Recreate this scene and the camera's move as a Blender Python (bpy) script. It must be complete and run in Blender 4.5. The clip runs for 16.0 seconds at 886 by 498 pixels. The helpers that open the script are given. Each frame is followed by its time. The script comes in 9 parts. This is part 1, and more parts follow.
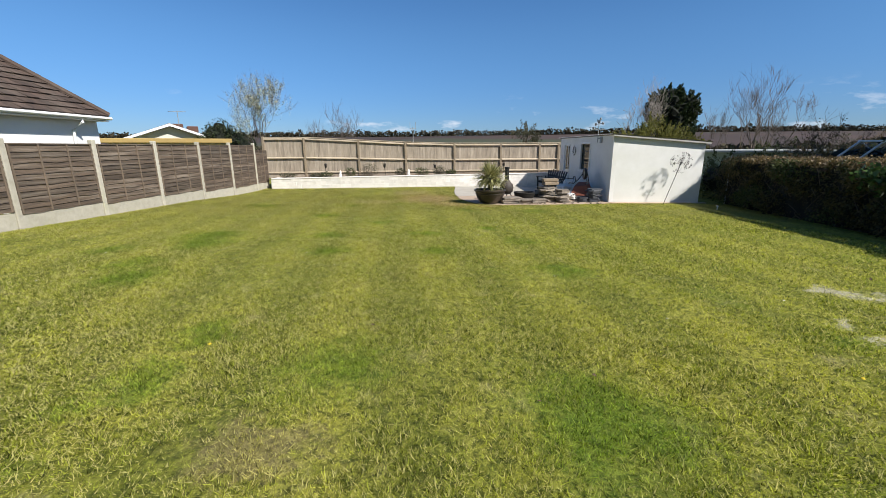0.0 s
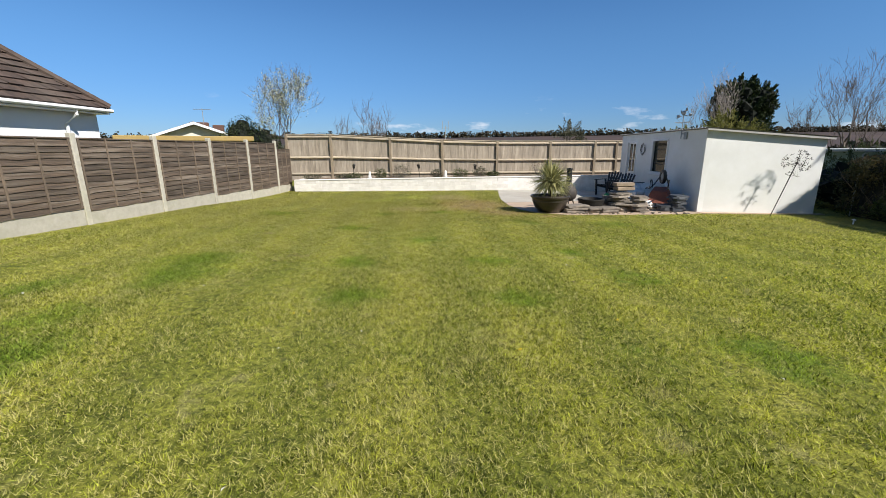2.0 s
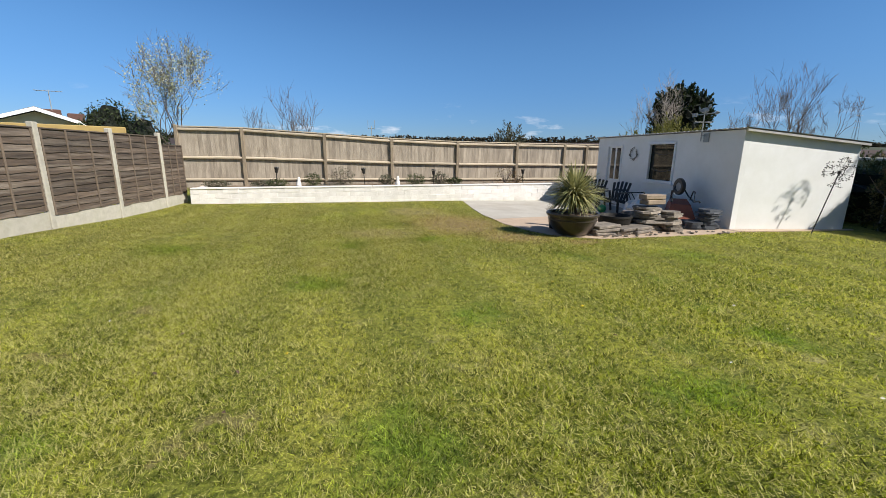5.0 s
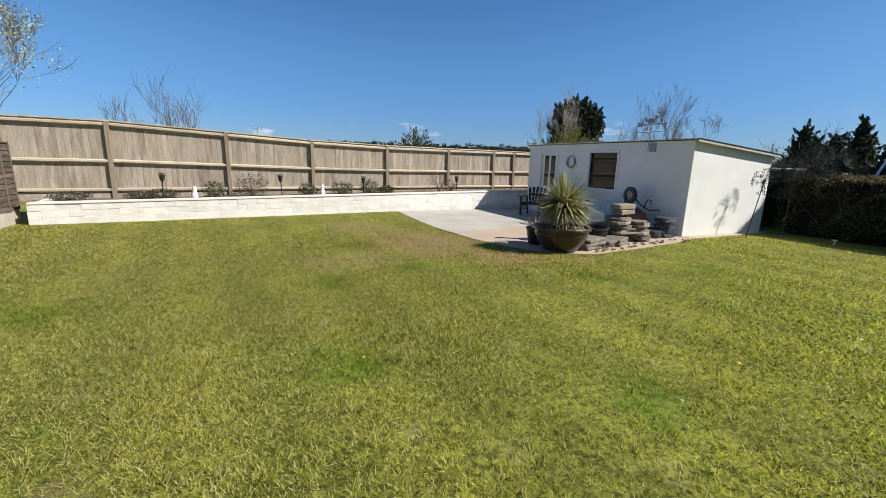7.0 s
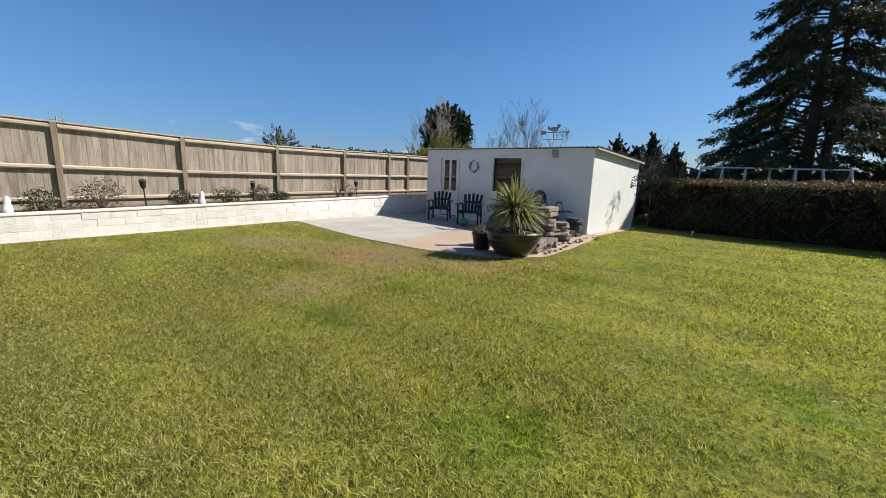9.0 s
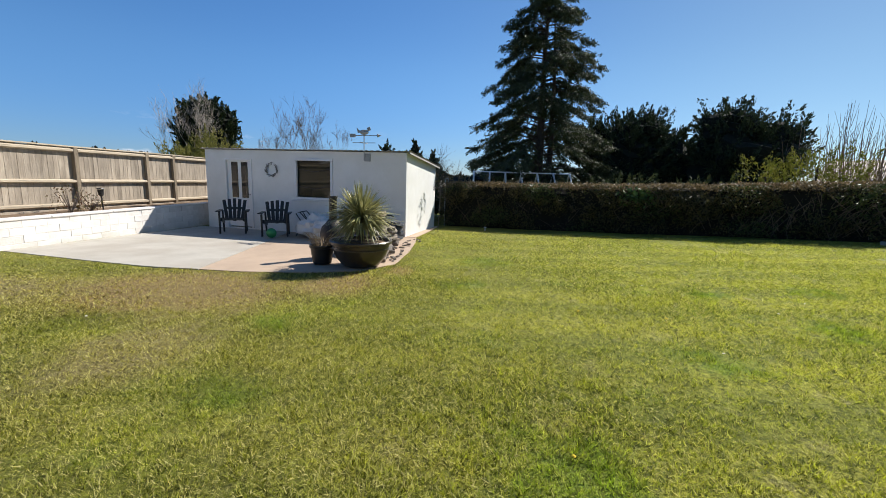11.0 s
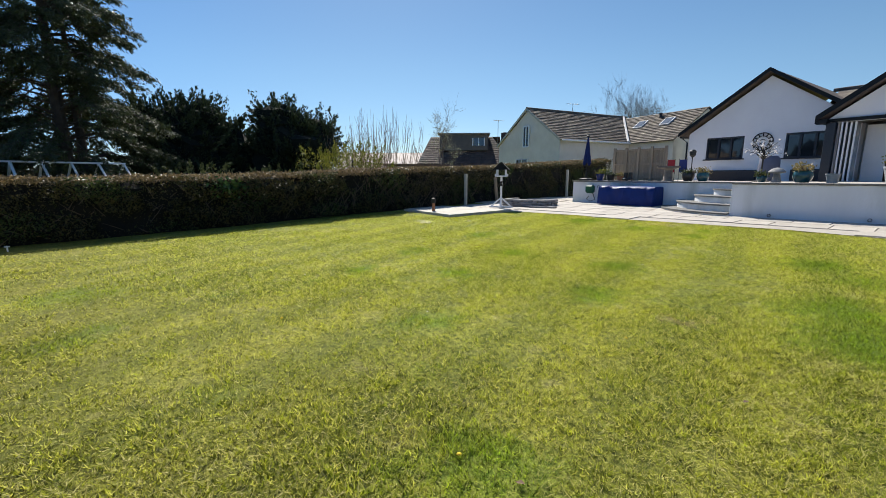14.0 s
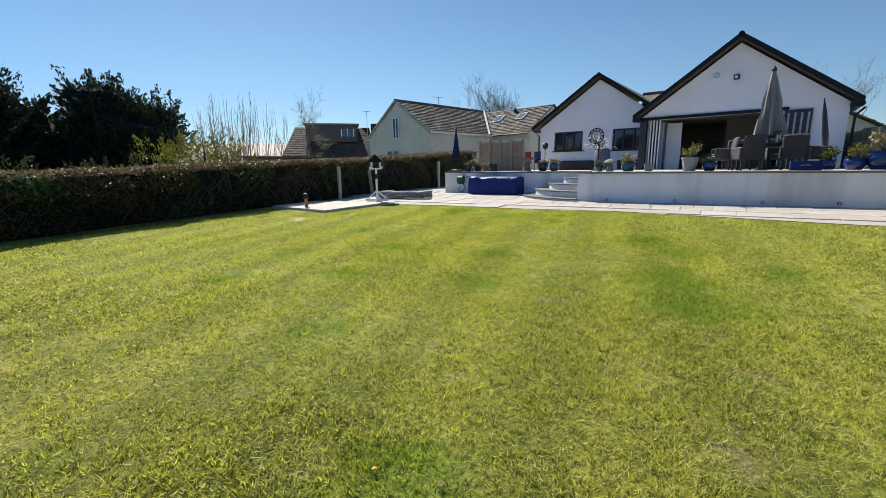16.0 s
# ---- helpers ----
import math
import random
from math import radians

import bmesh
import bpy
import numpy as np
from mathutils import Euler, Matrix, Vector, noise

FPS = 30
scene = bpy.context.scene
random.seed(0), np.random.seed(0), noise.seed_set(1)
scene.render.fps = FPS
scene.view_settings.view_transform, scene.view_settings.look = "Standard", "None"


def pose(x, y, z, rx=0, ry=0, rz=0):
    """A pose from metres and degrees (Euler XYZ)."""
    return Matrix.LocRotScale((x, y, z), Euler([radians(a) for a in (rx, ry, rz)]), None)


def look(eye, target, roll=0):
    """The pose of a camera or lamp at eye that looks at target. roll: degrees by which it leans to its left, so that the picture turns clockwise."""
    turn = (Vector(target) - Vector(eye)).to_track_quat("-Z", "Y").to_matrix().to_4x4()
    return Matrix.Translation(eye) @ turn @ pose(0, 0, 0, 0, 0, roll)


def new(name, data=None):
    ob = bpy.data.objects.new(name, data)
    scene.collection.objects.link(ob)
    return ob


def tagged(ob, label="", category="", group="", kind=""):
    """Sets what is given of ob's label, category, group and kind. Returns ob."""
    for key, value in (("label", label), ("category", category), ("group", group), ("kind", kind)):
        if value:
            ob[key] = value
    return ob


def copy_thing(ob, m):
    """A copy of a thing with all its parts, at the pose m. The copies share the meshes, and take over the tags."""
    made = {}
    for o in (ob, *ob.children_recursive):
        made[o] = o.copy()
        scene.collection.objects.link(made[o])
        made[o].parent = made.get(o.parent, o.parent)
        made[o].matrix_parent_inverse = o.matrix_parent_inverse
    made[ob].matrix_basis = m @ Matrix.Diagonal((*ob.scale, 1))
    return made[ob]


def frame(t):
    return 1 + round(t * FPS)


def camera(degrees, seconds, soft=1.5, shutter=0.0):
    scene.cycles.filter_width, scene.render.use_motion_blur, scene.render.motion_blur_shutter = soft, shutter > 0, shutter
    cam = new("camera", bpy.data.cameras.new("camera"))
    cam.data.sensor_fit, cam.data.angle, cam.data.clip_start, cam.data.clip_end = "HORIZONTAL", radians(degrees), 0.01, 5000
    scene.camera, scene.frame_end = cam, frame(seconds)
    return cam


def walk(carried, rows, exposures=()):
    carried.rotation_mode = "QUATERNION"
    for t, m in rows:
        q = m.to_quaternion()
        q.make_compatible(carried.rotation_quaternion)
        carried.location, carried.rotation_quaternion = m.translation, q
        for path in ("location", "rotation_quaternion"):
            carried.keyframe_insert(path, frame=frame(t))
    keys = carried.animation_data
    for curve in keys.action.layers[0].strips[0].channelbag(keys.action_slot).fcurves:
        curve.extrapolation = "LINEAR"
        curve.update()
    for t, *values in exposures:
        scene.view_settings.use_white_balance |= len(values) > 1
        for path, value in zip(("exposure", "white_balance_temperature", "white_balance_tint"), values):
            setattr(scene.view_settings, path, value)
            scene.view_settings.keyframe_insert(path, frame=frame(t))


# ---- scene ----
cam = camera(94.3, 16.0, soft=0.7)
METRES, EYE, TILT, LEAN, TURN = 13.069, 1.32, 0.0, 0.0, 0.0
ROWS = [
    (0.0, 0.0, 0.0, 0.0, -0.08, -13.95, 0.31),
    (0.5, -0.0058, 0.0369, 0.0001, 1.6, -13.85, 0.34),
    (1.0, -0.0196, 0.0809, -0.0034, 3.02, -13.79, 0.34),
    (1.5, -0.0309, 0.126, -0.007, 3.77, -13.76, 0.33),
    (2.0, -0.0449, 0.172, -0.0094, 3.66, -13.73, 0.28),
    (2.5, -0.059, 0.219, -0.0102, 2.77, -13.69, 0.17),
    (3.0, -0.0761, 0.2643, -0.0127, 1.5, -13.62, 0.05),
    (3.5, -0.0989, 0.3087, -0.0152, -0.03, -13.54, -0.11),
    (4.0, -0.1204, 0.3509, -0.0167, -2.02, -13.42, -0.28),
    (6.5, -0.2332, 0.5379, -0.0191, -20.37, -12.31, -1.39),
    (7.0, -0.2574, 0.5687, -0.0195, -24.23, -12.09, -1.51),
    (7.5, -0.2807, 0.5993, -0.0211, -28.32, -11.88, -1.64),
    (8.0, -0.3064, 0.6274, -0.0224, -32.9, -11.62, -1.76),
    (10.5, -0.3533, 0.7614, -0.0239, -67.82, -9.82, -1.99),
    (11.0, -0.3543, 0.7872, -0.0248, -76.65, -9.46, -1.84),
    (11.5, -0.3518, 0.809, -0.0263, -86.65, -9.08, -1.61),
    (12.0, -0.3447, 0.8272, -0.0251, -97.82, -8.79, -1.29),
    (12.5, -0.3362, 0.8401, -0.0262, -109.27, -8.71, -0.94),
    (13.0, -0.3284, 0.8497, -0.0264, -119.5, -8.9, -0.55),
    (13.5, -0.3151, 0.858, -0.0259, -127.75, -9.31, -0.21),
    (14.0, -0.3005, 0.8641, -0.026, -134.19, -9.92, 0.02),
    (14.5, -0.2903, 0.869, -0.0258, -139.44, -10.5, 0.21),
    (15.0, -0.2872, 0.8702, -0.0247, -144.15, -10.95, 0.42),
    (15.5, -0.2885, 0.8675, -0.0231, -148.32, -11.19, 0.6),
    (16.0, -0.2901, 0.8647, -0.0229, -151.73, -11.21, 0.77),
]
walk(cam, [(t, pose(0, 0, EYE, TILT, LEAN, TURN) @ pose(METRES * x, METRES * y, METRES * z, 90 + pitch, roll, yaw)) for t, x, y, z, yaw, pitch, roll in ROWS],
     [(0.0, 0.5), (4.0, 0.5), (8.0, 0.5), (10.5, 0.6), (12.0, 0.72), (14.0, 0.75), (16.0, 0.75)])

# ---- world, sun ----
world = bpy.data.worlds.new("sky_world")
scene.world = world
world.use_nodes = True
wn, wl = world.node_tree.nodes, world.node_tree.links
SUN_DIR = Vector((0.62, -0.46, 0.72)).normalized()
sky = wn.new("ShaderNodeTexSky")
sky.sky_type, sky.sun_disc = "NISHITA", False
sky.sun_elevation = math.asin(SUN_DIR.z)
sky.sun_rotation = math.atan2(SUN_DIR.x, SUN_DIR.y)
sky.air_density, sky.dust_density, sky.ozone_density = 1.0, 0.12, 3.0
bg = wn["Background"]
bg.inputs["Strength"].default_value = 0.064
hue = wn.new("ShaderNodeHueSaturation")
hue.inputs["Saturation"].default_value, hue.inputs["Hue"].default_value = 1.10, 0.502
tone = wn.new("ShaderNodeMix")
tone.data_type, tone.blend_type = "RGBA", "MULTIPLY"
tone.inputs[0].default_value = 1.0
wl.new(sky.outputs["Color"], tone.inputs[6])
wl.new(tone.outputs[2], hue.inputs["Color"])
dirn = wn.new("ShaderNodeTexCoord")
axes = wn.new("ShaderNodeSeparateXYZ")
wl.new(dirn.outputs["Generated"], axes.inputs[0])


def sky_blend(src, a, b, c1, c2):
    """A smooth change of tint from c1 to c2 as src goes from a to b."""
    r = wn.new("ShaderNodeMapRange")
    r.interpolation_type = "SMOOTHSTEP"
    r.inputs[1].default_value, r.inputs[2].default_value = a, b
    wl.new(src, r.inputs[0])
    m = wn.new("ShaderNodeMix")
    m.data_type = "RGBA"
    wl.new(r.outputs[0], m.inputs[0])
    for k, c in ((6, c1), (7, c2)):
        if isinstance(c, tuple):
            m.inputs[k].default_value = (*c, 1)
        else:
            wl.new(c, m.inputs[k])
    return m.outputs[2]


# clear air away from the sun, paler towards it
low_tint = sky_blend(axes.outputs[1], -0.6, 0.7, (0.74, 0.83, 0.97), (0.50, 0.70, 1.12))
high_tint = sky_blend(axes.outputs[1], -0.6, 0.7, (0.93, 0.98, 0.95), (0.87, 1.09, 1.30))
wl.new(sky_blend(axes.outputs[2], -0.02, 0.26, low_tint, high_tint), tone.inputs[7])
# a few thin white clouds low over the horizon
squash = wn.new("ShaderNodeMapping")
squash.inputs["Scale"].default_value = (1.0, 1.0, 3.2)
wl.new(dirn.outputs["Generated"], squash.inputs["Vector"])
puff = wn.new("ShaderNodeTexNoise")
puff.inputs["Scale"].default_value, puff.inputs["Detail"].default_value, puff.inputs["Roughness"].default_value = 6.5, 7, 0.6
wl.new(squash.outputs[0], puff.inputs["Vector"])
thin = wn.new("ShaderNodeMapRange")
thin.inputs[1].default_value, thin.inputs[2].default_value, thin.inputs[4].default_value = 0.60, 0.72, 0.8
wl.new(puff.outputs["Fac"], thin.inputs[0])
low = wn.new("ShaderNodeMapRange")
low.inputs[1].default_value, low.inputs[2].default_value = 0.12, 0.03
wl.new(axes.outputs[2], low.inputs[0])
north = wn.new("ShaderNodeMapRange")
north.inputs[1].default_value, north.inputs[2].default_value = 0.2, 0.7
wl.new(axes.outputs[1], north.inputs[0])
amount = wn.new("ShaderNodeMath")
amount.operation = "MULTIPLY"
wl.new(thin.outputs[0], amount.inputs[0])
wl.new(low.outputs[0], amount.inputs[1])
amount2 = wn.new("ShaderNodeMath")
amount2.operation = "MULTIPLY"
wl.new(amount.outputs[0], amount2.inputs[0])
wl.new(north.outputs[0], amount2.inputs[1])
cloud = wn.new("ShaderNodeMix")
cloud.data_type = "RGBA"
cloud.inputs[7].default_value = (11.0, 11.3, 12.0, 1)
wl.new(amount2.outputs[0], cloud.inputs[0])
wl.new(hue.outputs["Color"], cloud.inputs[6])
wl.new(cloud.outputs[2], bg.inputs["Color"])
sun = new("sun", bpy.data.lights.new("sun", "SUN"))
sun.data.energy, sun.data.angle, sun.data.color = 4.8, radians(0.55), (1.0, 0.95, 0.87)
sun.matrix_world = look(SUN_DIR * 60, (0, 0, 0))


# ---- mesh helpers ----
class MB:
    """Collects vertices and faces for one mesh."""

    def __init__(self):
        self.v, self.f = [], []

    def add(self, verts, faces, m=None):
        k = len(self.v)
        self.v += [tuple(m @ Vector(p)) for p in verts] if m is not None else [tuple(p) for p in verts]
        self.f += [tuple(i + k for i in q) for q in faces]
        return self

    def box(self, c, s, m=None, bevel=0.0):
        """A box round centre c of size s; bevel cuts its twelve edges."""
        hx, hy, hz = (a / 2 for a in s)
        if bevel <= 0:
            vs = [(c[0] + i * hx, c[1] + j * hy, c[2] + k * hz) for k in (-1, 1) for j in (-1, 1) for i in (-1, 1)]
            return self.add(vs, [(0, 2, 3, 1), (4, 5, 7, 6), (0, 1, 5, 4), (2, 6, 7, 3), (0, 4, 6, 2), (1, 3, 7, 5)], m)
        b = min(bevel, hx * 0.9, hy * 0.9, hz * 0.9)
        vs, fs, ix = [], [], {}
        for i in (-1, 1):
            for j in (-1, 1):
                for k in (-1, 1):
                    for ax in range(3):
                        d = [hx - b, hy - b, hz - b]
                        d[ax] = (hx, hy, hz)[ax]
                        ix[i, j, k, ax] = len(vs)
                        vs.append((c[0] + i * d[0], c[1] + j * d[1], c[2] + k * d[2]))
        for ax in range(3):
            o = [a for a in range(3) if a != ax]
            for s0 in (-1, 1):
                q = []
                for p, r in ((-1, -1), (1, -1), (1, 1), (-1, 1)):
                    e = [0, 0, 0]
                    e[ax], e[o[0]], e[o[1]] = s0, p, r
                    q.append(ix[(*e, ax)])
                fs.append(tuple(q))
        for ax in range(3):
            o = [a for a in range(3) if a != ax]
            for p in (-1, 1):
                for r in (-1, 1):
                    e0, e1 = [0, 0, 0], [0, 0, 0]
                    e0[ax], e1[ax] = -1, 1
                    e0[o[0]] = e1[o[0]] = p
                    e0[o[1]] = e1[o[1]] = r
                    fs.append((ix[(*e0, o[0])], ix[(*e1, o[0])], ix[(*e1, o[1])], ix[(*e0, o[1])]))
        for i in (-1, 1):
            for j in (-1, 1):
                for k in (-1, 1):
                    fs.append(tuple(ix[i, j, k, a] for a in range(3)))
        return self.add(vs, fs, m)

    def lathe(self, prof, n=24, m=None, caps=True):
        """Turns a profile of (radius, height) round z."""
        vs = [(r * math.cos(6.28319 * i / n), r * math.sin(6.28319 * i / n), z) for r, z in prof for i in range(n)]
        fs = [(a * n + i, a * n + (i + 1) % n, (a + 1) * n + (i + 1) % n, (a + 1) * n + i) for a in range(len(prof) - 1) for i in range(n)]
        if caps:
            fs += [tuple(range(n))[::-1], tuple((len(prof) - 1) * n + i for i in range(n))]
        return self.add(vs, fs, m)

    def tube(self, pts, rad, n=6, caps=True):
        """A tube along points; rad is one radius or one for each point."""
        pts = [Vector(p) for p in pts]
        rad = [rad] * len(pts) if isinstance(rad, (int, float)) else rad
        vs, k = [], len(self.v)
        for a, p in enumerate(pts):
            d = (pts[min(a + 1, len(pts) - 1)] - pts[max(a - 1, 0)])
            d = d.normalized() if d.length > 1e-9 else Vector((0, 0, 1))
            s = d.cross(Vector((0, 0, 1)) if abs(d.z) < 0.9 else Vector((1, 0, 0))).normalized()
            q = d.cross(s)
            vs += [tuple(p + (s * math.cos(6.28319 * i / n) + q * math.sin(6.28319 * i / n)) * rad[a]) for i in range(n)]
        fs = [(a * n + i, a * n + (i + 1) % n, (a + 1) * n + (i + 1) % n, (a + 1) * n + i) for a in range(len(pts) - 1) for i in range(n)]
        if caps:
            fs += [tuple(range(n))[::-1], tuple((len(pts) - 1) * n + i for i in range(n))]
        self.v += vs
        self.f += [tuple(i + k for i in q) for q in fs]
        return self

    def prism(self, poly, z0, z1, m=None):
        """An upright prism over a plan polygon (counter-clockwise)."""
        n = len(poly)
        vs = [(x, y, z0) for x, y in poly] + [(x, y, z1) for x, y in poly]
        fs = [tuple(range(n))[::-1], tuple(range(n, 2 * n))] + [(i, (i + 1) % n, n + (i + 1) % n, n + i) for i in range(n)]
        return self.add(vs, fs, m)

    def blob(self, c, r, seed=0, rough=0.25, nu=12, nv=8, freq=1.5):
        """A lumpy closed form round c with radii r."""
        vs, fs = [], []
        off = Vector((seed * 7.1, seed * 3.3, seed))
        for a in range(nv + 1):
            th = math.pi * a / nv
            for i in range(nu):
                ph = 6.28319 * i / nu
                d = Vector((math.sin(th) * math.cos(ph), math.sin(th) * math.sin(ph), math.cos(th)))
                k = 1 + rough * noise.noise(d * freq + off)
                vs.append((c[0] + d.x * r[0] * k, c[1] + d.y * r[1] * k, c[2] + d.z * r[2] * k))
        for a in range(nv):
            for i in range(nu):
                fs.append((a * nu + i, (a + 1) * nu + i, (a + 1) * nu + (i + 1) % nu, a * nu + (i + 1) % nu))
        return self.add(vs, fs)

    def mesh(self, name, smooth=False):
        me = bpy.data.meshes.new(name)
        me.from_pydata(self.v, [], self.f)
        if smooth:
            me.polygons.foreach_set("use_smooth", [True] * len(me.polygons))
            me.set_sharp_from_angle(angle=radians(38))
        me.update()
        return me


def part(name, mb, material, parent=None, label="", smooth=False):
    """Links collected geometry as one mesh object, under a thing or a part."""
    ob = new(name, mb.mesh(name, smooth) if isinstance(mb, MB) else mb)
    if material and not ob.data.materials:
        ob.data.materials.append(material)
    ob.parent = parent
    if label:
        ob["label"] = label
    return ob


def thing(name, m, label, category, group="", kind=""):
    """An empty at a thing's base, which carries its parts."""
    e = new(name)
    e.empty_display_size = 0.1
    e.matrix_basis = m
    return tagged(e, label, category, group, kind)


def raw_mesh(name, co, nper, material, parent=None, uv=None):
    """A mesh of many loose small faces of nper corners each, from an array of corners."""
    n = len(co)
    me = bpy.data.meshes.new(name)
    me.vertices.add(n)
    me.vertices.foreach_set("co", np.ascontiguousarray(co, dtype=np.float32).ravel())
    me.loops.add(n)
    me.loops.foreach_set("vertex_index", np.arange(n, dtype=np.int32))
    me.polygons.add(n // nper)
    me.polygons.foreach_set("loop_start", np.arange(0, n, nper, dtype=np.int32))
    me.update(calc_edges=True)
    me.materials.append(material)
    ob = new(name, me)
    ob.parent = parent
    return ob


def leaves(rng, centres, size, material, name, parent, flat=0.0, aspect=2.0, droop=0.0, along=None, stray=0.45):
    """Small pointed leaves (four corners each) of about the given length round the centres, lying along given directions or any way."""
    n = len(centres)
    d = rng.normal(size=(n, 3))
    if along is None:
        d[:, 2] = d[:, 2] * (1 - flat) - droop
    else:
        d = along + d * stray
    d /= np.linalg.norm(d, axis=1)[:, None] + 1e-9
    s = np.cross(d, rng.normal(size=(n, 3)))
    s /= np.linalg.norm(s, axis=1)[:, None] + 1e-9
    L = (size * rng.uniform(0.6, 1.4, n))[:, None]
    a = centres - d * L * 0.5
    b = centres + s * L * 0.5 / aspect
    c = centres + d * L * 0.5
    e = centres - s * L * 0.5 / aspect
    return raw_mesh(name, np.stack([a, b, c, e], 1).reshape(-1, 3), 4, material, parent)


def gz(x, y):
    """Height of the lawn, which falls away from the house and to the east."""
    yc = max(-30.0, min(y, 60.0))
    xc = max(-14.0, min(x, 14.0))
    yy = yc if yc < 10 else (10 + (yc - 10) * 0.72 if yc < 16 else 14.32 + (min(yc, 24) - 16) * 0.06)
    if yc < -3:
        yy = -3
    cross = 0.013 * (1 - 0.9 * max(0.0, min(1.0, (yc - 13) / 4))) if xc < 0 else 0.013
    return -0.0345 * yy - cross * xc


# ---- materials ----
def mat(name, c1, c2=None, scale=3.0, rough=0.7, metal=0.0, bump=0.15, bump_scale=None, detail=6, spec=0.5, per=0.0, island=False, stain=None, stain_scale=0.6, stain_amt=0.5, stretch=None, trans=0.0, coat=0.0):
    """A surface with colour varied at two scales, fine relief, and a shift of tone from piece to piece."""
    m = bpy.data.materials.new(name)
    m.use_nodes = True
    nt = m.node_tree
    N, L = nt.nodes, nt.links
    b = N["Principled BSDF"]
    geo = N.new("ShaderNodeTexCoord")
    vec = geo.outputs["Object"]
    if stretch:
        mp = N.new("ShaderNodeMapping")
        mp.inputs["Scale"].default_value = stretch
        L.new(vec, mp.inputs["Vector"])
        vec = mp.outputs["Vector"]
    info = N.new("ShaderNodeObjectInfo")
    sh = N.new("ShaderNodeVectorMath")
    sh.operation = "MULTIPLY_ADD"
    rv = N.new("ShaderNodeCombineXYZ")
    for k in range(3):
        L.new(info.outputs["Random"], rv.inputs[k])
    sh.inputs[1].default_value = (37.0, 19.0, 53.0)
    L.new(rv.outputs[0], sh.inputs[0])
    L.new(vec, sh.inputs[2])
    n1 = N.new("ShaderNodeTexNoise")
    n1.inputs["Scale"].default_value, n1.inputs["Detail"].default_value, n1.inputs["Roughness"].default_value = scale, detail, 0.65
    L.new(sh.outputs[0], n1.inputs["Vector"])
    ramp = N.new("ShaderNodeMapRange")
    ramp.inputs[1].default_value, ramp.inputs[2].default_value = 0.32, 0.68
    L.new(n1.outputs["Fac"], ramp.inputs[0])
    mix = N.new("ShaderNodeMix")
    mix.data_type = "RGBA"
    c2 = c2 or tuple(min(1, a * 0.78) for a in c1)
    mix.inputs[6].default_value, mix.inputs[7].default_value = (*c1, 1), (*c2, 1)
    L.new(ramp.outputs[0], mix.inputs[0])
    col = mix.outputs[2]
    if stain:
        n2 = N.new("ShaderNodeTexNoise")
        n2.inputs["Scale"].default_value, n2.inputs["Detail"].default_value = stain_scale, 8
        L.new(sh.outputs[0], n2.inputs["Vector"])
        r2 = N.new("ShaderNodeMapRange")
        r2.inputs[1].default_value, r2.inputs[2].default_value, r2.inputs[4].default_value = 0.48, 0.72, stain_amt
        L.new(n2.outputs["Fac"], r2.inputs[0])
        mx = N.new("ShaderNodeMix")
        mx.data_type = "RGBA"
        mx.inputs[7].default_value = (*stain, 1)
        L.new(r2.outputs[0], mx.inputs[0])
        L.new(col, mx.inputs[6])
        col = mx.outputs[2]
    if per:
        hs = N.new("ShaderNodeHueSaturation")
        pr = N.new("ShaderNodeMapRange")
        pr.inputs[3].default_value, pr.inputs[4].default_value = 1 - per, 1 + per
        if island:
            each = N.new("ShaderNodeNewGeometry")
            L.new(each.outputs["Random Per Island"], pr.inputs[0])
        else:
            L.new(info.outputs["Random"], pr.inputs[0])
        L.new(pr.outputs[0], hs.inputs["Value"])
        L.new(col, hs.inputs["Color"])
        col = hs.outputs[0]
    L.new(col, b.inputs["Base Color"])
    b.inputs["Roughness"].default_value = rough
    b.inputs["Metallic"].default_value = metal
    b.inputs["Specular IOR Level"].default_value = spec
    if coat:
        b.inputs["Coat Weight"].default_value = coat
    if trans:
        b.inputs["Transmission Weight"].default_value = trans
    if bump:
        n3 = N.new("ShaderNodeTexNoise")
        n3.inputs["Scale"].default_value, n3.inputs["Detail"].default_value = bump_scale or scale * 6, 5
        L.new(sh.outputs[0], n3.inputs["Vector"])
        bp = N.new("ShaderNodeBump")
        bp.inputs["Strength"].default_value, bp.inputs["Distance"].default_value = bump, 0.02
        L.new(n3.outputs["Fac"], bp.inputs["Height"])
        L.new(bp.outputs[0], b.inputs["Normal"])
    return m


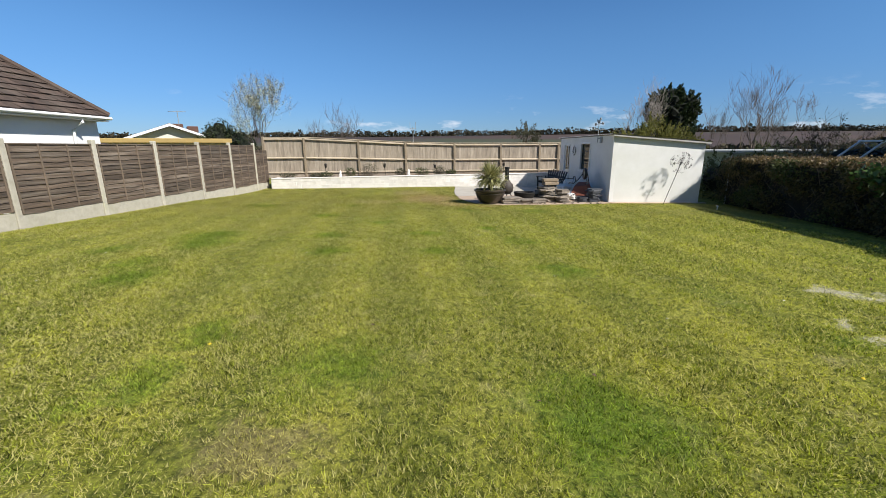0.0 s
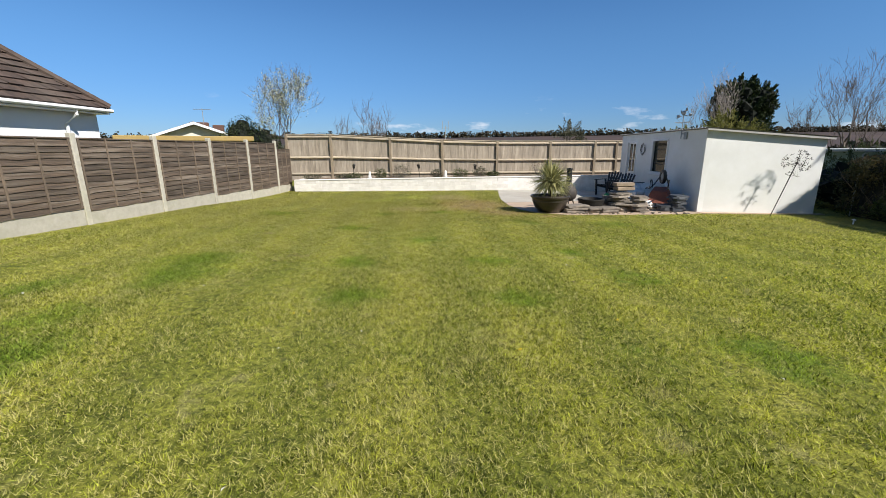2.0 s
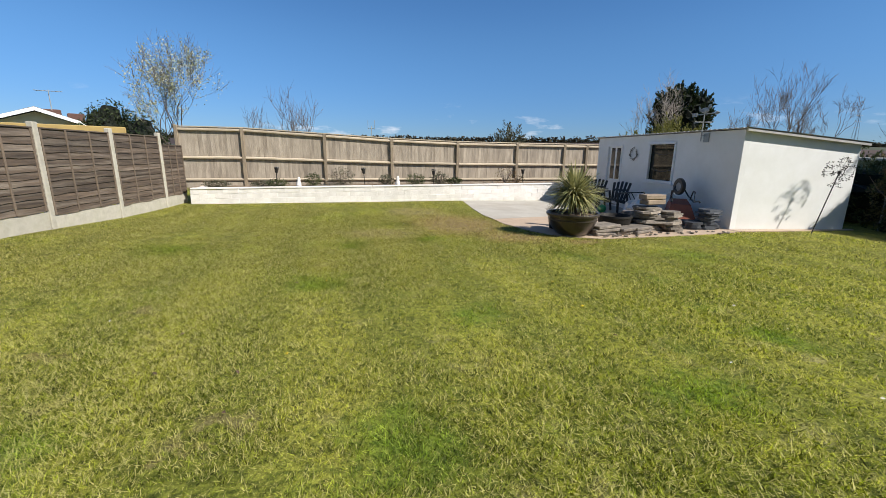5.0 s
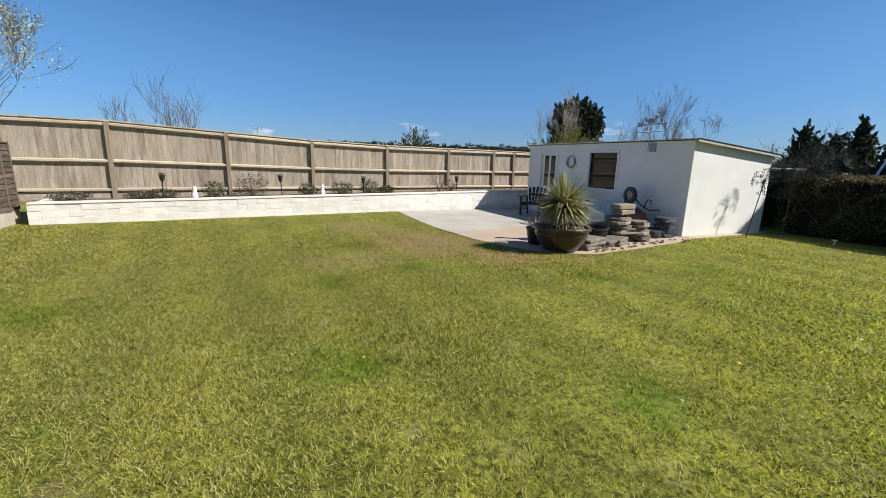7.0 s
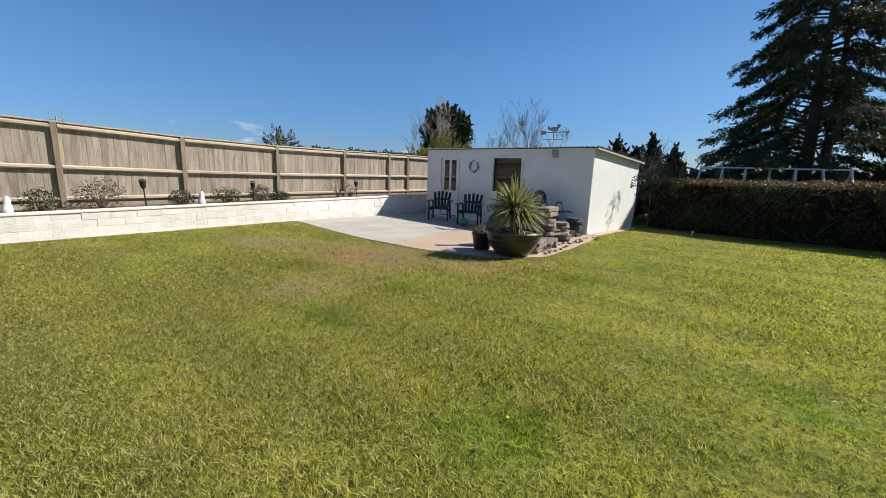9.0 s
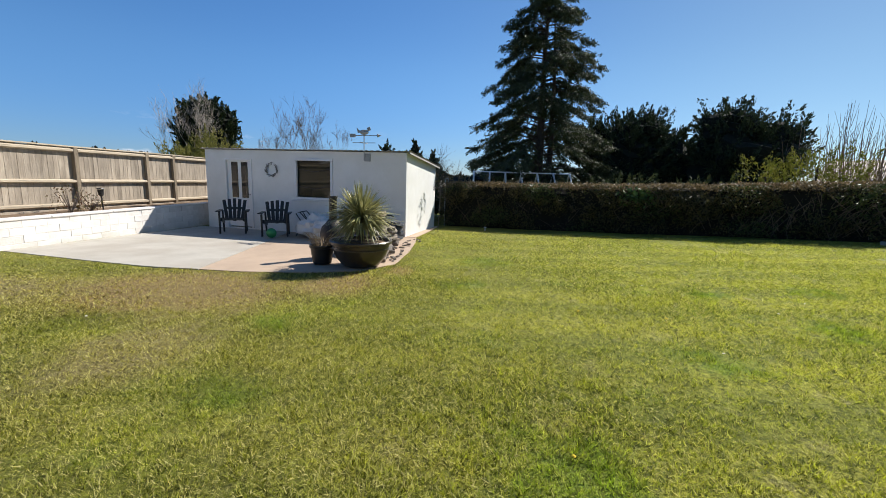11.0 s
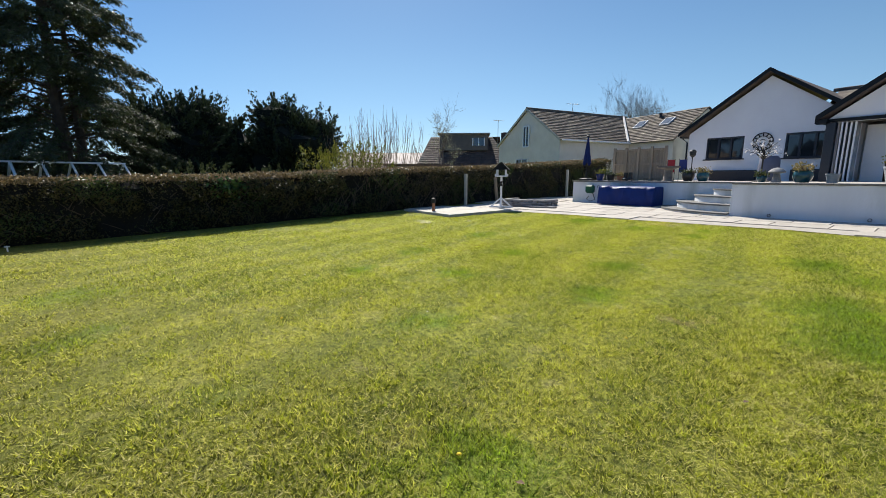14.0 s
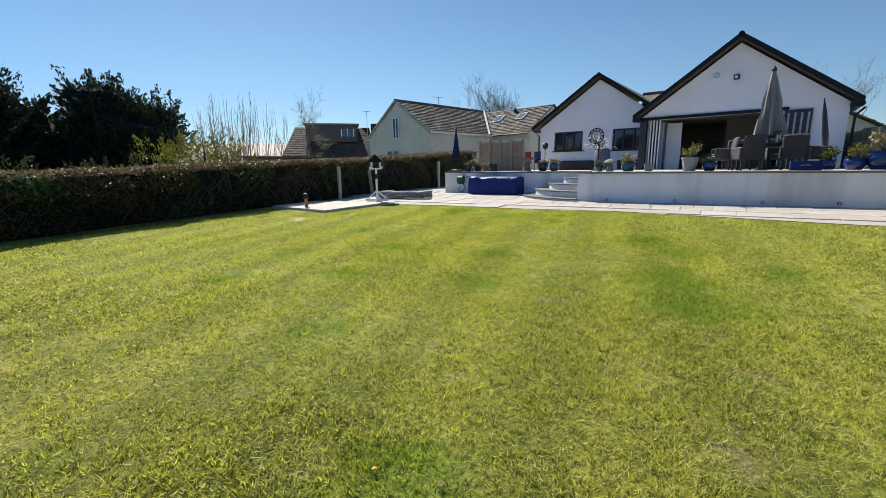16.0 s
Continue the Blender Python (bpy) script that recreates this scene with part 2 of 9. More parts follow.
def leaf_mat(name, c1, c2, trans=0.35, rough=0.5, place=None):
    """Leaves: each one its own tone, light passing through in part."""
    m = bpy.data.materials.new(name)
    m.use_nodes = True
    N, L = m.node_tree.nodes, m.node_tree.links
    b = N["Principled BSDF"]
    g = N.new("ShaderNodeNewGeometry")
    mix = N.new("ShaderNodeMix")
    mix.data_type = "RGBA"
    mix.inputs[6].default_value, mix.inputs[7].default_value = (*c1, 1), (*c2, 1)
    L.new(g.outputs["Random Per Island"], mix.inputs[0])
    b.inputs["Roughness"].default_value = rough
    b.inputs["Specular IOR Level"].default_value = 0.3
    L.new(mix.outputs[2], b.inputs["Base Color"])
    tr = N.new("ShaderNodeBsdfTranslucent")
    L.new(mix.outputs[2], tr.inputs["Color"])
    ms = N.new("ShaderNodeMixShader")
    ms.inputs[0].default_value = trans
    L.new(b.outputs[0], ms.inputs[1])
    L.new(tr.outputs[0], ms.inputs[2])
    L.new(ms.outputs[0], N["Material Output"].inputs["Surface"])
    return m


def glass_mat(name, tint=(0.02, 0.025, 0.03)):
    """A window pane: dark behind, a clear reflection on it."""
    m = bpy.data.materials.new(name)
    m.use_nodes = True
    b = m.node_tree.nodes["Principled BSDF"]
    b.inputs["Base Color"].default_value = (*tint, 1)
    b.inputs["Roughness"].default_value = 0.03
    b.inputs["Specular IOR Level"].default_value = 0.8
    return m


def lawn_colour(N, L):
    """Colour of the turf by place: mowing bands, lush patches, dry and bare spots."""
    tc = N.new("ShaderNodeNewGeometry")
    pos = tc.outputs["Position"]
    sep = N.new("ShaderNodeSeparateXYZ")
    L.new(pos, sep.inputs[0])

    def noise_node(scale, detail=4, rough=0.6):
        n = N.new("ShaderNodeTexNoise")
        n.inputs["Scale"].default_value, n.inputs["Detail"].default_value, n.inputs["Roughness"].default_value = scale, detail, rough
        L.new(pos, n.inputs["Vector"])
        return n.outputs["Fac"]

    def rng_node(src, a, b, c=0.0, d=1.0):
        r = N.new("ShaderNodeMapRange")
        r.interpolation_type = "SMOOTHSTEP"
        for k, v in enumerate((a, b, c, d)):
            r.inputs[k + 1].default_value = v
        L.new(src, r.inputs[0])
        return r.outputs[0]

    def mixc(fac, a, b):
        x = N.new("ShaderNodeMix")
        x.data_type = "RGBA"
        L.new(fac, x.inputs[0])
        for k, v in ((6, a), (7, b)):
            if isinstance(v, tuple):
                x.inputs[k].default_value = (*v, 1)
            else:
                L.new(v, x.inputs[k])
        return x.outputs[2]

    def math_node(op, a, b=None):
        x = N.new("ShaderNodeMath")
        x.operation = op
        for k, v in enumerate((a, b)):
            if v is None:
                continue
            if isinstance(v, (int, float)):
                x.inputs[k].default_value = v
            else:
                L.new(v, x.inputs[k])
        return x.outputs[0]

    col = mixc(rng_node(noise_node(0.55, 5), 0.36, 0.64), LAWN_A, LAWN_B)
    # mowing bands along the garden
    u = math_node("ADD", sep.outputs[0], math_node("MULTIPLY", sep.outputs[1], 0.12))
    u = math_node("ADD", u, math_node("MULTIPLY", noise_node(0.4, 2), 0.5))
    band = math_node("SINE", math_node("MULTIPLY", u, 6.0))
    col = mixc(rng_node(band, -0.8, 0.8, 0.0, 0.55), col, LAWN_C)
    # tufts, lush green patches, worn dry places
    col = mixc(math_node("MULTIPLY", rng_node(noise_node(9.0, 5, 0.75), 0.44, 0.68), 0.6), col, (0.10, 0.13, 0.02))
    col = mixc(math_node("MULTIPLY", rng_node(noise_node(24.0, 4, 0.7), 0.46, 0.64), 0.75), col, (0.075, 0.10, 0.017))
    col = mixc(math_node("MULTIPLY", rng_node(noise_node(1.15, 4, 0.6), 0.60, 0.74), 0.3), col, LAWN_LUSH)
    col = mixc(math_node("MULTIPLY", rng_node(noise_node(2.6, 6, 0.7), 0.55, 0.72), 0.55), col, LAWN_DRY)

    # ragged round patches: thick green clumps, trodden soil, sand
    flat = N.new("ShaderNodeCombineXYZ")
    L.new(sep.outputs[0], flat.inputs[0])
    L.new(sep.outputs[1], flat.inputs[1])
    wob = N.new("ShaderNodeTexNoise")
    wob.inputs["Scale"].default_value, wob.inputs["Detail"].default_value, wob.inputs["Roughness"].default_value = 2.0, 7, 0.78
    L.new(flat.outputs[0], wob.inputs["Vector"])
    warp = N.new("ShaderNodeVectorMath")
    warp.operation = "MULTIPLY_ADD"
    warp.inputs[1].default_value = (1.5, 1.5, 0)
    L.new(wob.outputs["Color"], warp.inputs[0])
    L.new(flat.outputs[0], warp.inputs[2])

    def spots(places):
        """How near the place is to any of the patches, as a share of its radius."""
        best = None
        for x, y, rx, ry in places:
            d = N.new("ShaderNodeVectorMath")
            d.operation = "MULTIPLY_ADD"
            d.inputs[1].default_value = (1 / rx, 1 / ry, 0)
            d.inputs[2].default_value = (-(x + 0.75) / rx, -(y + 0.75) / ry, 0)
            L.new(warp.outputs[0], d.inputs[0])
            ln = N.new("ShaderNodeVectorMath")
            ln.operation = "LENGTH"
            L.new(d.outputs[0], ln.inputs[0])
            best = ln.outputs["Value"] if best is None else math_node("MINIMUM", best, ln.outputs["Value"])
        return best

    lush = rng_node(spots([(x, y, r, r) for x, y, r in LUSH_SPOTS]), 1.7, 0.1)
    col = mixc(math_node("MULTIPLY", lush, 0.5), col, LAWN_LUSH)
    # drier and browner towards the patio
    far = rng_node(sep.outputs[1], 7.5, 13.0)
    col = mixc(math_node("MULTIPLY", math_node("MULTIPLY", far, rng_node(noise_node(0.8, 5, 0.65), 0.30, 0.58)), 0.62), col, (0.21, 0.195, 0.05))
    for c, k, places in BARE_SPOTS:
        col = mixc(math_node("MULTIPLY", rng_node(spots(places), 1.2, 0.4), k), col, c)
    return col, lush


LAWN_A, LAWN_B, LAWN_C = (0.50, 0.485, 0.085), (0.375, 0.39, 0.060), (0.225, 0.26, 0.038)
LAWN_LUSH, LAWN_DRY = (0.17, 0.31, 0.03), (0.58, 0.50, 0.24)
SOIL, SAND = (0.36, 0.24, 0.125), (0.74, 0.68, 0.56)
LUSH_SPOTS = [(-0.74, 2.5, 0.34), (0.82, 1.89, 0.45), (-3.61, 4.4, 0.4), (-3.9, 6.5, 0.45), (-1.88, 2.2, 0.2), (-1.88, 2.9, 0.22), (1.52, 4.9, 0.3), (-2.12, 7.25, 0.3),
              (-1.72, 5.95, 0.3), (-0.12, 6.04, 0.28), (1.37, 6.78, 0.25), (0.87, 8.3, 0.25), (-2.83, 10.05, 0.3), (0.62, 11.3, 0.3), (-5.2, 11.9, 0.4),
              (-1.33, 8.98, 0.25), (-2.6, 12.15, 0.3), (-1.45, 12.57, 0.22), (-1.73, 14.62, 0.35), (-0.3, 7.6, 0.3), (2.42, 11.13, 0.4), (-4.96, 5.97, 0.25), (-4.1, 7.1, 0.5), (-4.0, 5.06, 0.3)]
BARE_SPOTS = [(SOIL, 0.75, [(-0.5, 14.6, 1.3, 2.0), (0.3, 12.9, 0.8, 0.7), (1.4, 12.35, 0.5, 0.2)]),
              ((0.40, 0.31, 0.16), 0.55, [(-1.2, 16.8, 0.9, 1.1), (-2.2, 13.3, 0.8, 0.6), (-0.86, 1.7, 0.4, 0.2), (-2.92, 7.55, 0.22, 0.12), (-4.31, 8.39, 0.16, 0.1), (-4.14, 9.24, 0.2, 0.12)]),
              (SAND, 0.7, [(4.12, 4.15, 0.30, 0.16), (4.40, 3.95, 0.28, 0.15), (3.46, 3.21, 0.22, 0.12), (3.3, 2.87, 0.16, 0.1)])]


def lawn_mat(name, blade):
    m = bpy.data.materials.new(name)
    m.use_nodes = True
    N, L = m.node_tree.nodes, m.node_tree.links
    b = N["Principled BSDF"]
    col, lush = lawn_colour(N, L)
    if blade:
        g = N.new("ShaderNodeNewGeometry")
        hs = N.new("ShaderNodeHueSaturation")
        r = N.new("ShaderNodeMapRange")
        r.inputs[3].default_value, r.inputs[4].default_value = 0.2, 1.74
        L.new(g.outputs["Random Per Island"], r.inputs[0])
        L.new(r.outputs[0], hs.inputs["Value"])
        L.new(col, hs.inputs["Color"])
        col = hs.outputs[0]
        # some blades dried to straw
        fr = N.new("ShaderNodeMath")
        fr.operation = "FRACT"
        m9 = N.new("ShaderNodeMath")
        m9.operation = "MULTIPLY"
        m9.inputs[1].default_value = 17.3
        L.new(g.outputs["Random Per Island"], m9.inputs[0])
        L.new(m9.outputs[0], fr.inputs[0])
        gt = N.new("ShaderNodeMath")
        gt.operation = "GREATER_THAN"
        gt.inputs[1].default_value = 0.66
        L.new(fr.outputs[0], gt.inputs[0])
        sm = N.new("ShaderNodeMix")
        sm.data_type = "RGBA"
        sm.inputs[7].default_value = (0.68, 0.61, 0.28, 1)
        thick = N.new("ShaderNodeMath")
        thick.operation = "MULTIPLY_ADD"
        thick.inputs[1].default_value, thick.inputs[2].default_value = -0.8, 0.9
        L.new(lush, thick.inputs[0])
        straw = N.new("ShaderNodeMath")
        straw.operation = "MULTIPLY"
        L.new(gt.outputs[0], straw.inputs[0])
        L.new(thick.outputs[0], straw.inputs[1])
        L.new(straw.outputs[0], sm.inputs[0])
        L.new(col, sm.inputs[6])
        col = sm.outputs[2]
        L.new(col, b.inputs["Base Color"])
        tr = N.new("ShaderNodeBsdfTranslucent")
        warm = N.new("ShaderNodeMix")
        warm.data_type, warm.blend_type = "RGBA", "MULTIPLY"
        warm.inputs[0].default_value = 1.0
        warm.inputs[7].default_value = (1.12, 1.22, 0.45, 1)
        L.new(col, warm.inputs[6])
        L.new(warm.outputs[2], tr.inputs["Color"])
        ms = N.new("ShaderNodeMixShader")
        ms.inputs[0].default_value = 0.52
        L.new(b.outputs[0], ms.inputs[1])
        L.new(tr.outputs[0], ms.inputs[2])
        L.new(ms.outputs[0], N["Material Output"].inputs["Surface"])
        b.inputs["Roughness"].default_value = 0.5
        b.inputs["Specular IOR Level"].default_value = 0.12
    else:
        n = N.new("ShaderNodeTexNoise")
        n.inputs["Scale"].default_value, n.inputs["Detail"].default_value, n.inputs["Roughness"].default_value = 38, 6, 0.75
        g = N.new("ShaderNodeNewGeometry")
        L.new(g.outputs["Position"], n.inputs["Vector"])
        r = N.new("ShaderNodeMapRange")
        r.inputs[1].default_value, r.inputs[2].default_value, r.inputs[3].default_value, r.inputs[4].default_value = 0.3, 0.7, 0.30, 1.05
        L.new(n.outputs["Fac"], r.inputs[0])
        hs = N.new("ShaderNodeHueSaturation")
        L.new(r.outputs[0], hs.inputs["Value"])
        L.new(col, hs.inputs["Color"])
        L.new(hs.outputs[0], b.inputs["Base Color"])
        bp = N.new("ShaderNodeBump")
        bp.inputs["Strength"].default_value, bp.inputs["Distance"].default_value = 0.8, 0.03
        L.new(n.outputs["Fac"], bp.inputs["Height"])
        L.new(bp.outputs[0], b.inputs["Normal"])
        b.inputs["Roughness"].default_value = 0.9
        b.inputs["Specular IOR Level"].default_value = 0.15
    return m


M_LAWN, M_BLADE = lawn_mat("turf", False), lawn_mat("grass_blade", True)
M_WHITE = mat("white_render", (0.80, 0.80, 0.79), (0.74, 0.74, 0.72), scale=2.5, rough=0.85, bump=0.25, bump_scale=60, stain=(0.62, 0.61, 0.57), stain_scale=0.7, stain_amt=0.35)
M_WHITEBRICK = mat("white_painted_block", (0.82, 0.79, 0.76), (0.72, 0.68, 0.64), scale=5, rough=0.8, bump=0.4, bump_scale=35, stain=(0.50, 0.47, 0.42), stain_scale=2.2, stain_amt=0.4, per=0.06)
M_TERRWALL = mat("white_terrace_render", (0.78, 0.79, 0.80), (0.71, 0.72, 0.72), scale=1.5, rough=0.85, bump=0.2, bump_scale=70, stain=(0.33, 0.34, 0.28), stain_scale=1.3, stain_amt=0.75, stretch=(1.0, 1.0, 0.22))
M_CONC = mat("pale_concrete", (0.52, 0.49, 0.42), (0.43, 0.40, 0.34), scale=4, rough=0.9, bump=0.3, bump_scale=60, stain=(0.30, 0.28, 0.22), stain_scale=1.2, stain_amt=0.5)
M_POST = mat("concrete_post", (0.50, 0.47, 0.40), (0.40, 0.37, 0.31), scale=8, rough=0.9, bump=0.3, bump_scale=90, stain=(0.34, 0.33, 0.24), stain_scale=3, stain_amt=0.5, per=0.08)
M_PATIO = mat("patio_concrete", (0.47, 0.44, 0.385), (0.38, 0.35, 0.30), scale=1.6, rough=0.9, bump=0.2, bump_scale=70, stain=(0.38, 0.33, 0.27), stain_scale=0.8, stain_amt=0.5)
M_PATIO2 = mat("buff_concrete", (0.49, 0.37, 0.27), (0.40, 0.30, 0.22), scale=1.6, rough=0.9, bump=0.2, bump_scale=70, stain=(0.36, 0.27, 0.20), stain_scale=0.9, stain_amt=0.5)
M_SLAB = mat("sandstone_slab", (0.46, 0.42, 0.36), (0.38, 0.34, 0.29), scale=3, rough=0.85, bump=0.3, bump_scale=40, stain=(0.36, 0.31, 0.26), stain_scale=1.5, stain_amt=0.4, per=0.10)
M_JOINT = mat("slab_joint", (0.34, 0.30, 0.25), scale=10, rough=0.95)
M_LAP = mat("dark_lap_board", (0.125, 0.088, 0.062), (0.048, 0.036, 0.028), scale=3, rough=0.85, bump=0.5, bump_scale=18, stretch=(6, 0.5, 9), stain=(0.30, 0.25, 0.20), stain_scale=1.6, stain_amt=0.5, per=0.3)
M_BATTEN = mat("fence_batten", (0.19, 0.14, 0.10), (0.11, 0.085, 0.065), scale=3, rough=0.85, bump=0.4, bump_scale=25, stretch=(9, 9, 0.7), per=0.15)
M_BOARD = mat("weathered_close_board", (0.43, 0.365, 0.29), (0.28, 0.235, 0.185), scale=2.4, rough=0.9, bump=0.4, bump_scale=14, stretch=(3.5, 3.5, 0.7), stain=(0.15, 0.12, 0.09), stain_scale=1.4, stain_amt=0.8, per=0.13)
M_RAIL = mat("fence_rail", (0.58, 0.49, 0.37), (0.42, 0.35, 0.26), scale=3, rough=0.9, bump=0.4, bump_scale=20, stretch=(0.7, 9, 9), stain=(0.2, 0.17, 0.13), stain_scale=1.5, stain_amt=0.4, per=0.12)
M_FPOST = mat("fence_post_wood", (0.30, 0.24, 0.165), (0.19, 0.15, 0.11), scale=3, rough=0.9, bump=0.5, bump_scale=20, stretch=(9, 9, 0.6), per=0.12)
M_SOIL = mat("border_soil", (0.20, 0.135, 0.085), (0.12, 0.085, 0.055), scale=9, rough=1.0, bump=0.9, bump_scale=25)
M_WPAINT = mat("white_plastic", (0.80, 0.80, 0.80), (0.75, 0.75, 0.75), scale=2, rough=0.35, bump=0.0)
M_BLACK = mat("black_plastic", (0.012, 0.012, 0.013), (0.02, 0.02, 0.021), scale=6, rough=0.42, bump=0.05)
M_IRON = mat("black_iron", (0.018, 0.018, 0.018), (0.04, 0.035, 0.03), scale=20, rough=0.6, bump=0.2, metal=0.4)
M_POT = mat("glazed_dark_pot", (0.045, 0.033, 0.026), (0.022, 0.018, 0.016), scale=5, rough=0.35, bump=0.15, bump_scale=25, coat=0.3, stain=(0.10, 0.085, 0.07), stain_scale=3, stain_amt=0.4)
M_STONE = mat("walling_stone", (0.29, 0.245, 0.20), (0.12, 0.105, 0.09), scale=6, rough=0.9, bump=0.6, bump_scale=25, per=0.25)
M_SLATE = mat("dark_slate", (0.055, 0.062, 0.075), (0.025, 0.028, 0.034), scale=5, rough=0.6, bump=0.4, bump_scale=20, per=0.3)
M_BLUE = mat("blue_tarpaulin", (0.005, 0.026, 0.17), (0.003, 0.016, 0.11), scale=3, rough=0.5, spec=0.3, bump=0.5, bump_scale=7)
M_BLUEGLAZE = mat("blue_glaze", (0.012, 0.035, 0.17), (0.008, 0.02, 0.10), scale=4, rough=0.2, bump=0.05, coat=0.5)
M_TEAL = mat("teal_glaze", (0.02, 0.10, 0.115), (0.015, 0.06, 0.07), scale=4, rough=0.25, bump=0.05, coat=0.5)
M_GREYPOT = mat("grey_pot", (0.34, 0.36, 0.37), (0.26, 0.28, 0.29), scale=5, rough=0.6, bump=0.15)
M_TERRACOTTA = mat("terracotta", (0.42, 0.19, 0.10), (0.30, 0.13, 0.075), scale=7, rough=0.85, bump=0.2)
M_NAVY = mat("anthracite_frame", (0.012, 0.016, 0.024), (0.018, 0.022, 0.03), scale=4, rough=0.4, bump=0.03)
M_FASCIA = mat("black_fascia", (0.008, 0.010, 0.012), (0.012, 0.014, 0.016), scale=4, rough=0.5, bump=0.03, spec=0.2)
M_TILE = mat("brown_roof_tile", (0.100, 0.066, 0.050), (0.050, 0.036, 0.030), scale=5, rough=0.85, bump=0.4, bump_scale=30, per=0.22, island=True, stain=(0.15, 0.125, 0.10), stain_scale=1.2, stain_amt=0.35)
M_TILE2 = mat("mossy_slate_tile", (0.17, 0.135, 0.105), (0.060, 0.050, 0.043), scale=4, rough=0.9, bump=0.7, bump_scale=14, stain=(0.30, 0.26, 0.18), stain_scale=1.8, stain_amt=0.7, per=0.45, island=True)
M_CREAM = mat("cream_render", (0.74, 0.69, 0.61), (0.65, 0.60, 0.53), scale=1.5, rough=0.9, bump=0.2, bump_scale=60, stain=(0.5, 0.45, 0.35), stain_scale=0.7, stain_amt=0.3)
M_HOUSEWHITE = mat("white_house_render", (0.80, 0.80, 0.80), (0.75, 0.75, 0.76), scale=1.2, rough=0.85, bump=0.15, bump_scale=80, stain=(0.68, 0.67, 0.65), stain_scale=0.5, stain_amt=0.3)
M_GLASS = glass_mat("window_glass")
M_BARK = mat("grey_bark", (0.17, 0.135, 0.10), (0.10, 0.08, 0.06), scale=6, rough=0.95, bump=0.6, bump_scale=20)
M_DARKBARK = mat("dark_bark", (0.075, 0.058, 0.045), (0.045, 0.036, 0.03), scale=6, rough=0.95, bump=0.6, bump_scale=20)
M_TWIG = mat("twig", (0.17, 0.135, 0.115), (0.10, 0.08, 0.07), scale=6, rough=0.9, bump=0.2)
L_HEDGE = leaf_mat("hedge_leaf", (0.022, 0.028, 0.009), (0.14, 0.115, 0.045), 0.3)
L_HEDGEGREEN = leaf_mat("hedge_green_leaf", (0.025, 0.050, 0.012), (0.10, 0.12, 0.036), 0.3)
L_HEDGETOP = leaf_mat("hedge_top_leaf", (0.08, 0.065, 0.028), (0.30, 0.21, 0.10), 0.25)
L_CONIFER = leaf_mat("conifer_needle", (0.026, 0.042, 0.017), (0.072, 0.085, 0.032), 0.18)
L_DARK = leaf_mat("dark_evergreen", (0.016, 0.028, 0.014), (0.052, 0.070, 0.030), 0.15, 0.7)
L_CYPRESS = leaf_mat("cypress_leaf", (0.012, 0.026, 0.008), (0.040, 0.055, 0.015), 0.12)
L_FRESH = leaf_mat("fresh_leaf", (0.12, 0.14, 0.02), (0.20, 0.19, 0.035), 0.4)
L_SHRUB = leaf_mat("shrub_leaf", (0.035, 0.055, 0.02), (0.10, 0.11, 0.04), 0.25)
L_BLOSSOM = leaf_mat("pale_blossom", (0.62, 0.60, 0.46), (0.30, 0.33, 0.12), 0.3)
L_YUCCA = leaf_mat("yucca_leaf", (0.19, 0.20, 0.075), (0.46, 0.43, 0.20), 0.25, 0.4)
L_GREY = leaf_mat("grey_leaf", (0.06, 0.065, 0.04), (0.13, 0.12, 0.075), 0.2)



# ---- ground ----
def build_ground():
    xs = sorted(set([-3000, -1200, -500, -200, -90, -45, -25] + [i * 0.5 for i in range(-36, 45)] + [30, 50, 90, 200, 500, 1200, 3000]))
    ys = sorted(set([-3000, -1200, -500, -200, -90, -50, -30] + [i * 0.5 for i in range(-40, 60)] + [35, 50, 90, 200, 320, 500, 800, 1200, 3000]))
    vs = []
    for y in ys:
        for x in xs:
            r = math.hypot(x, y - 8)
            bump = 0.012 * noise.noise((x * 0.7, y * 0.7, 0.3)) if r < 30 else 0
            hill = 0.0
            if y > 150:
                hill = min(1, (y - 150) / 250) * (14 + 4 * max(0, min(1, x / 250)) + 2.0 * noise.noise((x * 0.006, y * 0.006, 2)))
            vs.append((x, y, gz(x, y) + bump + hill))
    n = len(xs)
    fs = [(j * n + i, j * n + i + 1, (j + 1) * n + i + 1, (j + 1) * n + i) for j in range(len(ys) - 1) for i in range(n - 1)]
    mb = MB()
    mb.add(vs, fs)
    ob = part("ground", mb, M_LAWN, smooth=True)
    return tagged(ob, "sloping mown lawn, striped, with dry and lush patches", "lawn", kind="structure")


ground = build_ground()

PATIO_EDGE = [(0.60, 19.62), (0.50, 17.6), (0.48, 16.4), (0.58, 14.6), (0.80, 13.6), (1.15, 12.95), (1.8, 12.60), (3.2, 12.80), (4.6, 13.10), (5.56, 13.40)]


def in_patio(x, y):
    if y > 19.6 or y < 12.6 or x < 0.45:
        return False
    for (xa, ya), (xb, yb) in zip(PATIO_EDGE, PATIO_EDGE[1:]):
        if xa < 1.8 and min(ya, yb) <= y <= max(ya, yb):
            if x > xa + (xb - xa) * (y - ya) / (yb - ya + 1e-9) and y > 12.85:
                return True
    return y > 13.25 and x > 1.2


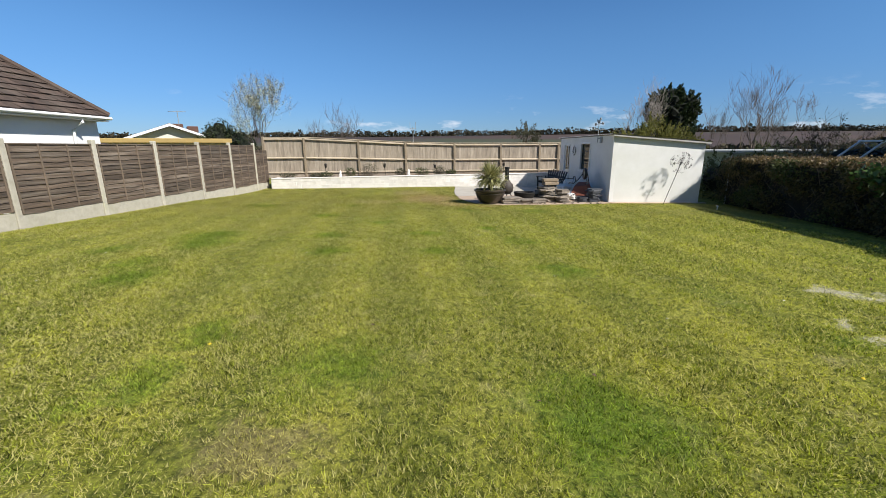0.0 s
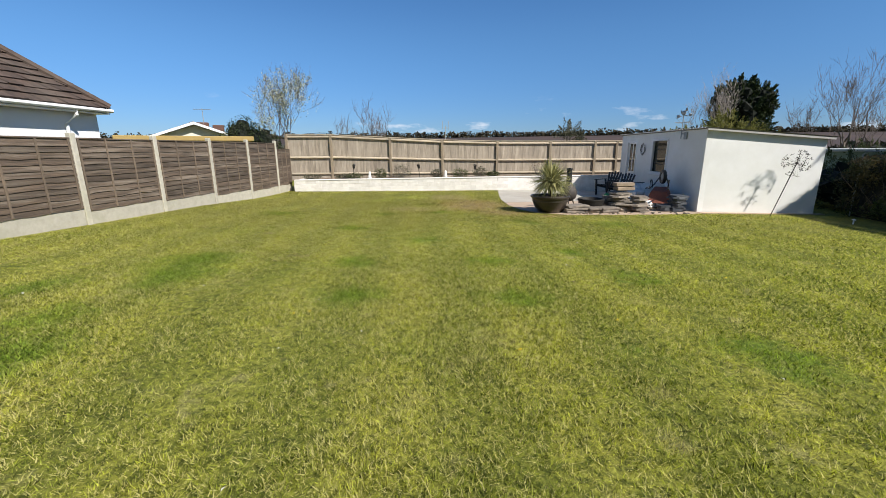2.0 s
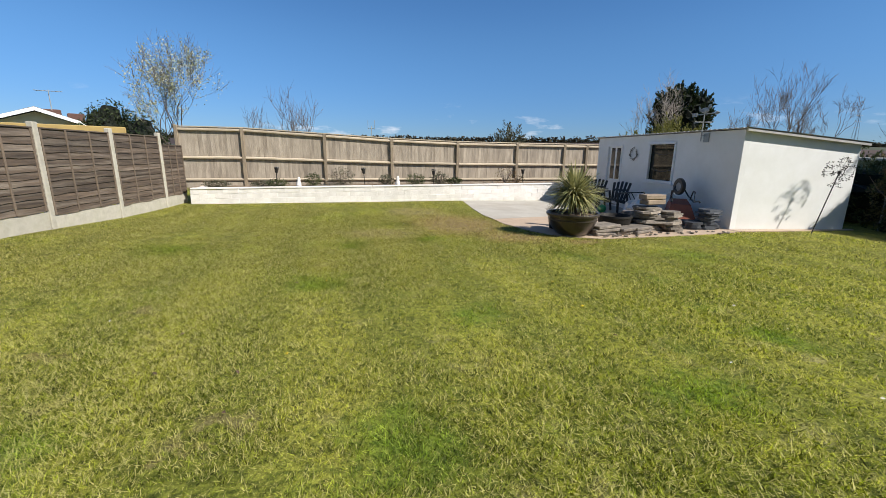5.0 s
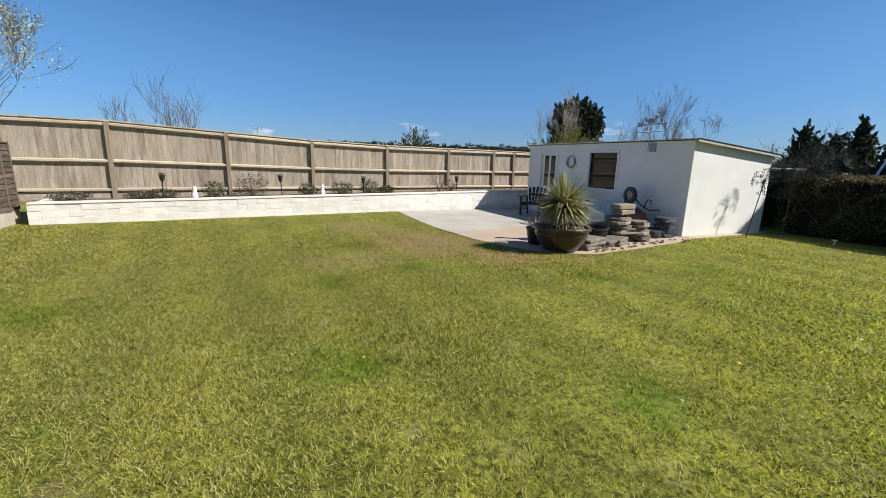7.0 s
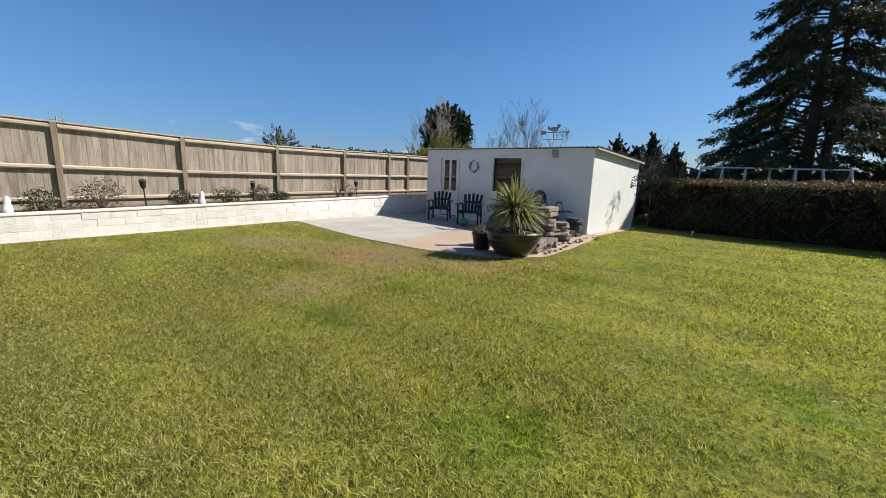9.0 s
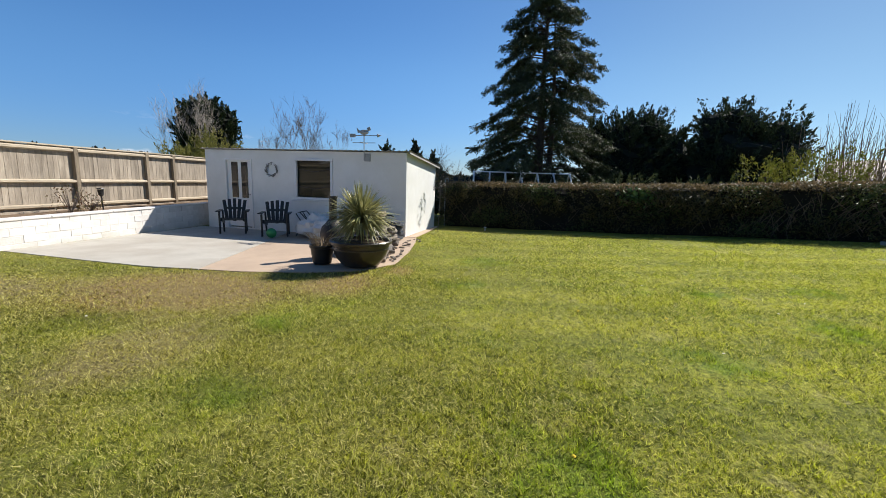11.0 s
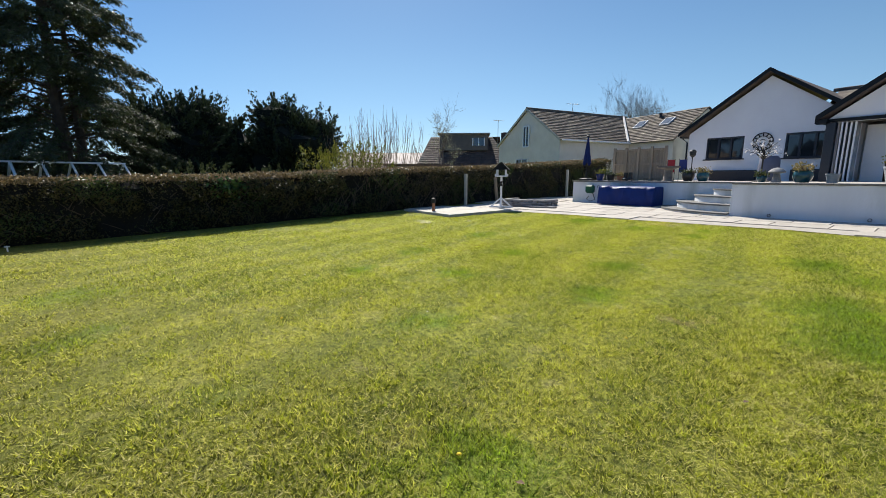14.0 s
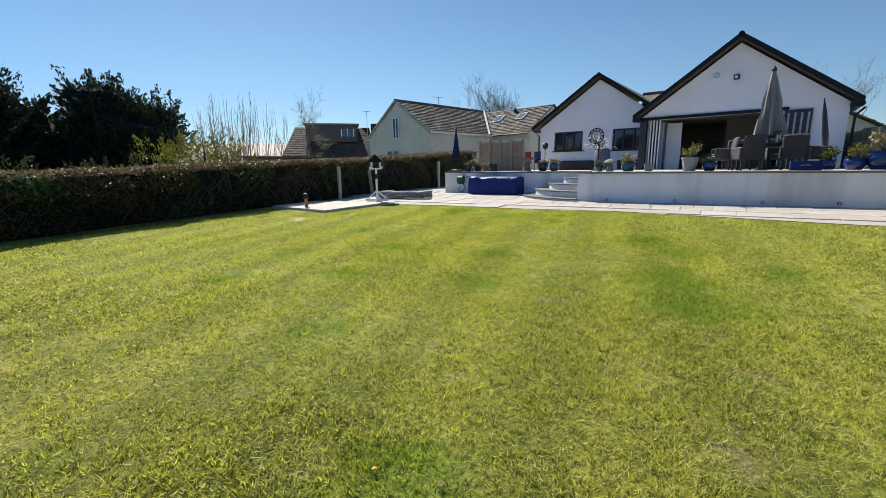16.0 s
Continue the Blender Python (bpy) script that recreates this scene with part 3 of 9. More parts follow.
def lawn_front(x):
    """Where the lawn meets the paving before the terrace."""
    pts = [(-12, 3.1), (-6.4, 2.3), (-2.95, 1.38), (0.5, 1.2), (1.5, 0.95), (3.72, 0.86), (3.74, 1.0), (4.35, 2.9), (4.45, 3.0), (7.4, 2.35), (12, 2.2)]
    for (xa, ya), (xb, yb) in zip(pts, pts[1:]):
        if xa <= x <= xb:
            return ya + (yb - ya) * (x - xa) / (xb - xa)
    return 3.0


def grass():
    rng = np.random.default_rng(4)
    # denser along the middle of the lawn, thinner and coarser towards its sides
    n = 5600000
    p = np.stack([rng.uniform(-8.0, 7.5, n), rng.uniform(0.9, 19.4, n)], 1)
    line = [(0.0, 0.0), (-0.6, 3.5), (-2.2, 6.0), (-4.0, 8.5), (-4.4, 11.0), (-3.6, 12.0)]
    away = np.full(n, 99.0)
    for (xa, ya), (xb, yb) in zip(line, line[1:]):
        d = np.array([xb - xa, yb - ya])
        u = np.clip(((p[:, 0] - xa) * d[0] + (p[:, 1] - ya) * d[1]) / (d @ d), 0, 1)
        away = np.minimum(away, np.hypot(p[:, 0] - xa - u * d[0], p[:, 1] - ya - u * d[1]))
    keep = rng.uniform(0, 1, n) < 1 / (1 + (away / 2.4) ** 2)
    p, away = p[keep], away[keep]
    front = np.interp(p[:, 0], [-12, -6.4, -2.95, 0.5, 1.5, 3.72, 3.74, 4.35, 4.45, 7.4, 12], [3.1, 2.3, 1.38, 1.2, 0.95, 0.86, 1.0, 2.9, 3.0, 2.35, 2.2])
    back = np.interp(p[:, 0], [-8.2, -7.8, 0.55, 0.62], [18.9, 18.75, 19.5, 19.5])
    pe = np.array(PATIO_EDGE)
    edge = np.interp(p[:, 1], pe[:7, 1][::-1], pe[:7, 0][::-1])
    bare = (p[:, 1] > 12.6) & (p[:, 0] > edge) & ((p[:, 0] < 1.8) | (p[:, 1] > np.interp(p[:, 0], pe[6:, 0], pe[6:, 1])))
    side = (p[:, 0] > 5.3) & (p[:, 1] > 13.4)
    ok = (p[:, 1] > front + rng.normal(0, 0.03, len(p))) & (p[:, 1] < back) & ~bare & ~side & (p[:, 0] > -8.0)
    # fewer blades on the trodden ground
    worn = np.zeros(len(p))
    for c, k, places in BARE_SPOTS:
        for x, y, rx, ry in places:
            worn = np.maximum(worn, k * np.exp(-(((p[:, 0] - x) / rx) ** 2 + ((p[:, 1] - y) / ry) ** 2)))
    ok &= rng.uniform(0, 1, len(p)) > worn
    p, away = p[ok], away[ok]
    n = len(p)
    yy = np.where(p[:, 1] < 10, p[:, 1], np.where(p[:, 1] < 16, 10 + (p[:, 1] - 10) * 0.72, 14.32 + (p[:, 1] - 16) * 0.06))
    cross = np.where(p[:, 0] < 0, 0.013 * (1 - 0.9 * np.clip((p[:, 1] - 13) / 4, 0, 1)), 0.013)
    z = -0.0345 * yy - cross * p[:, 0] - 0.006

    def rough(cell):
        """Smooth random heights over the plan, one value a cell."""
        g = rng.uniform(0, 1, (int(18 / cell) + 3, int(22 / cell) + 3))
        u, v = (p[:, 0] + 9) / cell, p[:, 1] / cell
        i, j = u.astype(int), v.astype(int)
        fu, fv = u - i, v - j
        fu, fv = fu * fu * (3 - 2 * fu), fv * fv * (3 - 2 * fv)
        return (g[i, j] * (1 - fu) + g[i + 1, j] * fu) * (1 - fv) + (g[i, j + 1] * (1 - fu) + g[i + 1, j + 1] * fu) * fv

    tuft = 0.25 + 0.75 * rough(0.045) + 0.55 * rough(0.17)
    for x, y, r in LUSH_SPOTS:
        tuft += 0.15 * np.exp(-((p[:, 0] - x) ** 2 + (p[:, 1] - y) ** 2) / r ** 2)
    h = rng.uniform(0.010, 0.036, n) * tuft
    a = rng.uniform(0, 6.283, n)
    w = rng.uniform(0.0018, 0.0037, n) * (1 + 0.26 * away)
    lean = rng.normal(0, 0.024, (n, 2))
    base = np.stack([p[:, 0], p[:, 1], z], 1)
    s = np.stack([np.cos(a) * w, np.sin(a) * w, np.zeros(n)], 1)
    tip = base + np.stack([lean[:, 0], lean[:, 1], h], 1)
    ob = raw_mesh("grass", np.stack([base - s, base + s, tip], 1).reshape(-1, 3), 3, M_BLADE)
    tagged(ob, "short mown grass blades, yellow-green", "grass", kind="stuff")


grass()

# ---- lapped fence with concrete posts ----
FX, FTOP = -8.08, 1.46
POSTS_Y = [-0.35, 1.68, 3.7, 5.72, 7.74, 9.78, 11.85, 13.95, 16.0, 18.05]


def left_fence():
    f = thing("panel_fence", pose(0, 0, 0), "dark lapped timber fence panels between pale concrete posts", "fence", kind="structure")
    rng = random.Random(3)
    for y in POSTS_Y:
        g = gz(FX, y)
        mb = MB().box((FX, y, (g - 0.2 + FTOP + 0.06) / 2), (0.11, 0.115, FTOP + 0.06 - g + 0.2), bevel=0.012)
        part("concrete_post", mb, M_POST, f, "weathered pale concrete post")
    ends = POSTS_Y + [19.35]
    for k, (y0, y1) in enumerate(zip(ends, ends[1:])):
        last = k == len(ends) - 2
        ym, ln = (y0 + y1) / 2, y1 - y0 - 0.12
        g = gz(FX, ym)
        tilt = Matrix.Translation((FX, ym, g)) @ pose(0, 0, 0, -math.degrees(math.atan((gz(FX, y0) - gz(FX, y1)) / (y1 - y0))), 0, 0)
        part("gravel_board", MB().box((0, 0, 0.10), (0.05, ln, 0.42), tilt, 0.008), M_POST, f, "concrete gravel board")
        top = FTOP - 0.06 - (0.22 if last else 0)
        p = new("fence_panel")
        p.parent = f
        z0 = g + 0.31
        nb = 12
        step = (top - z0) / nb
        for i in range(nb):
            z = z0 + (i + 0.5) * step
            mb = MB()
            segs, vs, fs = 10, [], []
            amp, ph, fq = rng.uniform(0.002, 0.007), rng.uniform(0, 6), rng.uniform(0.8, 2.0)
            for q in range(segs + 1):
                yy = y0 + 0.06 + ln * q / segs
                wob = amp * (math.sin(q * fq + ph) + 0.5 * math.sin(q * fq * 2.3 + ph * 2))
                for dx, dz in ((0.006, -step * 0.66), (0.026, -step * 0.66 + wob), (0.004, step * 0.62), (-0.008, step * 0.62)):
                    vs.append((FX + 0.012 + dx, yy, z + dz + (wob if dz < 0 else 0)))
            for q in range(segs):
                for e in range(4):
                    fs.append((q * 4 + e, q * 4 + (e + 1) % 4, q * 4 + 4 + (e + 1) % 4, q * 4 + 4 + e))
            fs += [(3, 2, 1, 0), tuple(segs * 4 + e for e in range(4))]
            mb.add(vs, fs)
            b = part("slat", mb, M_LAP, p)
        for q in (0.02, 1 / 3, 2 / 3, 0.98):
            part("batten", MB().box((FX + 0.037, y0 + 0.06 + ln * q, (z0 + top) / 2), (0.022, 0.038, top - z0 + 0.02), bevel=0.004), M_BATTEN, p)
        part("capping", MB().box((FX + 0.012, ym, top + 0.02), (0.06, ln, 0.03), bevel=0.006), M_LAP, p)
    return f


left_fence()


# ---- close-boarded fence along the back ----
def by(x):
    return 20.5 + 0.1 * (x + 1)


BACK_X = [-8.35, -6.5, -4.0, -1.78, 0.58, 2.88, 4.84, 5.8, 8.1]
BACK_TOP = [1.83, 1.78, 1.66, 1.55, 1.49, 1.48, 1.48, 1.48, 1.46]


def back_fence():
    f = thing("board_fence", pose(0, 0, 0), "weathered grey-brown close-boarded timber fence with rails towards the garden", "fence", kind="structure")
    rng = random.Random(8)
    rz = math.degrees(math.atan(0.1))
    for x, t in zip(BACK_X, BACK_TOP):
        part("fence_post", MB().box((0, 0, 0), (0.105, 0.11, t + 0.25), pose(x, by(x) - 0.02, (t - 0.25) / 2, rng.uniform(-.6, .6), rng.uniform(-.6, .6), rz), 0.01), M_FPOST, f)
    for k in range(len(BACK_X) - 1):
        x0, x1, t0, t1 = BACK_X[k], BACK_X[k + 1], BACK_TOP[k], BACK_TOP[k + 1]
        if k == 0:
            t0 = t1
        base0 = -0.03
        d = Vector((x1 - x0, by(x1) - by(x0), 0))
        n = Vector((-d.y, d.x, 0)).normalized()
        for fr, drop in ((1.0, 0.075), (0.5, 0.02), (0.0, -0.20)):
            za, zb = base0 + (t0 - base0) * fr - drop, base0 + (t1 - base0) * fr - drop
            if fr == 0:
                za = zb = 0.17
            a = Vector((x0, by(x0), za)) + d.normalized() * 0.055
            b = Vector((x1, by(x1), zb)) - d.normalized() * 0.055
            mb = MB()
            prof = [(-0.005, 0.045), (-0.072, 0.02), (-0.072, -0.02), (-0.005, -0.045)]
            mb.add([tuple(a + n * u + Vector((0, 0, v))) for u, v in prof] + [tuple(b + n * u + Vector((0, 0, v))) for u, v in prof],
                   [(0, 1, 5, 4), (1, 2, 6, 5), (2, 3, 7, 6), (3, 0, 4, 7), (3, 2, 1, 0), (4, 5, 6, 7)])
            part("rail", mb, M_RAIL, f)
        cap = MB()
        a, b = Vector((x0, by(x0), t0 + 0.012)), Vector((x1, by(x1), t1 + 0.012))
        cap.add([tuple(p + n * u + Vector((0, 0, v))) for p in (a, b) for u, v in ((-0.035, -0.014), (0.045, -0.014), (0.045, 0.014), (-0.035, 0.014))],
                [(0, 3, 2, 1), (4, 5, 6, 7), (0, 1, 5, 4), (1, 2, 6, 5), (2, 3, 7, 6), (3, 0, 4, 7)])
        part("capping_rail", cap, M_RAIL, f)
        nb = max(1, round(d.length / 0.118))
        for i in range(nb):
            u0, u1 = i / nb, (i + 1) / nb + 0.1 / nb
            zt0 = t0 + (t1 - t0) * u0 - 0.006 + rng.uniform(-0.006, 0.006)
            p0, p1 = Vector((x0, by(x0), 0)) + d * u0, Vector((x0, by(x0), 0)) + d * u1
            o0, o1 = n * (0.004 + rng.uniform(0, 0.004)), n * (0.008 + rng.uniform(0, 0.003))
            vs = [p + o + Vector((0, 0, z)) for z in (0.02, zt0) for p, o in ((p0, o0), (p1, o1), (p1, o1 + n * 0.012), (p0, o0 + n * 0.006))]
            part("board", MB().add([tuple(v) for v in vs], [(0, 1, 5, 4), (1, 2, 6, 5), (2, 3, 7, 6), (3, 0, 4, 7), (3, 2, 1, 0), (4, 5, 6, 7)]), M_BOARD, f)
        part("kick_board", MB().box((0, 0, 0), (d.length - 0.1, 0.03, 0.16), pose(x0 + d.x / 2, by(x0) + d.y / 2 - 0.02, 0.0, 0, 0, rz), 0.005), M_BOARD, f)


back_fence()


# ---- low white retaining wall and planted border ----
def wy(x):
    return by(x) - 1.02


def wall_top(x):
    return -0.05 + 0.0085 * (x + 7.76)


def low_wall():
    w = thing("wall_garden", pose(0, 0, 0), "low white-painted block retaining wall under the back fence", "wall", kind="structure")
    rng = random.Random(5)
    ang = math.degrees(math.atan(0.1))
    x0, x1 = -7.76, 6.4
    core = MB()
    ln = (x1 - x0) * math.hypot(1, 0.1)
    core.box((0, 0.076, -0.36), (ln, 0.14, 0.60), pose((x0 + x1) / 2, wy((x0 + x1) / 2), 0, 0, 0, ang))
    part("wall_core", core, M_WHITEBRICK, w)
    shapes = []
    for k in range(6):
        shapes.append(MB().box((0, 0, 0), (0.4385, 0.10, 0.1462), None, 0.002 + 0.0008 * k).mesh("block"))
    for r in range(4):
        n = int(ln / 0.44)
        for i in range(n + 1):
            s = (i + (0.5 if r % 2 else 0.0)) * 0.44 + 0.22
            if s + 0.2 > ln:
                continue
            x = x0 + s / math.hypot(1, 0.1)
            z = wall_top(x) - 0.075 - r * 0.147
            b = part("block", rng.choice(shapes), M_WHITEBRICK, w)
            b.matrix_basis = pose(x, wy(x) + 0.05 + rng.uniform(-0.004, 0.005), z + rng.uniform(-0.003, 0.003), rng.uniform(-.8, .8), 0, ang + rng.uniform(-.5, .5))
    for xa, xb in [(x0 + i * 1.325, x0 + (i + 1) * 1.325) for i in range(11)]:
        xm = (xa + xb) / 2
        part("coping", MB().box((0, 0, 0), (1.325, 0.24, 0.045), pose(xm, wy(xm) + 0.10, wall_top(xm) + 0.012, 0, -0.5, ang), 0.01), M_WHITEBRICK, w)
    part("end_wall", MB().box((0, 0, 0), (0.2, 1.0, 0.5), pose(x0 + 0.1, wy(x0) + 0.6, -0.28, 0, 0, ang), 0.01), M_WHITEBRICK, w)
    # soil behind the wall
    vs, fs = [], []
    m = 60
    for i in range(m + 1):
        x = -8.0 + 17.5 * i / m
        for j in range(5):
            y = wy(x) + 0.18 + 0.85 * j / 4
            vs.append((x, y, wall_top(x) - 0.02 + 0.03 * j / 4 + 0.03 * noise.noise((x * 3, y * 3, 1))))
    for i in range(m):
        for j in range(4):
            fs.append((i * 5 + j, i * 5 + 5 + j, i * 5 + 6 + j, i * 5 + 1 + j))
    soil = part("border_soil", MB().add(vs, fs), M_SOIL, smooth=True)
    tagged(soil, "dry brown soil bed behind the low white wall", "soil", kind="structure")


low_wall()


# ---- patio ----
def patio():
    poly = PATIO_EDGE + [(5.6, 19.9), (5.6, 20.1)]
    split = [(0.55, 15.35), (5.6, 17.05)]

    def lift(pts, h, name, material, label):
        bm = bmesh.new()
        vs = [bm.verts.new((x, y, 0)) for x, y in pts]
        bm.faces.new(vs)
        bmesh.ops.triangulate(bm, faces=bm.faces)
        bmesh.ops.subdivide_edges(bm, edges=bm.edges, cuts=3, use_grid_fill=True)
        for v in bm.verts:
            v.co.z = gz(v.co.x, v.co.y) + h
        ret = bmesh.ops.extrude_face_region(bm, geom=bm.faces[:])
        for v in ret["geom"]:
            if isinstance(v, bmesh.types.BMVert):
                v.co.z -= 0.12
        bmesh.ops.recalc_face_normals(bm, faces=bm.faces)
        me = bpy.data.meshes.new(name)
        bm.to_mesh(me)
        bm.free()
        ob = part(name, me, material)
        tagged(ob, label, "patio", kind="structure")

    a = [(0.60, 19.58), (0.50, 17.6), (0.48, 16.4), (0.55, 15.36), (5.52, 17.05), (5.52, 20.0)]
    b = [(0.552, 15.345), (0.58, 14.6), (0.80, 13.6), (1.15, 12.95), (1.8, 12.60), (3.2, 12.80), (4.6, 13.10), (5.52, 13.36), (5.52, 17.035)]
    lift(a, 0.016, "patio", M_PATIO, "pale concrete patio beside the garden room")
    lift(b, 0.012, "patio", M_PATIO2, "buff-coloured concrete patio strip with sandy edge")
    c = [(5.5, 13.38), (7.2, 13.45), (8.75, 13.60), (8.75, 13.72), (5.5, 13.72)]
    lift(c, 0.02, "pavement", M_PATIO2, "sandy concrete strip along the garden room wall")


patio()


# ---- white garden room ----
SX0, SX1, SY0, SY1 = 5.52, 8.50, 13.66, 19.72


def holed_grid(us, zs, solid, place, t):
    """One closed skin over the solid cells of a grid, thickness t, place(u, z, depth) giving each corner."""
    mb, seen = MB(), {}

    def at(i, k, w):
        if (i, k, w) not in seen:
            seen[i, k, w] = len(mb.v)
            mb.v.append(place(us[i], zs[k], w * t))
        return seen[i, k, w]

    for i in range(len(us) - 1):
        for k in range(len(zs) - 1):
            if not solid(i, k):
                continue
            for w in (0, 1):
                mb.f.append((at(i, k, w), at(i + 1, k, w), at(i + 1, k + 1, w), at(i, k + 1, w)))
            for di, dk, a, b in ((-1, 0, (0, 0), (0, 1)), (1, 0, (1, 0), (1, 1)), (0, -1, (0, 0), (1, 0)), (0, 1, (0, 1), (1, 1))):
                if not (0 <= i + di < len(us) - 1 and 0 <= k + dk < len(zs) - 1 and solid(i + di, k + dk)):
                    mb.f.append((at(i + a[0], k + a[1], 0), at(i + b[0], k + b[1], 0), at(i + b[0], k + b[1], 1), at(i + a[0], k + a[1], 1)))
    return mb


def wall_with_holes(x, y0, y1, z0, z1, holes, t):
    """A wall in the plane x (thickness t to +x) with rectangular openings (ya, yb, za, zb)."""
    ys = sorted({y0, y1, *[h[0] for h in holes], *[h[1] for h in holes]})
    zs = sorted({z0, z1, *[h[2] for h in holes], *[h[3] for h in holes]})

    def solid(i, k):
        ym, zm = (ys[i] + ys[i + 1]) / 2, (zs[k] + zs[k + 1]) / 2
        return not any(h[0] < ym < h[1] and h[2] < zm < h[3] for h in holes)

    return holed_grid(ys, zs, solid, lambda u, z, w: (x + w, u, z), t)


def garden_room():
    s = thing("garden_room", pose(0, 0, 0), "white rendered flat-roofed garden room with corrugated roof", "shed")
    z0 = -0.62
    zt, zb = 1.66, 1.42
    win = (15.72, 16.86, 0.36, 1.47)
    door = (18.20, 19.08, -0.52, 1.42)
    part("front_wall", wall_with_holes(SX0, SY0, SY1, z0, zt, [win, door], 0.14), M_WHITE, s)
    for y in (SY0, SY1 - 0.14):
        vs = [(x, yy, z) for yy in (y + 0.001, y + 0.139) for x, z in ((SX0 + 0.14, z0), (SX1, z0), (SX1, zb), (SX0 + 0.14, zt - 0.01))]
        mb = MB().add(vs, [(0, 1, 2, 3), (7, 6, 5, 4), (0, 4, 5, 1), (1, 5, 6, 2), (2, 6, 7, 3), (3, 7, 4, 0)])
        part("side_wall", mb, M_WHITE, s)
    part("back_wall", MB().box((SX1 - 0.07, (SY0 + SY1) / 2, (z0 + zb) / 2), (0.14, SY1 - SY0 - 0.29, zb - z0)), M_WHITE, s)
    # corrugated roof sheet
    mb, vs, fs = MB(), [], []
    n = 170
    ya, yb = SY0 - 0.13, SY1 + 0.08
    for i in range(n + 1):
        y = ya + (yb - ya) * i / n
        c = 0.012 * math.cos(i * math.pi / 2)
        for x, z in ((SX0 - 0.10, zt + 0.035), (SX1 + 0.14, zb + 0.015)):
            vs += [(x, y, z + c), (x, y, z + c - 0.008)]
    for i in range(n):
        a, b = i * 4, i * 4 + 4
        fs += [(a, b, b + 2, a + 2), (a + 1, a + 3, b + 3, b + 1), (a, a + 1, b + 1, b), (a + 2, b + 2, b + 3, a + 3)]
    mb.add(vs, fs)
    part("roof_sheet", mb, mat("roof_sheet", (0.34, 0.33, 0.31), (0.26, 0.25, 0.24), scale=3, rough=0.6, metal=0.2), s, "grey corrugated roof sheet")
    vs = [(x, y, z) for y in (SY0 - 0.115, SY0 - 0.09) for x, z in ((SX0 - 0.06, zt - 0.03), (SX1 + 0.1, zb - 0.05), (SX1 + 0.1, zb), (SX0 - 0.06, zt + 0.02))]
    part("verge_board", MB().add(vs, [(0, 1, 2, 3), (7, 6, 5, 4), (0, 4, 5, 1), (1, 5, 6, 2), (2, 6, 7, 3), (3, 7, 4, 0)]), mat("verge", (0.45, 0.44, 0.42), rough=0.6), s, "grey verge board")
    # window: white frame, dark pane, drawn blind
    ym, zm = (win[0] + win[1]) / 2, (win[2] + win[3]) / 2
    w = part("window", MB().box((SX0 + 0.07, ym, zm), (0.012, win[1] - win[0] - 0.02, win[3] - win[2] - 0.02)), M_GLASS, s, "white framed window with an olive blind behind")
    w.data.materials.clear()
    w.data.materials.append(mat("shed_pane", (0.030, 0.030, 0.019), (0.018, 0.018, 0.013), scale=1.5, rough=0.04, bump=0.0))
    fr = 0.07
    for c, sz in (((ym, win[3] - fr / 2), (win[1] - win[0], fr)), ((ym, win[2] + fr / 2), (win[1] - win[0], fr)), ((win[0] + fr / 2, zm), (fr, win[3] - win[2] - 2 * fr)), ((win[1] - fr / 2, zm), (fr, win[3] - win[2] - 2 * fr))):
        part("window_frame", MB().box((SX0 + 0.01, c[0], c[1]), (0.08, sz[0] - 0.004, sz[1] - 0.004), None, 0.012), M_WPAINT, w)
    part("window_sill", MB().box((SX0 - 0.02, ym, win[2] - 0.02), (0.10, win[1] - win[0] + 0.1, 0.035), None, 0.008), M_WPAINT, w)
    part("blind", MB().tube([(SX0 + 0.058, win[0] + 0.1, zm + 0.28), (SX0 + 0.055, ym, zm + 0.20), (SX0 + 0.058, win[1] - 0.1, zm + 0.26)], 0.008), M_BLACK, w)
    part("blind", MB().tube([(SX0 + 0.058, win[0] + 0.1, zm - 0.18), (SX0 + 0.055, ym, zm - 0.26), (SX0 + 0.058, win[1] - 0.1, zm - 0.20)], 0.008), M_BLACK, w)
    # door with two tall panes
    dm = (door[0] + door[1]) / 2
    d = part("door", MB().box((SX0 + 0.06, dm, (door[2] + door[3]) / 2), (0.045, door[1] - door[0] - 0.10, door[3] - door[2] - 0.06), None, 0.006), M_WPAINT, s, "white door with two tall narrow panes")
    for yy in (door[0] + 0.02, door[1] - 0.02):
        part("door_frame", MB().box((SX0 + 0.02, yy, (door[2] + door[3]) / 2), (0.09, 0.055, door[3] - door[2]), None, 0.006), M_WPAINT, d)
    part("door_frame", MB().box((SX0 + 0.02, dm, door[3] - 0.02), (0.09, door[1] - door[0] - 0.1, 0.055), None, 0.006), M_WPAINT, d)
    for o in (-0.17, 0.15):
        part("pane", MB().box((SX0 + 0.034, dm + o, 0.83), (0.012, 0.21, 1.0), None, 0.003), M_GLASS, d)
    part("door_handle", MB().tube([(SX0 + 0.03, door[0] + 0.10, 0.42), (SX0 - 0.02, door[0] + 0.10, 0.42), (SX0 - 0.02, door[0] + 0.20, 0.42)], 0.011), M_IRON, d)
    # wreath of pale twigs
    wr = MB()
    rng = random.Random(2)
    for k in range(70):
        a = rng.uniform(0, 6.283)
        r = 0.155 + rng.uniform(-0.03, 0.03)
        b = a + rng.uniform(0.25, 0.5)
        wr.tube([(SX0 - 0.03 + rng.uniform(-0.02, 0.02), 17.55 + r * math.cos(a), 1.14 + r * math.sin(a)), (SX0 - 0.05, 17.55 + (r + 0.03) * math.cos(b), 1.14 + (r + 0.03) * math.sin(b))], 0.007, 4)
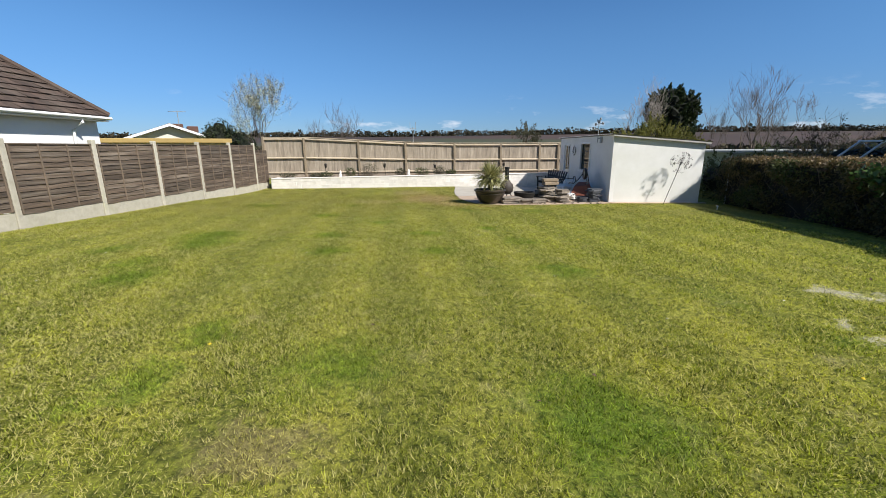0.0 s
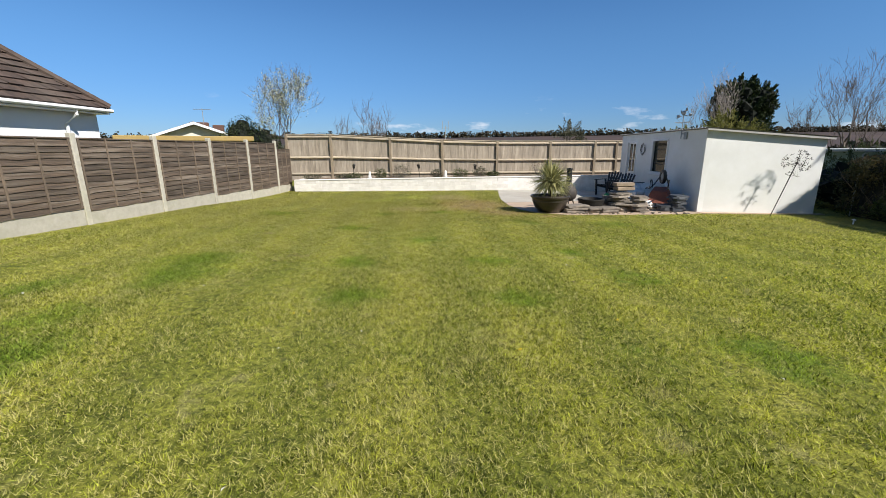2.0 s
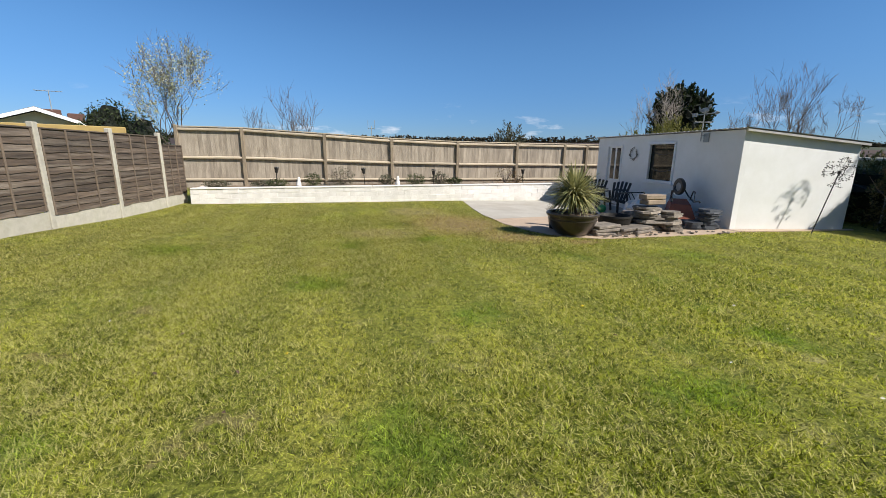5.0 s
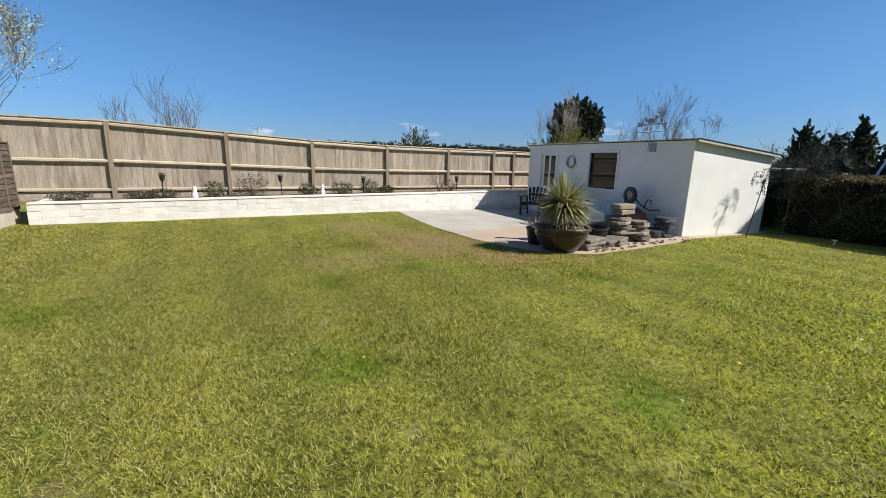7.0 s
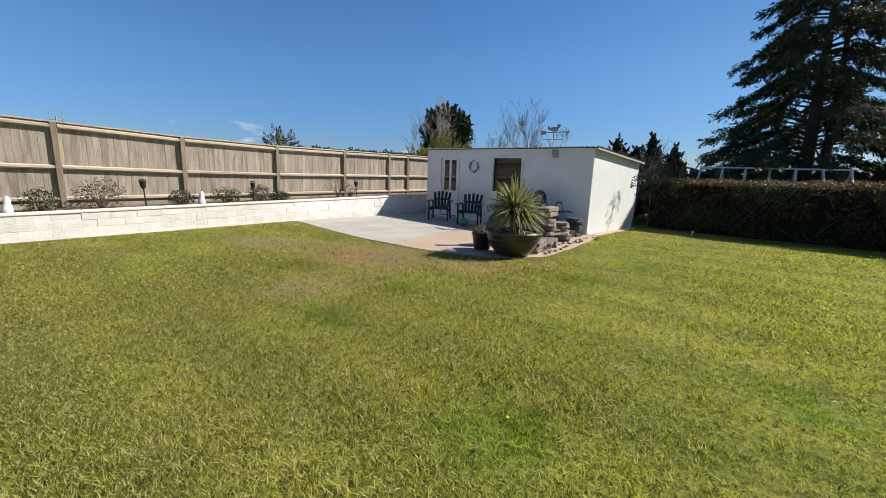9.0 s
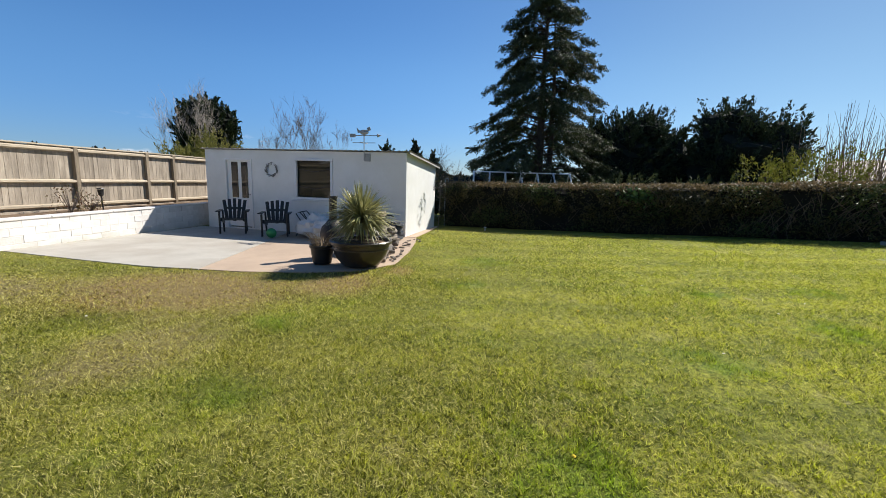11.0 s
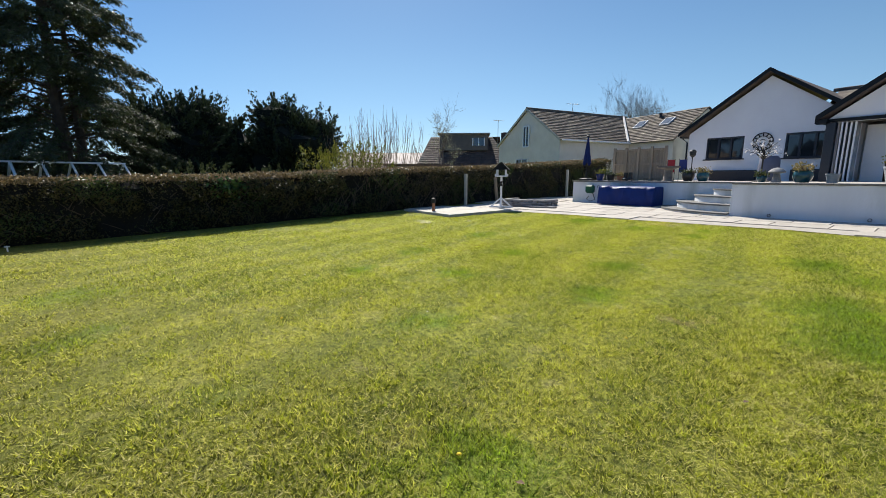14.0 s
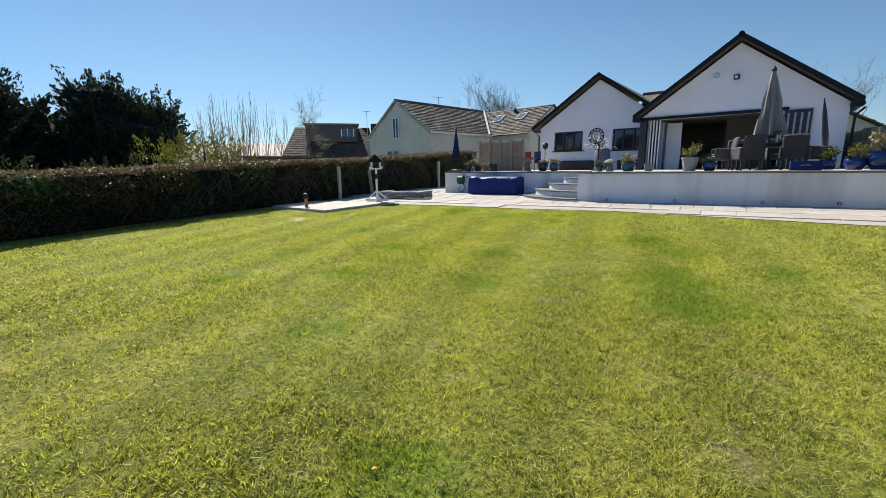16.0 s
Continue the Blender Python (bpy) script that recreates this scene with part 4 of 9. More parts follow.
    part("wreath", wr, mat("wreath_twig", (0.30, 0.29, 0.27), (0.16, 0.15, 0.14), scale=30, rough=0.9), None)
    tagged(bpy.data.objects["wreath"], "round pale grey twig wreath on the white wall", "wreath")
    # weather vane on a bracket
    v = thing("weather_vane", pose(SX0 - 0.04, 14.72, 1.52), "grey metal weather vane on a wall bracket", "weather vane")
    part("bracket", MB().box((0.02, 0, 0.0), (0.03, 0.17, 0.20), None, 0.006), M_GREYPOT, v)
    part("mast", MB().tube([(-0.08, 0.05, -0.08), (-0.08, 0.05, 0.62)], 0.013, 8), M_GREYPOT, v)
    part("arm", MB().tube([(-0.08, 0.05, 0.05), (0.02, 0.05, 0.05)], 0.012, 6), M_GREYPOT, v)
    part("cross_bar", MB().tube([(-0.08, -0.26, 0.36), (-0.08, 0.36, 0.36)], 0.009, 6).tube([(-0.3, 0.05, 0.36), (0.14, 0.05, 0.36)], 0.009, 6), M_GREYPOT, v)
    part("arrow", MB().tube([(-0.08, -0.32, 0.54), (-0.08, 0.40, 0.54)], 0.011, 6).box((-0.08, 0.36, 0.54), (0.008, 0.16, 0.09)).lathe([(0.045, 0), (0.001, 0.10)], 8, pose(-0.08, -0.32, 0.54, 90, 0, 0)), M_GREYPOT, v)
    bird = MB().blob((-0.08, 0.05, 0.62), (0.03, 0.13, 0.06), 3).blob((-0.08, -0.08, 0.70), (0.025, 0.05, 0.05), 4).add([(-0.08, 0.12, 0.62), (-0.08, 0.26, 0.74), (-0.08, 0.22, 0.60), (-0.074, 0.2, 0.66)], [(0, 1, 3), (0, 3, 2), (1, 2, 3), (0, 2, 1)])
    part("figure", bird, M_GREYPOT, v)


garden_room()


# ---- hedge ----
def hedge_face(y):
    return float(np.interp(y, [-12, -3, 0, 4, 8, 13.6], [6.4, 6.85, 7.10, 7.70, 8.15, 9.05]))


def hedge_top(y):
    return float(np.interp(y, [-12, -2, 3, 5, 8, 13.6], [2.0, 1.44, 1.26, 1.16, 1.05, 0.95]))


def hedge():
    rng = np.random.default_rng(11)
    h = thing("hedge", pose(0, 0, 0), "long clipped hedge with dark twiggy sides and browned top", "hedge")
    # near-black inner mass: the shade inside the hedge put into its colour
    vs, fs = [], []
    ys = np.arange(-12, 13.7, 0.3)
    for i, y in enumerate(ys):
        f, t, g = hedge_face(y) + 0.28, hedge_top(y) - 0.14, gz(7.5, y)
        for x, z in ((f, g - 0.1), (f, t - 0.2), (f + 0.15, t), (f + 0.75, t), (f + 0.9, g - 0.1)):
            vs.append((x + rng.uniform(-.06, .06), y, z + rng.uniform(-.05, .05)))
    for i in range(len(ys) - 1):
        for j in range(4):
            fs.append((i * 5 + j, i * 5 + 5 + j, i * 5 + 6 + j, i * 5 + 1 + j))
    part("inner_growth", MB().add(vs, fs), mat("hedge_shade", (0.012, 0.011, 0.007), (0.006, 0.006, 0.004), scale=8, rough=1.0, bump=0.8), h)

    def face_points(n):
        y = rng.uniform(-12, 13.6, n)
        f = np.interp(y, [-12, -3, 0, 4, 8, 13.6], [6.4, 6.85, 7.10, 7.70, 8.15, 9.05])
        t = np.interp(y, [-12, -2, 3, 5, 8, 13.6], [2.0, 1.44, 1.26, 1.16, 1.05, 0.95])
        g = -0.0345 * np.maximum(y, -3) - 0.013 * 7.5
        return y, f, t, g

    y, f, t, g = face_points(60000)
    u = rng.uniform(0, 1, len(y)) ** 0.8
    lump = np.array([noise.noise((a * 0.9, b * 2.2, 5)) for a, b in zip(y, u)]) * 0.46 + np.array([noise.noise((a * 3.2, b * 3.5, 9)) for a, b in zip(y, u)]) * 0.16
    keep = rng.uniform(0, 1, len(y)) < 0.28 + 0.72 * (lump > -0.03)
    x = f + 0.1 + rng.normal(0, 0.06, len(y)) - lump
    pts = np.stack([x, y, g + 0.02 + u * (t - g - 0.05)], 1)[keep]
    tint = np.array([noise.noise((b * 0.55, c * 1.2, 7)) for a, b, c in pts]) + rng.normal(0, 0.15, len(pts))
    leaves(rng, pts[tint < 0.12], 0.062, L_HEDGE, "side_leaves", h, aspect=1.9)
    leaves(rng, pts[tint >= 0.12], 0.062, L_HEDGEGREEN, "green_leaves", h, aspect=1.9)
    # a patch of glossy laurel leaves grown through the hedge
    q = rng.normal(0, 1, (260, 3)) * [0.06, 0.22, 0.12] + [8.02, 7.6, 0.72]
    leaves(rng, q, 0.10, leaf_mat("glossy_laurel", (0.05, 0.10, 0.03), (0.10, 0.16, 0.05), 0.2, 0.12), "laurel_leaves", h, aspect=1.8)
    y, f, t, g = face_points(52000)
    w = rng.uniform(0, 1, len(y))
    wob = np.array([noise.noise((a * 1.3, b * 1.5, 2)) for a, b in zip(y, w)]) * 0.06
    pts = np.stack([f + w * 1.1 + rng.normal(0, 0.03, len(y)), y, t - 0.05 + wob + rng.normal(0, 0.035, len(y)) - 0.10 * (np.abs(w - 0.5) * 2) ** 4], 1)
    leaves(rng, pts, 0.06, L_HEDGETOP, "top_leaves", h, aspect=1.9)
    M_HTWIG = mat("hedge_twig", (0.18, 0.135, 0.09), (0.10, 0.075, 0.05), scale=6, rough=0.9)
    r2 = random.Random(7)
    tw = MB()
    for k in range(330):
        yy = r2.choice((r2.uniform(-11.5, 13.4), r2.gauss(2.0, 2.2)))
        if not -11.5 < yy < 13.4:
            continue
        ff = hedge_face(yy) + r2.uniform(-0.08, 0.2)
        gg = gz(7.5, yy)
        z = gg + r2.uniform(0, 0.9)
        L = r2.uniform(0.2, 0.85)
        p = Vector((ff, yy, z))
        q = p + Vector((r2.uniform(-0.12, 0.05), r2.choice((-1, 1)) * L * r2.uniform(0.2, 0.9), L * r2.uniform(0.4, 1.0)))
        if q.z > hedge_top(yy):
            q.z = hedge_top(yy)
        tw.tube([p, (p + q) / 2 + Vector((r2.uniform(-.04, .04), r2.uniform(-.05, .05), 0)), q], [0.009, 0.007, 0.003], 4, False)
    tagged(part("twig_growth", tw, M_HTWIG, h, "bare brown hedge twigs"), kind="stuff")
    # ragged shoots on top
    sh = MB()
    for k in range(500):
        yy = r2.uniform(-11.5, 13.4)
        p = Vector((hedge_face(yy) + r2.uniform(0, 1.0), yy, hedge_top(yy) - 0.06))
        sh.tube([p, p + Vector((r2.uniform(-.05, .05), r2.uniform(-.05, .05), r2.uniform(0.06, 0.16)))], [0.005, 0.002], 3, False)
    tagged(part("shoots", sh, M_TWIG, h), kind="stuff")


hedge()



# ---- terrace, steps, paving ----
TZ = 0.83


def ty(x):
    """Front line of the raised terrace east of the steps' corner and west of it."""
    return -0.58 + (-1.62 - x) * 0.105


def tl(x):
    return -2.45 - (x + 1.62) * 0.118


def terrace():
    t = thing("wall_terrace", pose(0, 0, 0), "white rendered retaining wall of the raised terrace with grey coping", "wall", kind="structure")

    def run(p, q, name):
        a, b = Vector((*p, 0)), Vector((*q, 0))
        d = (b - a)
        ang = math.degrees(math.atan2(d.y, d.x))
        m = (a + b) / 2
        part(name, MB().box((0, -0.11, 0), (d.length, 0.22, TZ + 0.3), pose(m.x, m.y, (TZ - 0.3) / 2 - 0.02, 0, 0, ang), 0.006), M_TERRWALL, t)
        n = max(1, round(d.length / 0.9))
        for i in range(n):
            c = a + d * ((i + 0.5) / n)
            part("coping", MB().box((0, -0.12, 0), (d.length / n - 0.006, 0.32, 0.04), pose(c.x, c.y, TZ + 0.002, 0, 0, ang), 0.008), COPE, t)

    COPE = mat("coping_stone", (0.20, 0.195, 0.18), (0.13, 0.125, 0.115), scale=5, rough=0.85, bump=0.3, per=0.1)
    run((-11.5, ty(-11.5)), (-1.62, ty(-1.62)), "wall_run")
    # walls face +y: local y runs into the bank
    run((-1.62, tl(-1.62)), (3.86, tl(3.86)), "wall_run")
    run((3.86, tl(3.86)), (3.0, -12.0), "wall_run")
    part("wall_run", MB().box((-1.73, (ty(-1.62) + tl(-1.62)) / 2 - 0.15, (TZ - 0.3) / 2 - 0.02), (0.2, ty(-1.62) - tl(-1.62) - 0.1, TZ + 0.28)), M_TERRWALL, t)
    for x in (-2.4, -4.0, -5.7, -6.95):
        part("drain_pipe", MB().lathe([(0.035, 0), (0.035, 0.06), (0.025, 0.06), (0.025, 0.0)], 12, pose(x, ty(x) - 0.03, gz(x, 0) + 0.09, -90, 0, 0), True), M_BLACK, t)
    # terrace floor
    deck = MB().prism([(-11.5, -12.5), (3.05, -12.5), (3.70, tl(3.86) - 0.2), (-1.78, tl(-1.62) - 0.2), (-1.84, ty(-1.62) - 0.2), (-11.5, ty(-11.5) - 0.2)], TZ - 0.3, TZ - 0.004)
    tagged(part("terrace", deck, M_SLAB), "raised terrace paved in pale sandstone", "terrace", kind="structure")
    # quarter-round steps
    for r, z in ((2.10, 0.13), (1.68, 0.31), (1.24, 0.49), (0.78, 0.66)):
        cx, cy = -1.62, tl(-1.62)
        arc = [(cx + r * math.cos(a), cy + r * math.sin(a) - r * math.cos(a) * 0.118) for a in [math.radians(i * 90 / 16) for i in range(17)]]
        st = thing("step", pose(0, 0, 0), "quarter-round white rendered step with a grey stone tread", "step", "steps to the terrace", "structure")
        part("riser", MB().prism([(cx, cy)] + arc, -0.1, z - 0.035), M_TERRWALL, st)
        arc2 = [(cx + (r + 0.03) * math.cos(a), cy + (r + 0.03) * math.sin(a) - r * math.cos(a) * 0.118) for a in [math.radians(i * 90 / 16) for i in range(17)]]
        part("tread", MB().prism([(cx, cy)] + arc2, z - 0.035, z), COPE, st)


terrace()


def paving():
    rng = random.Random(6)
    p = thing("paving", pose(0, 0, 0), "sandstone slab paving between lawn and terrace wall", "paving", kind="structure")
    bed = MB()
    poly = [(-11.5, ty(-11.5) + 0.0), (-6.4, 2.25), (-2.95, 1.36), (0.5, 1.18), (1.5, 0.94), (3.72, 0.84), (6.7, 0.9), (6.4, -12), (3.2, -12), (3.9, -3.1), (-1.5, -2.5), (-1.62, -0.6)]
    shapes = [MB().box((0, 0, 0), (0.588, 0.588, 0.04), None, 0.006).mesh("slab"), MB().box((0, 0, 0), (0.888, 0.588, 0.04), None, 0.006).mesh("slab"), MB().box((0, 0, 0), (0.588, 0.288, 0.04), None, 0.006).mesh("slab")]
    for s in shapes:
        s.materials.append(M_SLAB)
    ang = -5.5
    R = Matrix.Rotation(radians(ang), 4, "Z")
    count = 0
    for j in range(-18, 8):
        x = -12.0 + rng.uniform(-0.3, 0.3)
        while x < 7.5:
            k = rng.choice((0, 1, 0))
            wdt = (0.6, 0.9)[k]
            c = R @ Vector((x + wdt / 2, j * 0.6 + 0.3, 0))
            x += wdt
            cx, cy = c.x, c.y
            lim = lawn_front(cx) - 0.12 if cx < 3.7 else 0.75
            ok = cy < lim - 0.2 and cx < hedge_face(cy) - 0.25
            if cx < -1.3:
                ok = ok and cy > ty(cx) + 0.05
            elif cx < 4.1:
                ok = ok and cy > tl(cx) + 0.1
            if not ok:
                continue
            g = gz(cx, cy)
            ob = part("slab", shapes[k], M_SLAB, p)
            sl = math.degrees(math.atan(0.0345)) if cy > -3 else 0
            ob.matrix_basis = pose(cx, cy, g + 0.008 + rng.uniform(-.003, .003), -sl, 0.7, ang)
    # bedding beneath, seen in the joints and at the lawn's edge
    vs, fs = [], []
    xs = [-11.5 + 0.5 * i for i in range(37)]
    for x in xs:
        y1 = (lawn_front(x) - 0.05) if x < 3.7 else 0.85
        y0 = ty(x) if x < -1.62 else (tl(x) if x < 3.9 else -12.0)
        y0 = min(y0, y1 - 0.1)
        for i in range(9):
            y = y0 + (y1 - y0) * i / 8
            vs.append((x, y, gz(x, y) + 0.012))
    for i in range(len(xs) - 1):
        for j in range(8):
            fs.append((i * 9 + j, i * 9 + 9 + j, i * 9 + 10 + j, i * 9 + 1 + j))
    part("bedding", MB().add(vs, fs), M_SLAB, p, "pale mortar bedding")
    # concrete pad by the hedge
    pts = [(3.74, 0.88), (6.85, 0.85), (7.2, 2.35), (4.40, 2.93)]
    mb = MB()
    vs = [(x, y, gz(x, y) + h) for h in (-0.1, 0.075) for x, y in pts]
    mb.add(vs, [(3, 2, 1, 0), (4, 5, 6, 7), (0, 1, 5, 4), (1, 2, 6, 5), (2, 3, 7, 6), (3, 0, 4, 7)])
    tagged(part("concrete_pad", mb, M_CONC), "raised pale concrete pad at the lawn's corner beside the hedge", "slab", kind="structure")


paving()


# ---- house ----
def gable_wall(u0, u1, z0, ze, zp, v, t, holes):
    """A gable wall in the plane y = v, thickness t backwards, with openings (ua, ub, za, zb)."""
    mid = (u0 + u1) / 2
    us = sorted({u0, u1, mid, *[h[0] for h in holes], *[h[1] for h in holes]})
    zs = sorted({z0, ze, *[h[2] for h in holes], *[h[3] for h in holes]})

    def solid(i, k):
        um, zm = (us[i] + us[i + 1]) / 2, (zs[k] + zs[k + 1]) / 2
        return not any(h[0] < um < h[1] and h[2] < zm < h[3] for h in holes)

    mb = holed_grid(us, zs, solid, lambda u, z, w: (u, v - w, z), t)
    near = {(round(p[0], 4), round(p[1], 4), round(p[2], 4)): n for n, p in enumerate(mb.v)}
    peak = []
    for w in (0, t):
        peak.append(len(mb.v))
        mb.v.append((mid, v - w, zp))
        row = [near[round(u, 4), round(v - w, 4), round(ze, 4)] for u in us]
        mb.f += [(a, b, peak[-1]) for a, b in zip(row, row[1:])]
    for u in (u0, u1):
        mb.f.append((near[round(u, 4), round(v, 4), round(ze, 4)], near[round(u, 4), round(v - t, 4), round(ze, 4)], peak[1], peak[0]))
    return mb


def window_unit(h, ua, ub, za, zb, v, leaves_n, sill=True):
    um, zm = (ua + ub) / 2, (za + zb) / 2
    w = part("window", MB().box((um, v - 0.09, zm), (ub - ua - 0.02, 0.012, zb - za - 0.02)), M_GLASS, h, "dark framed window")
    for c, s in (((um, zb - 0.03), (ub - ua, 0.06)), ((um, za + 0.03), (ub - ua, 0.06)), ((ua + 0.03, zm), (0.06, zb - za - 0.12)), ((ub - 0.03, zm), (0.06, zb - za - 0.12))):
        part("window_frame", MB().box((c[0], v - 0.05, c[1]), (s[0], 0.08, s[1]), None, 0.006), M_NAVY, w)
    for i in range(1, leaves_n):
        u = ua + (ub - ua) * i / leaves_n
        part("mullion", MB().box((u, v - 0.052, zm), (0.075, 0.075, zb - za - 0.122), None, 0.006), M_NAVY, w)
    if sill:
        part("window_sill", MB().box((um, v + 0.03, za - 0.025), (ub - ua + 0.14, 0.12, 0.045), None, 0.008), M_NAVY, w)


def roof_slope(h, ua, za, ub, zb, v0, v1, material, name="roof", thick=0.14):
    """A roof slope from eave (ua, za) to ridge (ub, zb), from v0 back to v1."""
    d = Vector((ub - ua, 0, zb - za)).normalized()
    n = Vector((-d.z, 0, d.x))
    if n.z < 0:
        n = -n
    vs = []
    for v in (v0, v1):
        for u, z, k in ((ua, za, 0), (ub, zb, 0), (ub, zb, 1), (ua, za, 1)):
            vs.append((u + n.x * thick * k * 0, v, z + thick * k))
    return part(name, MB().add(vs, [(0, 1, 2, 3), (7, 6, 5, 4), (0, 4, 5, 1), (1, 5, 6, 2), (2, 6, 7, 3), (3, 7, 4, 0)]), material, h)


def house():
    h = thing("house", pose(-5.67, -7.03, 0, 0, 0, -10), "white bungalow with two black-edged gables and an open bifold room", "house")
    z0 = TZ - 0.25
    # main gable
    op = (-1.38, 2.86, TZ, 2.74)
    part("wall", gable_wall(-3.0, 3.0, z0, 2.86, 5.10, 0, 0.25, [op]), M_HOUSEWHITE, h)
    part("wall", MB().box((2.88, -4.0, 1.75), (0.24, 7.48, 2.2)), M_HOUSEWHITE, h)
    part("wall", MB().box((-2.88, -4.0, 1.75), (0.24, 7.48, 2.2)), M_HOUSEWHITE, h)
    for s in (1, -1):
        roof_slope(h, s * 3.24, 2.78, 0, 5.20, 0.32, -9.0, M_TILE)
        # black bargeboard and eave box
        vs = [(s * 3.27, v, z) for v in (0.30, 0.36) for z in (2.77, 2.95)] + [(0, v, z) for v in (0.30, 0.36) for z in (5.21, 5.38)]
        part("bargeboard", MB().add(vs, [(0, 1, 3, 2), (4, 6, 7, 5), (0, 4, 5, 1), (2, 3, 7, 6), (1, 5, 7, 3), (0, 2, 6, 4)]), M_FASCIA, h, "black bargeboard")
        part("eave_box", MB().box((s * 3.13, 0.16, 2.76), (0.30, 0.34, 0.14), None, 0.01), M_FASCIA, h, "black eave end")
        part("gutter", MB().box((s * 3.29, -4.2, 2.80), (0.12, 8.3, 0.10), None, 0.03), M_FASCIA, h, "black gutter")
    part("downpipe", MB().tube([(-3.32, 0.2, 2.65), (-3.14, 0.07, 2.45), (-3.12, 0.07, TZ)], 0.035, 8), M_FASCIA, h, "black downpipe")
    part("ridge", MB().tube([(0, 0.36, 5.32), (0, -9.0, 5.32)], 0.09, 8), M_FASCIA, h)
    part("column", MB().box((2.90, 0.05, (TZ + 2.72) / 2), (0.24, 0.24, 2.72 - TZ), None, 0.01), M_NAVY, h, "dark corner post")
    part("lintel", MB().box((0.72, 0.02, 2.79), (4.5, 0.12, 0.10), None, 0.01), M_FASCIA, h, "black lintel")
    # room behind the open doors
    M_ROOM = mat("room_wall", (0.22, 0.19, 0.155), (0.19, 0.165, 0.135), scale=1, rough=0.9)
    part("room_floor", MB().box((0.7, -3.0, TZ - 0.02), (4.4, 5.6, 0.04)), mat("room_floor", (0.30, 0.26, 0.21), (0.24, 0.2, 0.17), scale=2, rough=0.4), h)
    part("room_back", MB().box((0.7, -5.7, 1.85), (4.4, 0.1, 2.1)), M_ROOM, h)
    part("room_side", MB().box((-1.45, -3.0, 1.85), (0.1, 5.3, 2.05)), M_ROOM, h)
    part("room_ceiling", MB().box((0.7, -2.97, 2.80), (4.4, 5.3, 0.05)), M_ROOM, h)
    part("partition", MB().box((-0.45, -2.4, 1.8), (1.6, 0.12, 1.95)), mat("partition", (0.17, 0.145, 0.12), (0.14, 0.12, 0.10), scale=1, rough=0.9), h)
    for u in (1.5, 0.5):
        part("kitchen_unit", MB().box((u, -5.35, TZ + 0.46), (0.96, 0.6, 0.9), None, 0.01), mat("kitchen_front", (0.07, 0.05, 0.04), (0.05, 0.04, 0.03), scale=3, rough=0.5), h)
    part("wall_cupboard", MB().box((1.4, -5.5, 2.25), (1.9, 0.35, 0.6), None, 0.01), mat("cupboard", (0.09, 0.065, 0.05), (0.06, 0.045, 0.035), scale=3, rough=0.5), h)
    # folded leaves at the left end, white door beyond
    # pale base colour stands for the sky mirrored in the glass
    M_PALEPANE = mat("sky_lit_pane", (0.30, 0.33, 0.34), (0.24, 0.27, 0.28), scale=1.5, rough=0.12, bump=0.0)
    for k in range(4):
        lf = part("bifold_leaf", MB().box((2.66 - 0.10 * k, -0.30 - 0.04 * k, 1.78), (0.018, 0.58, 1.86)), M_PALEPANE, h, "folded glazed door leaf")
        for vv in (-0.02, -0.60):
            part("stile", MB().box((2.66 - 0.10 * k, vv - 0.04 * k + 0.0, 1.78), (0.045, 0.06, 1.88), None, 0.005), M_WPAINT, lf)
    part("white_door", MB().box((2.0, -1.1, 1.75), (0.55, 0.05, 1.84), pose(0, 0, 0, 0, 0, 0), 0.008), M_WPAINT, h, "white inner door")
    # sliding glazed panel at the right of the opening; frame reflections are solid pale bars
    sp = part("glazed_panel", MB().box((-1.78, 0.06, 1.79), (0.72, 0.05, 1.9), None, 0.006), M_NAVY, h, "dark glazed panel with pale vertical frame reflections")
    for i in range(4):
        part("bar", MB().box((-2.05 + i * 0.17, 0.092, 1.83), (0.055, 0.014, 1.62), None, 0.003), M_GREYPOT, sp)
    part("wall_lamp", MB().box((0.02, 0.07, 3.98), (0.17, 0.12, 0.16), None, 0.02).box((0.02, 0.15, 3.97), (0.12, 0.03, 0.11), None, 0.01), M_FASCIA, h, "black wall floodlight")
    part("lamp_glass", MB().box((0.02, 0.168, 3.97), (0.09, 0.01, 0.08)), M_WPAINT, h)
    part("vent", MB().lathe([(0.09, 0), (0.09, 0.05), (0.07, 0.06)], 16, pose(0.62, 0.01, 4.12, -90, 0, 0)), mat("vent", (0.55, 0.55, 0.56), rough=0.7), h, "pale round vent")
    # second gable, set back
    v = -1.62
    w1, w2 = (5.95, 7.36, 1.74, 2.64), (3.22, 4.58, 1.70, 2.63)
    part("wall", gable_wall(2.43, 8.12, z0, 2.86, 4.84, v, 0.25, [w1, w2]), M_HOUSEWHITE, h)
    part("wall", MB().box((8.0, v - 3.8, 1.75), (0.24, 7.0, 2.2)), M_HOUSEWHITE, h)
    for s in (1, -1):
        roof_slope(h, 5.275 + s * 3.15, 2.78, 5.275, 4.96, v + 0.25, v - 8, M_TILE)
        vs = [(5.275 + s * 3.2, v + q, z) for q in (0.24, 0.30) for z in (2.77, 2.92)] + [(5.275, v + q, z) for q in (0.24, 0.30) for z in (4.98, 5.12)]
        part("bargeboard", MB().add(vs, [(0, 1, 3, 2), (4, 6, 7, 5), (0, 4, 5, 1), (2, 3, 7, 6), (1, 5, 7, 3), (0, 2, 6, 4)]), M_FASCIA, h, "black bargeboard")
    part("downpipe", MB().tube([(8.35, v + 0.1, 2.7), (8.16, v + 0.06, 2.5), (8.15, v + 0.06, TZ)], 0.035, 8), M_FASCIA, h, "black downpipe")
